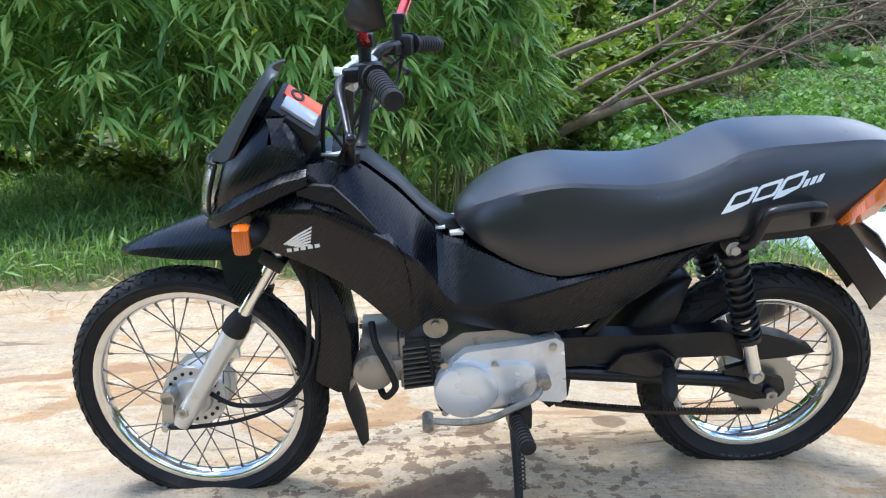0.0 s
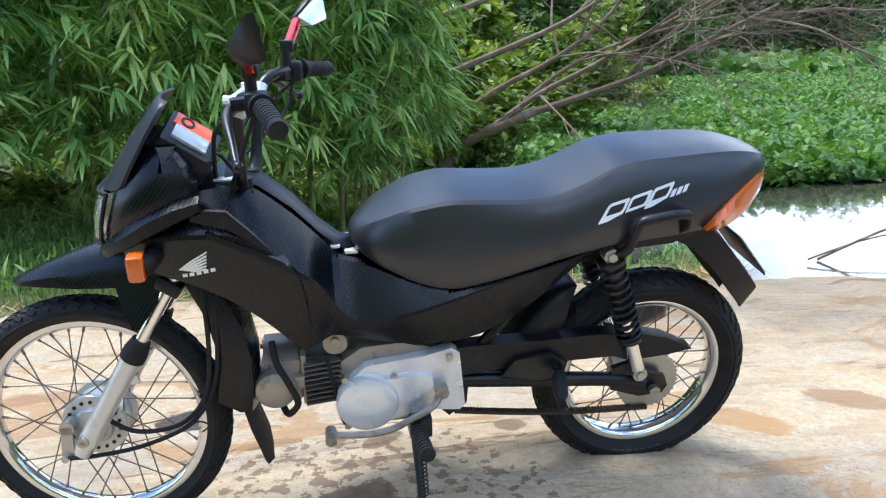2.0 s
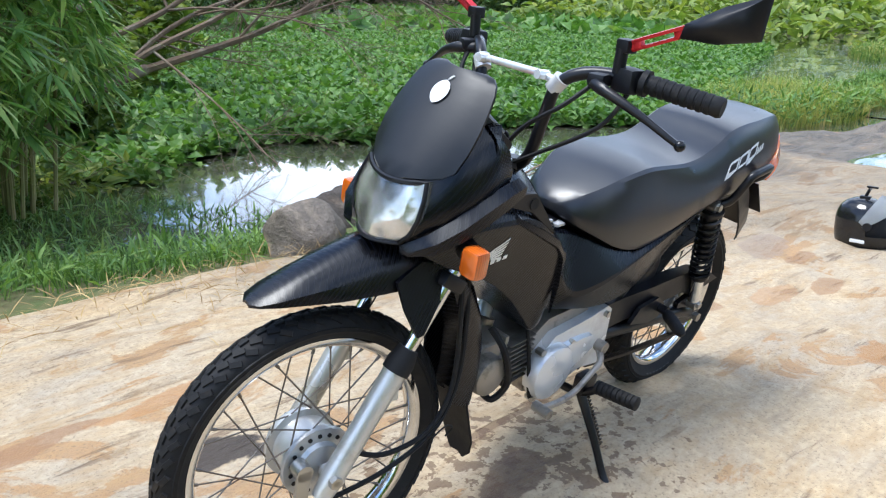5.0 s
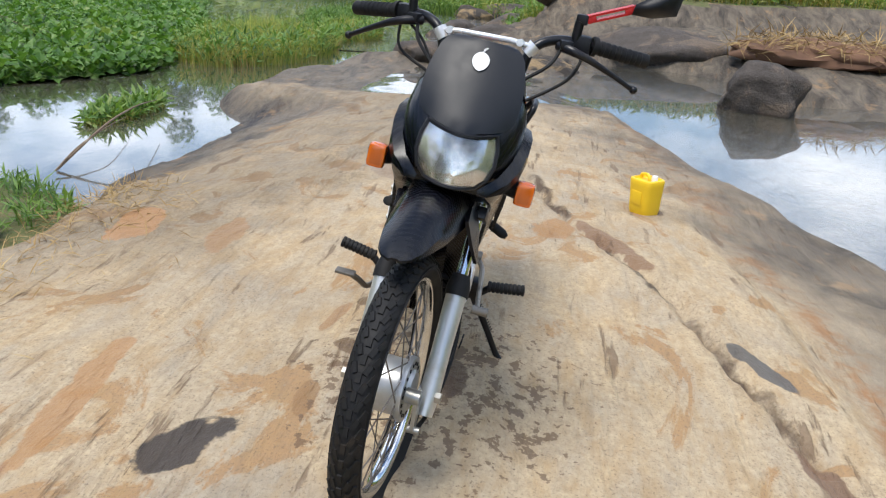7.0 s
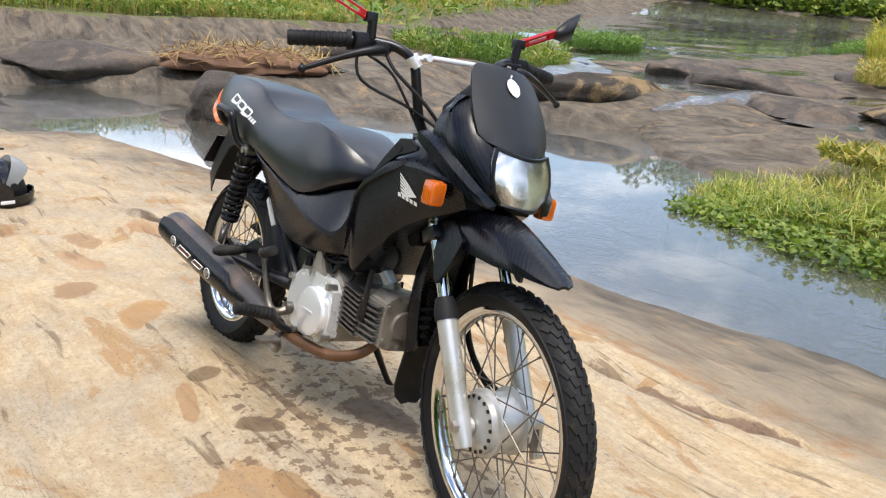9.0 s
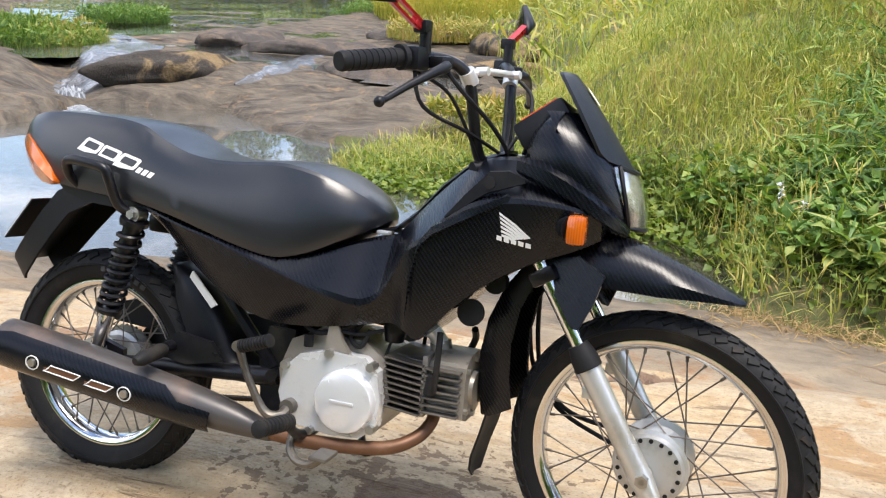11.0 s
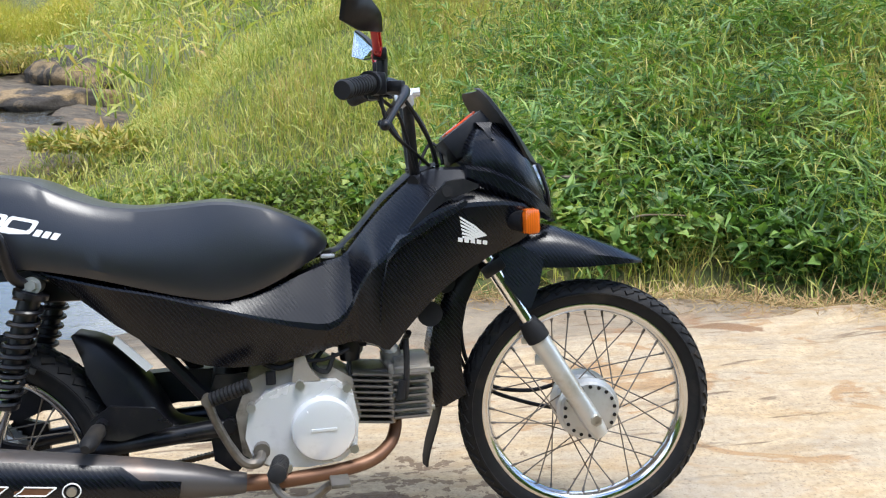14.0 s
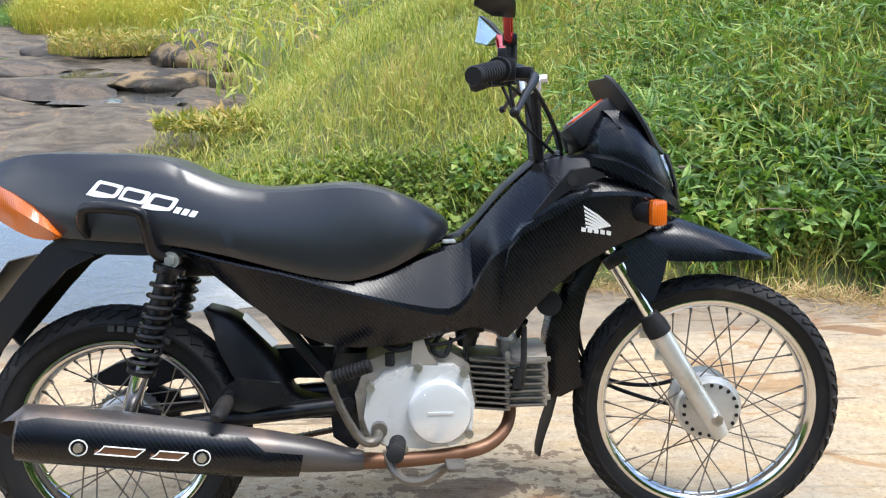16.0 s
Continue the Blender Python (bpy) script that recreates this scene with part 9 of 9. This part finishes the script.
stick([(2.02, 3.05, 0.16), (2.25, 3.08, 0.22), (2.5, 3.1, 0.20), (2.8, 3.05, 0.10)], 0.014, "dead brown stick lying in grass")
stick([(2.5, 2.7, 0.0), (2.6, 2.6, 0.08), (2.75, 2.5, 0.10), (3.2, 2.45, 0.08)], 0.007, "thin dead stick lying in grass")
stick([(-2.5, -3.0, -0.44), (-3.0, -2.9, -0.22), (-3.5, -2.9, -0.16), (-4.3, -3.1, -0.25)], 0.010, "dead arching twig over the pond")
stick([(-2.4, -2.95, -0.42), (-2.8, -3.0, -0.34), (-3.3, -3.05, -0.30), (-3.9, -3.2, -0.34)], 0.007, "dead arching twig over the pond")
for x, y, z in ((1.62, 3.25, 0.12), (1.74, 3.2, 0.05), (2.02, 2.85, -0.02)):
    f = thing("flower", "small white flower spike among leaves", "flower", pose(x, y, z), group="flowers on the bank")
    bm = bmesh.new()
    add_tube(bm, [(0, 0, -0.16), (0, 0, 0.0), (0.003, 0, 0.08)], 0.0025, 5, 3)
    part("stem", bm, M_CULM, f)
    a = rng.uniform(0, 6.28, 40)
    leaf_cloud("petals", np.column_stack([np.cos(a) * 0.006, np.sin(a) * 0.006, rng.uniform(0.0, 0.085, 40)]), 0.4, 0.022, 0.5, M_WHITE, parent=f)

# ---- bridge upstream ----
bridge = thing("bridge", "low concrete road bridge on stained stone piers", "bridge", pose(0, 0, 0))
B0, B_TURN = Vector((-2.2, 46.6, 0)), Vector((-0.929, 0.370, 0))
BM = Matrix.Translation(B0) @ Matrix(((B_TURN.x, -B_TURN.y, 0, 0), (B_TURN.y, B_TURN.x, 0, 0), (0, 0, 1, 0), (0, 0, 0, 1)))
# local x runs along the bridge away from the bank, local y towards the downstream face
bm = bmesh.new()
add_box(bm, (16, -2.4, 6.62), (90, 4.8, 0.5), BM, 0.03)
part("deck", bm, M_CONCRETE, bridge, "weathered concrete deck")
for y in (0.14, -4.94):
    bm = bmesh.new()
    add_box(bm, (16, y, 7.05), (90, 0.28, 1.25), BM, 0.03)
    part("parapet", bm, M_CONCRETE, bridge, "concrete parapet with dark stains")
for k, x in enumerate((-4.0, 7.6, 15.6, 18.6, 21.6, 24.6, 27.6, 30.6, 33.6)):
    bm = bmesh.new()
    add_box(bm, (x, -2.4, 3.2), (1.5 if k < 3 else 0.9, 4.6, 6.4), BM, 0.05)
    add_box(bm, (x, -2.35, 6.22), (1.9 if k < 3 else 1.2, 4.9, 0.35), BM, 0.04)
    pier = part("pier", bm, M_PIER, bridge, "dark stained stone pier")
    # courses of squared stone on the front of the nearest piers
    if 0 < k < 3:
        for row in range(11):
            for col in range(3):
                bm = bmesh.new()
                wide = 0.46
                add_box(bm, (x + (col - 1) * 0.49 + (0.12 if row % 2 else -0.08), -0.06, 1.0 + row * 0.47), (wide, 0.12, 0.43), BM, 0.03)
                part("stone_block", bm, M_PIER, pier, smooth=False)
# stands for the bays' lit side walls; their light is in its colour
bm = bmesh.new()
add_box(bm, (13.0, -6.2, 3.2), (12.6, 0.4, 6.2), BM, 0.03)
add_box(bm, (30.0, -6.2, 3.2), (30, 0.4, 6.2), BM, 0.03)
part("rear_wall", bm, M_LIT_MASONRY, bridge, "stained wall behind the piers, its tan lightened as if lit")

# ---- small house among the trees ----
house = thing("house", "small white house with a pale tiled roof among trees", "house", pose(-42.5, 62, at_ground(-42.5, 62) - 0.1, 0, 0, 30))
bm = bmesh.new()
add_box(bm, (0, 0, 3.6), (6, 4, 7.2), None, 0.03)
part("wall", bm, M_WHITE, house)
bm = bmesh.new()
add_loft(bm, [[(-3.5, -2.5, 7.2), (-3.5, 2.5, 7.2), (-3.5, 0, 8.4)], [(3.5, -2.5, 7.2), (3.5, 2.5, 7.2), (3.5, 0, 8.4)]])
part("roof", bm, M_CONCRETE, house)
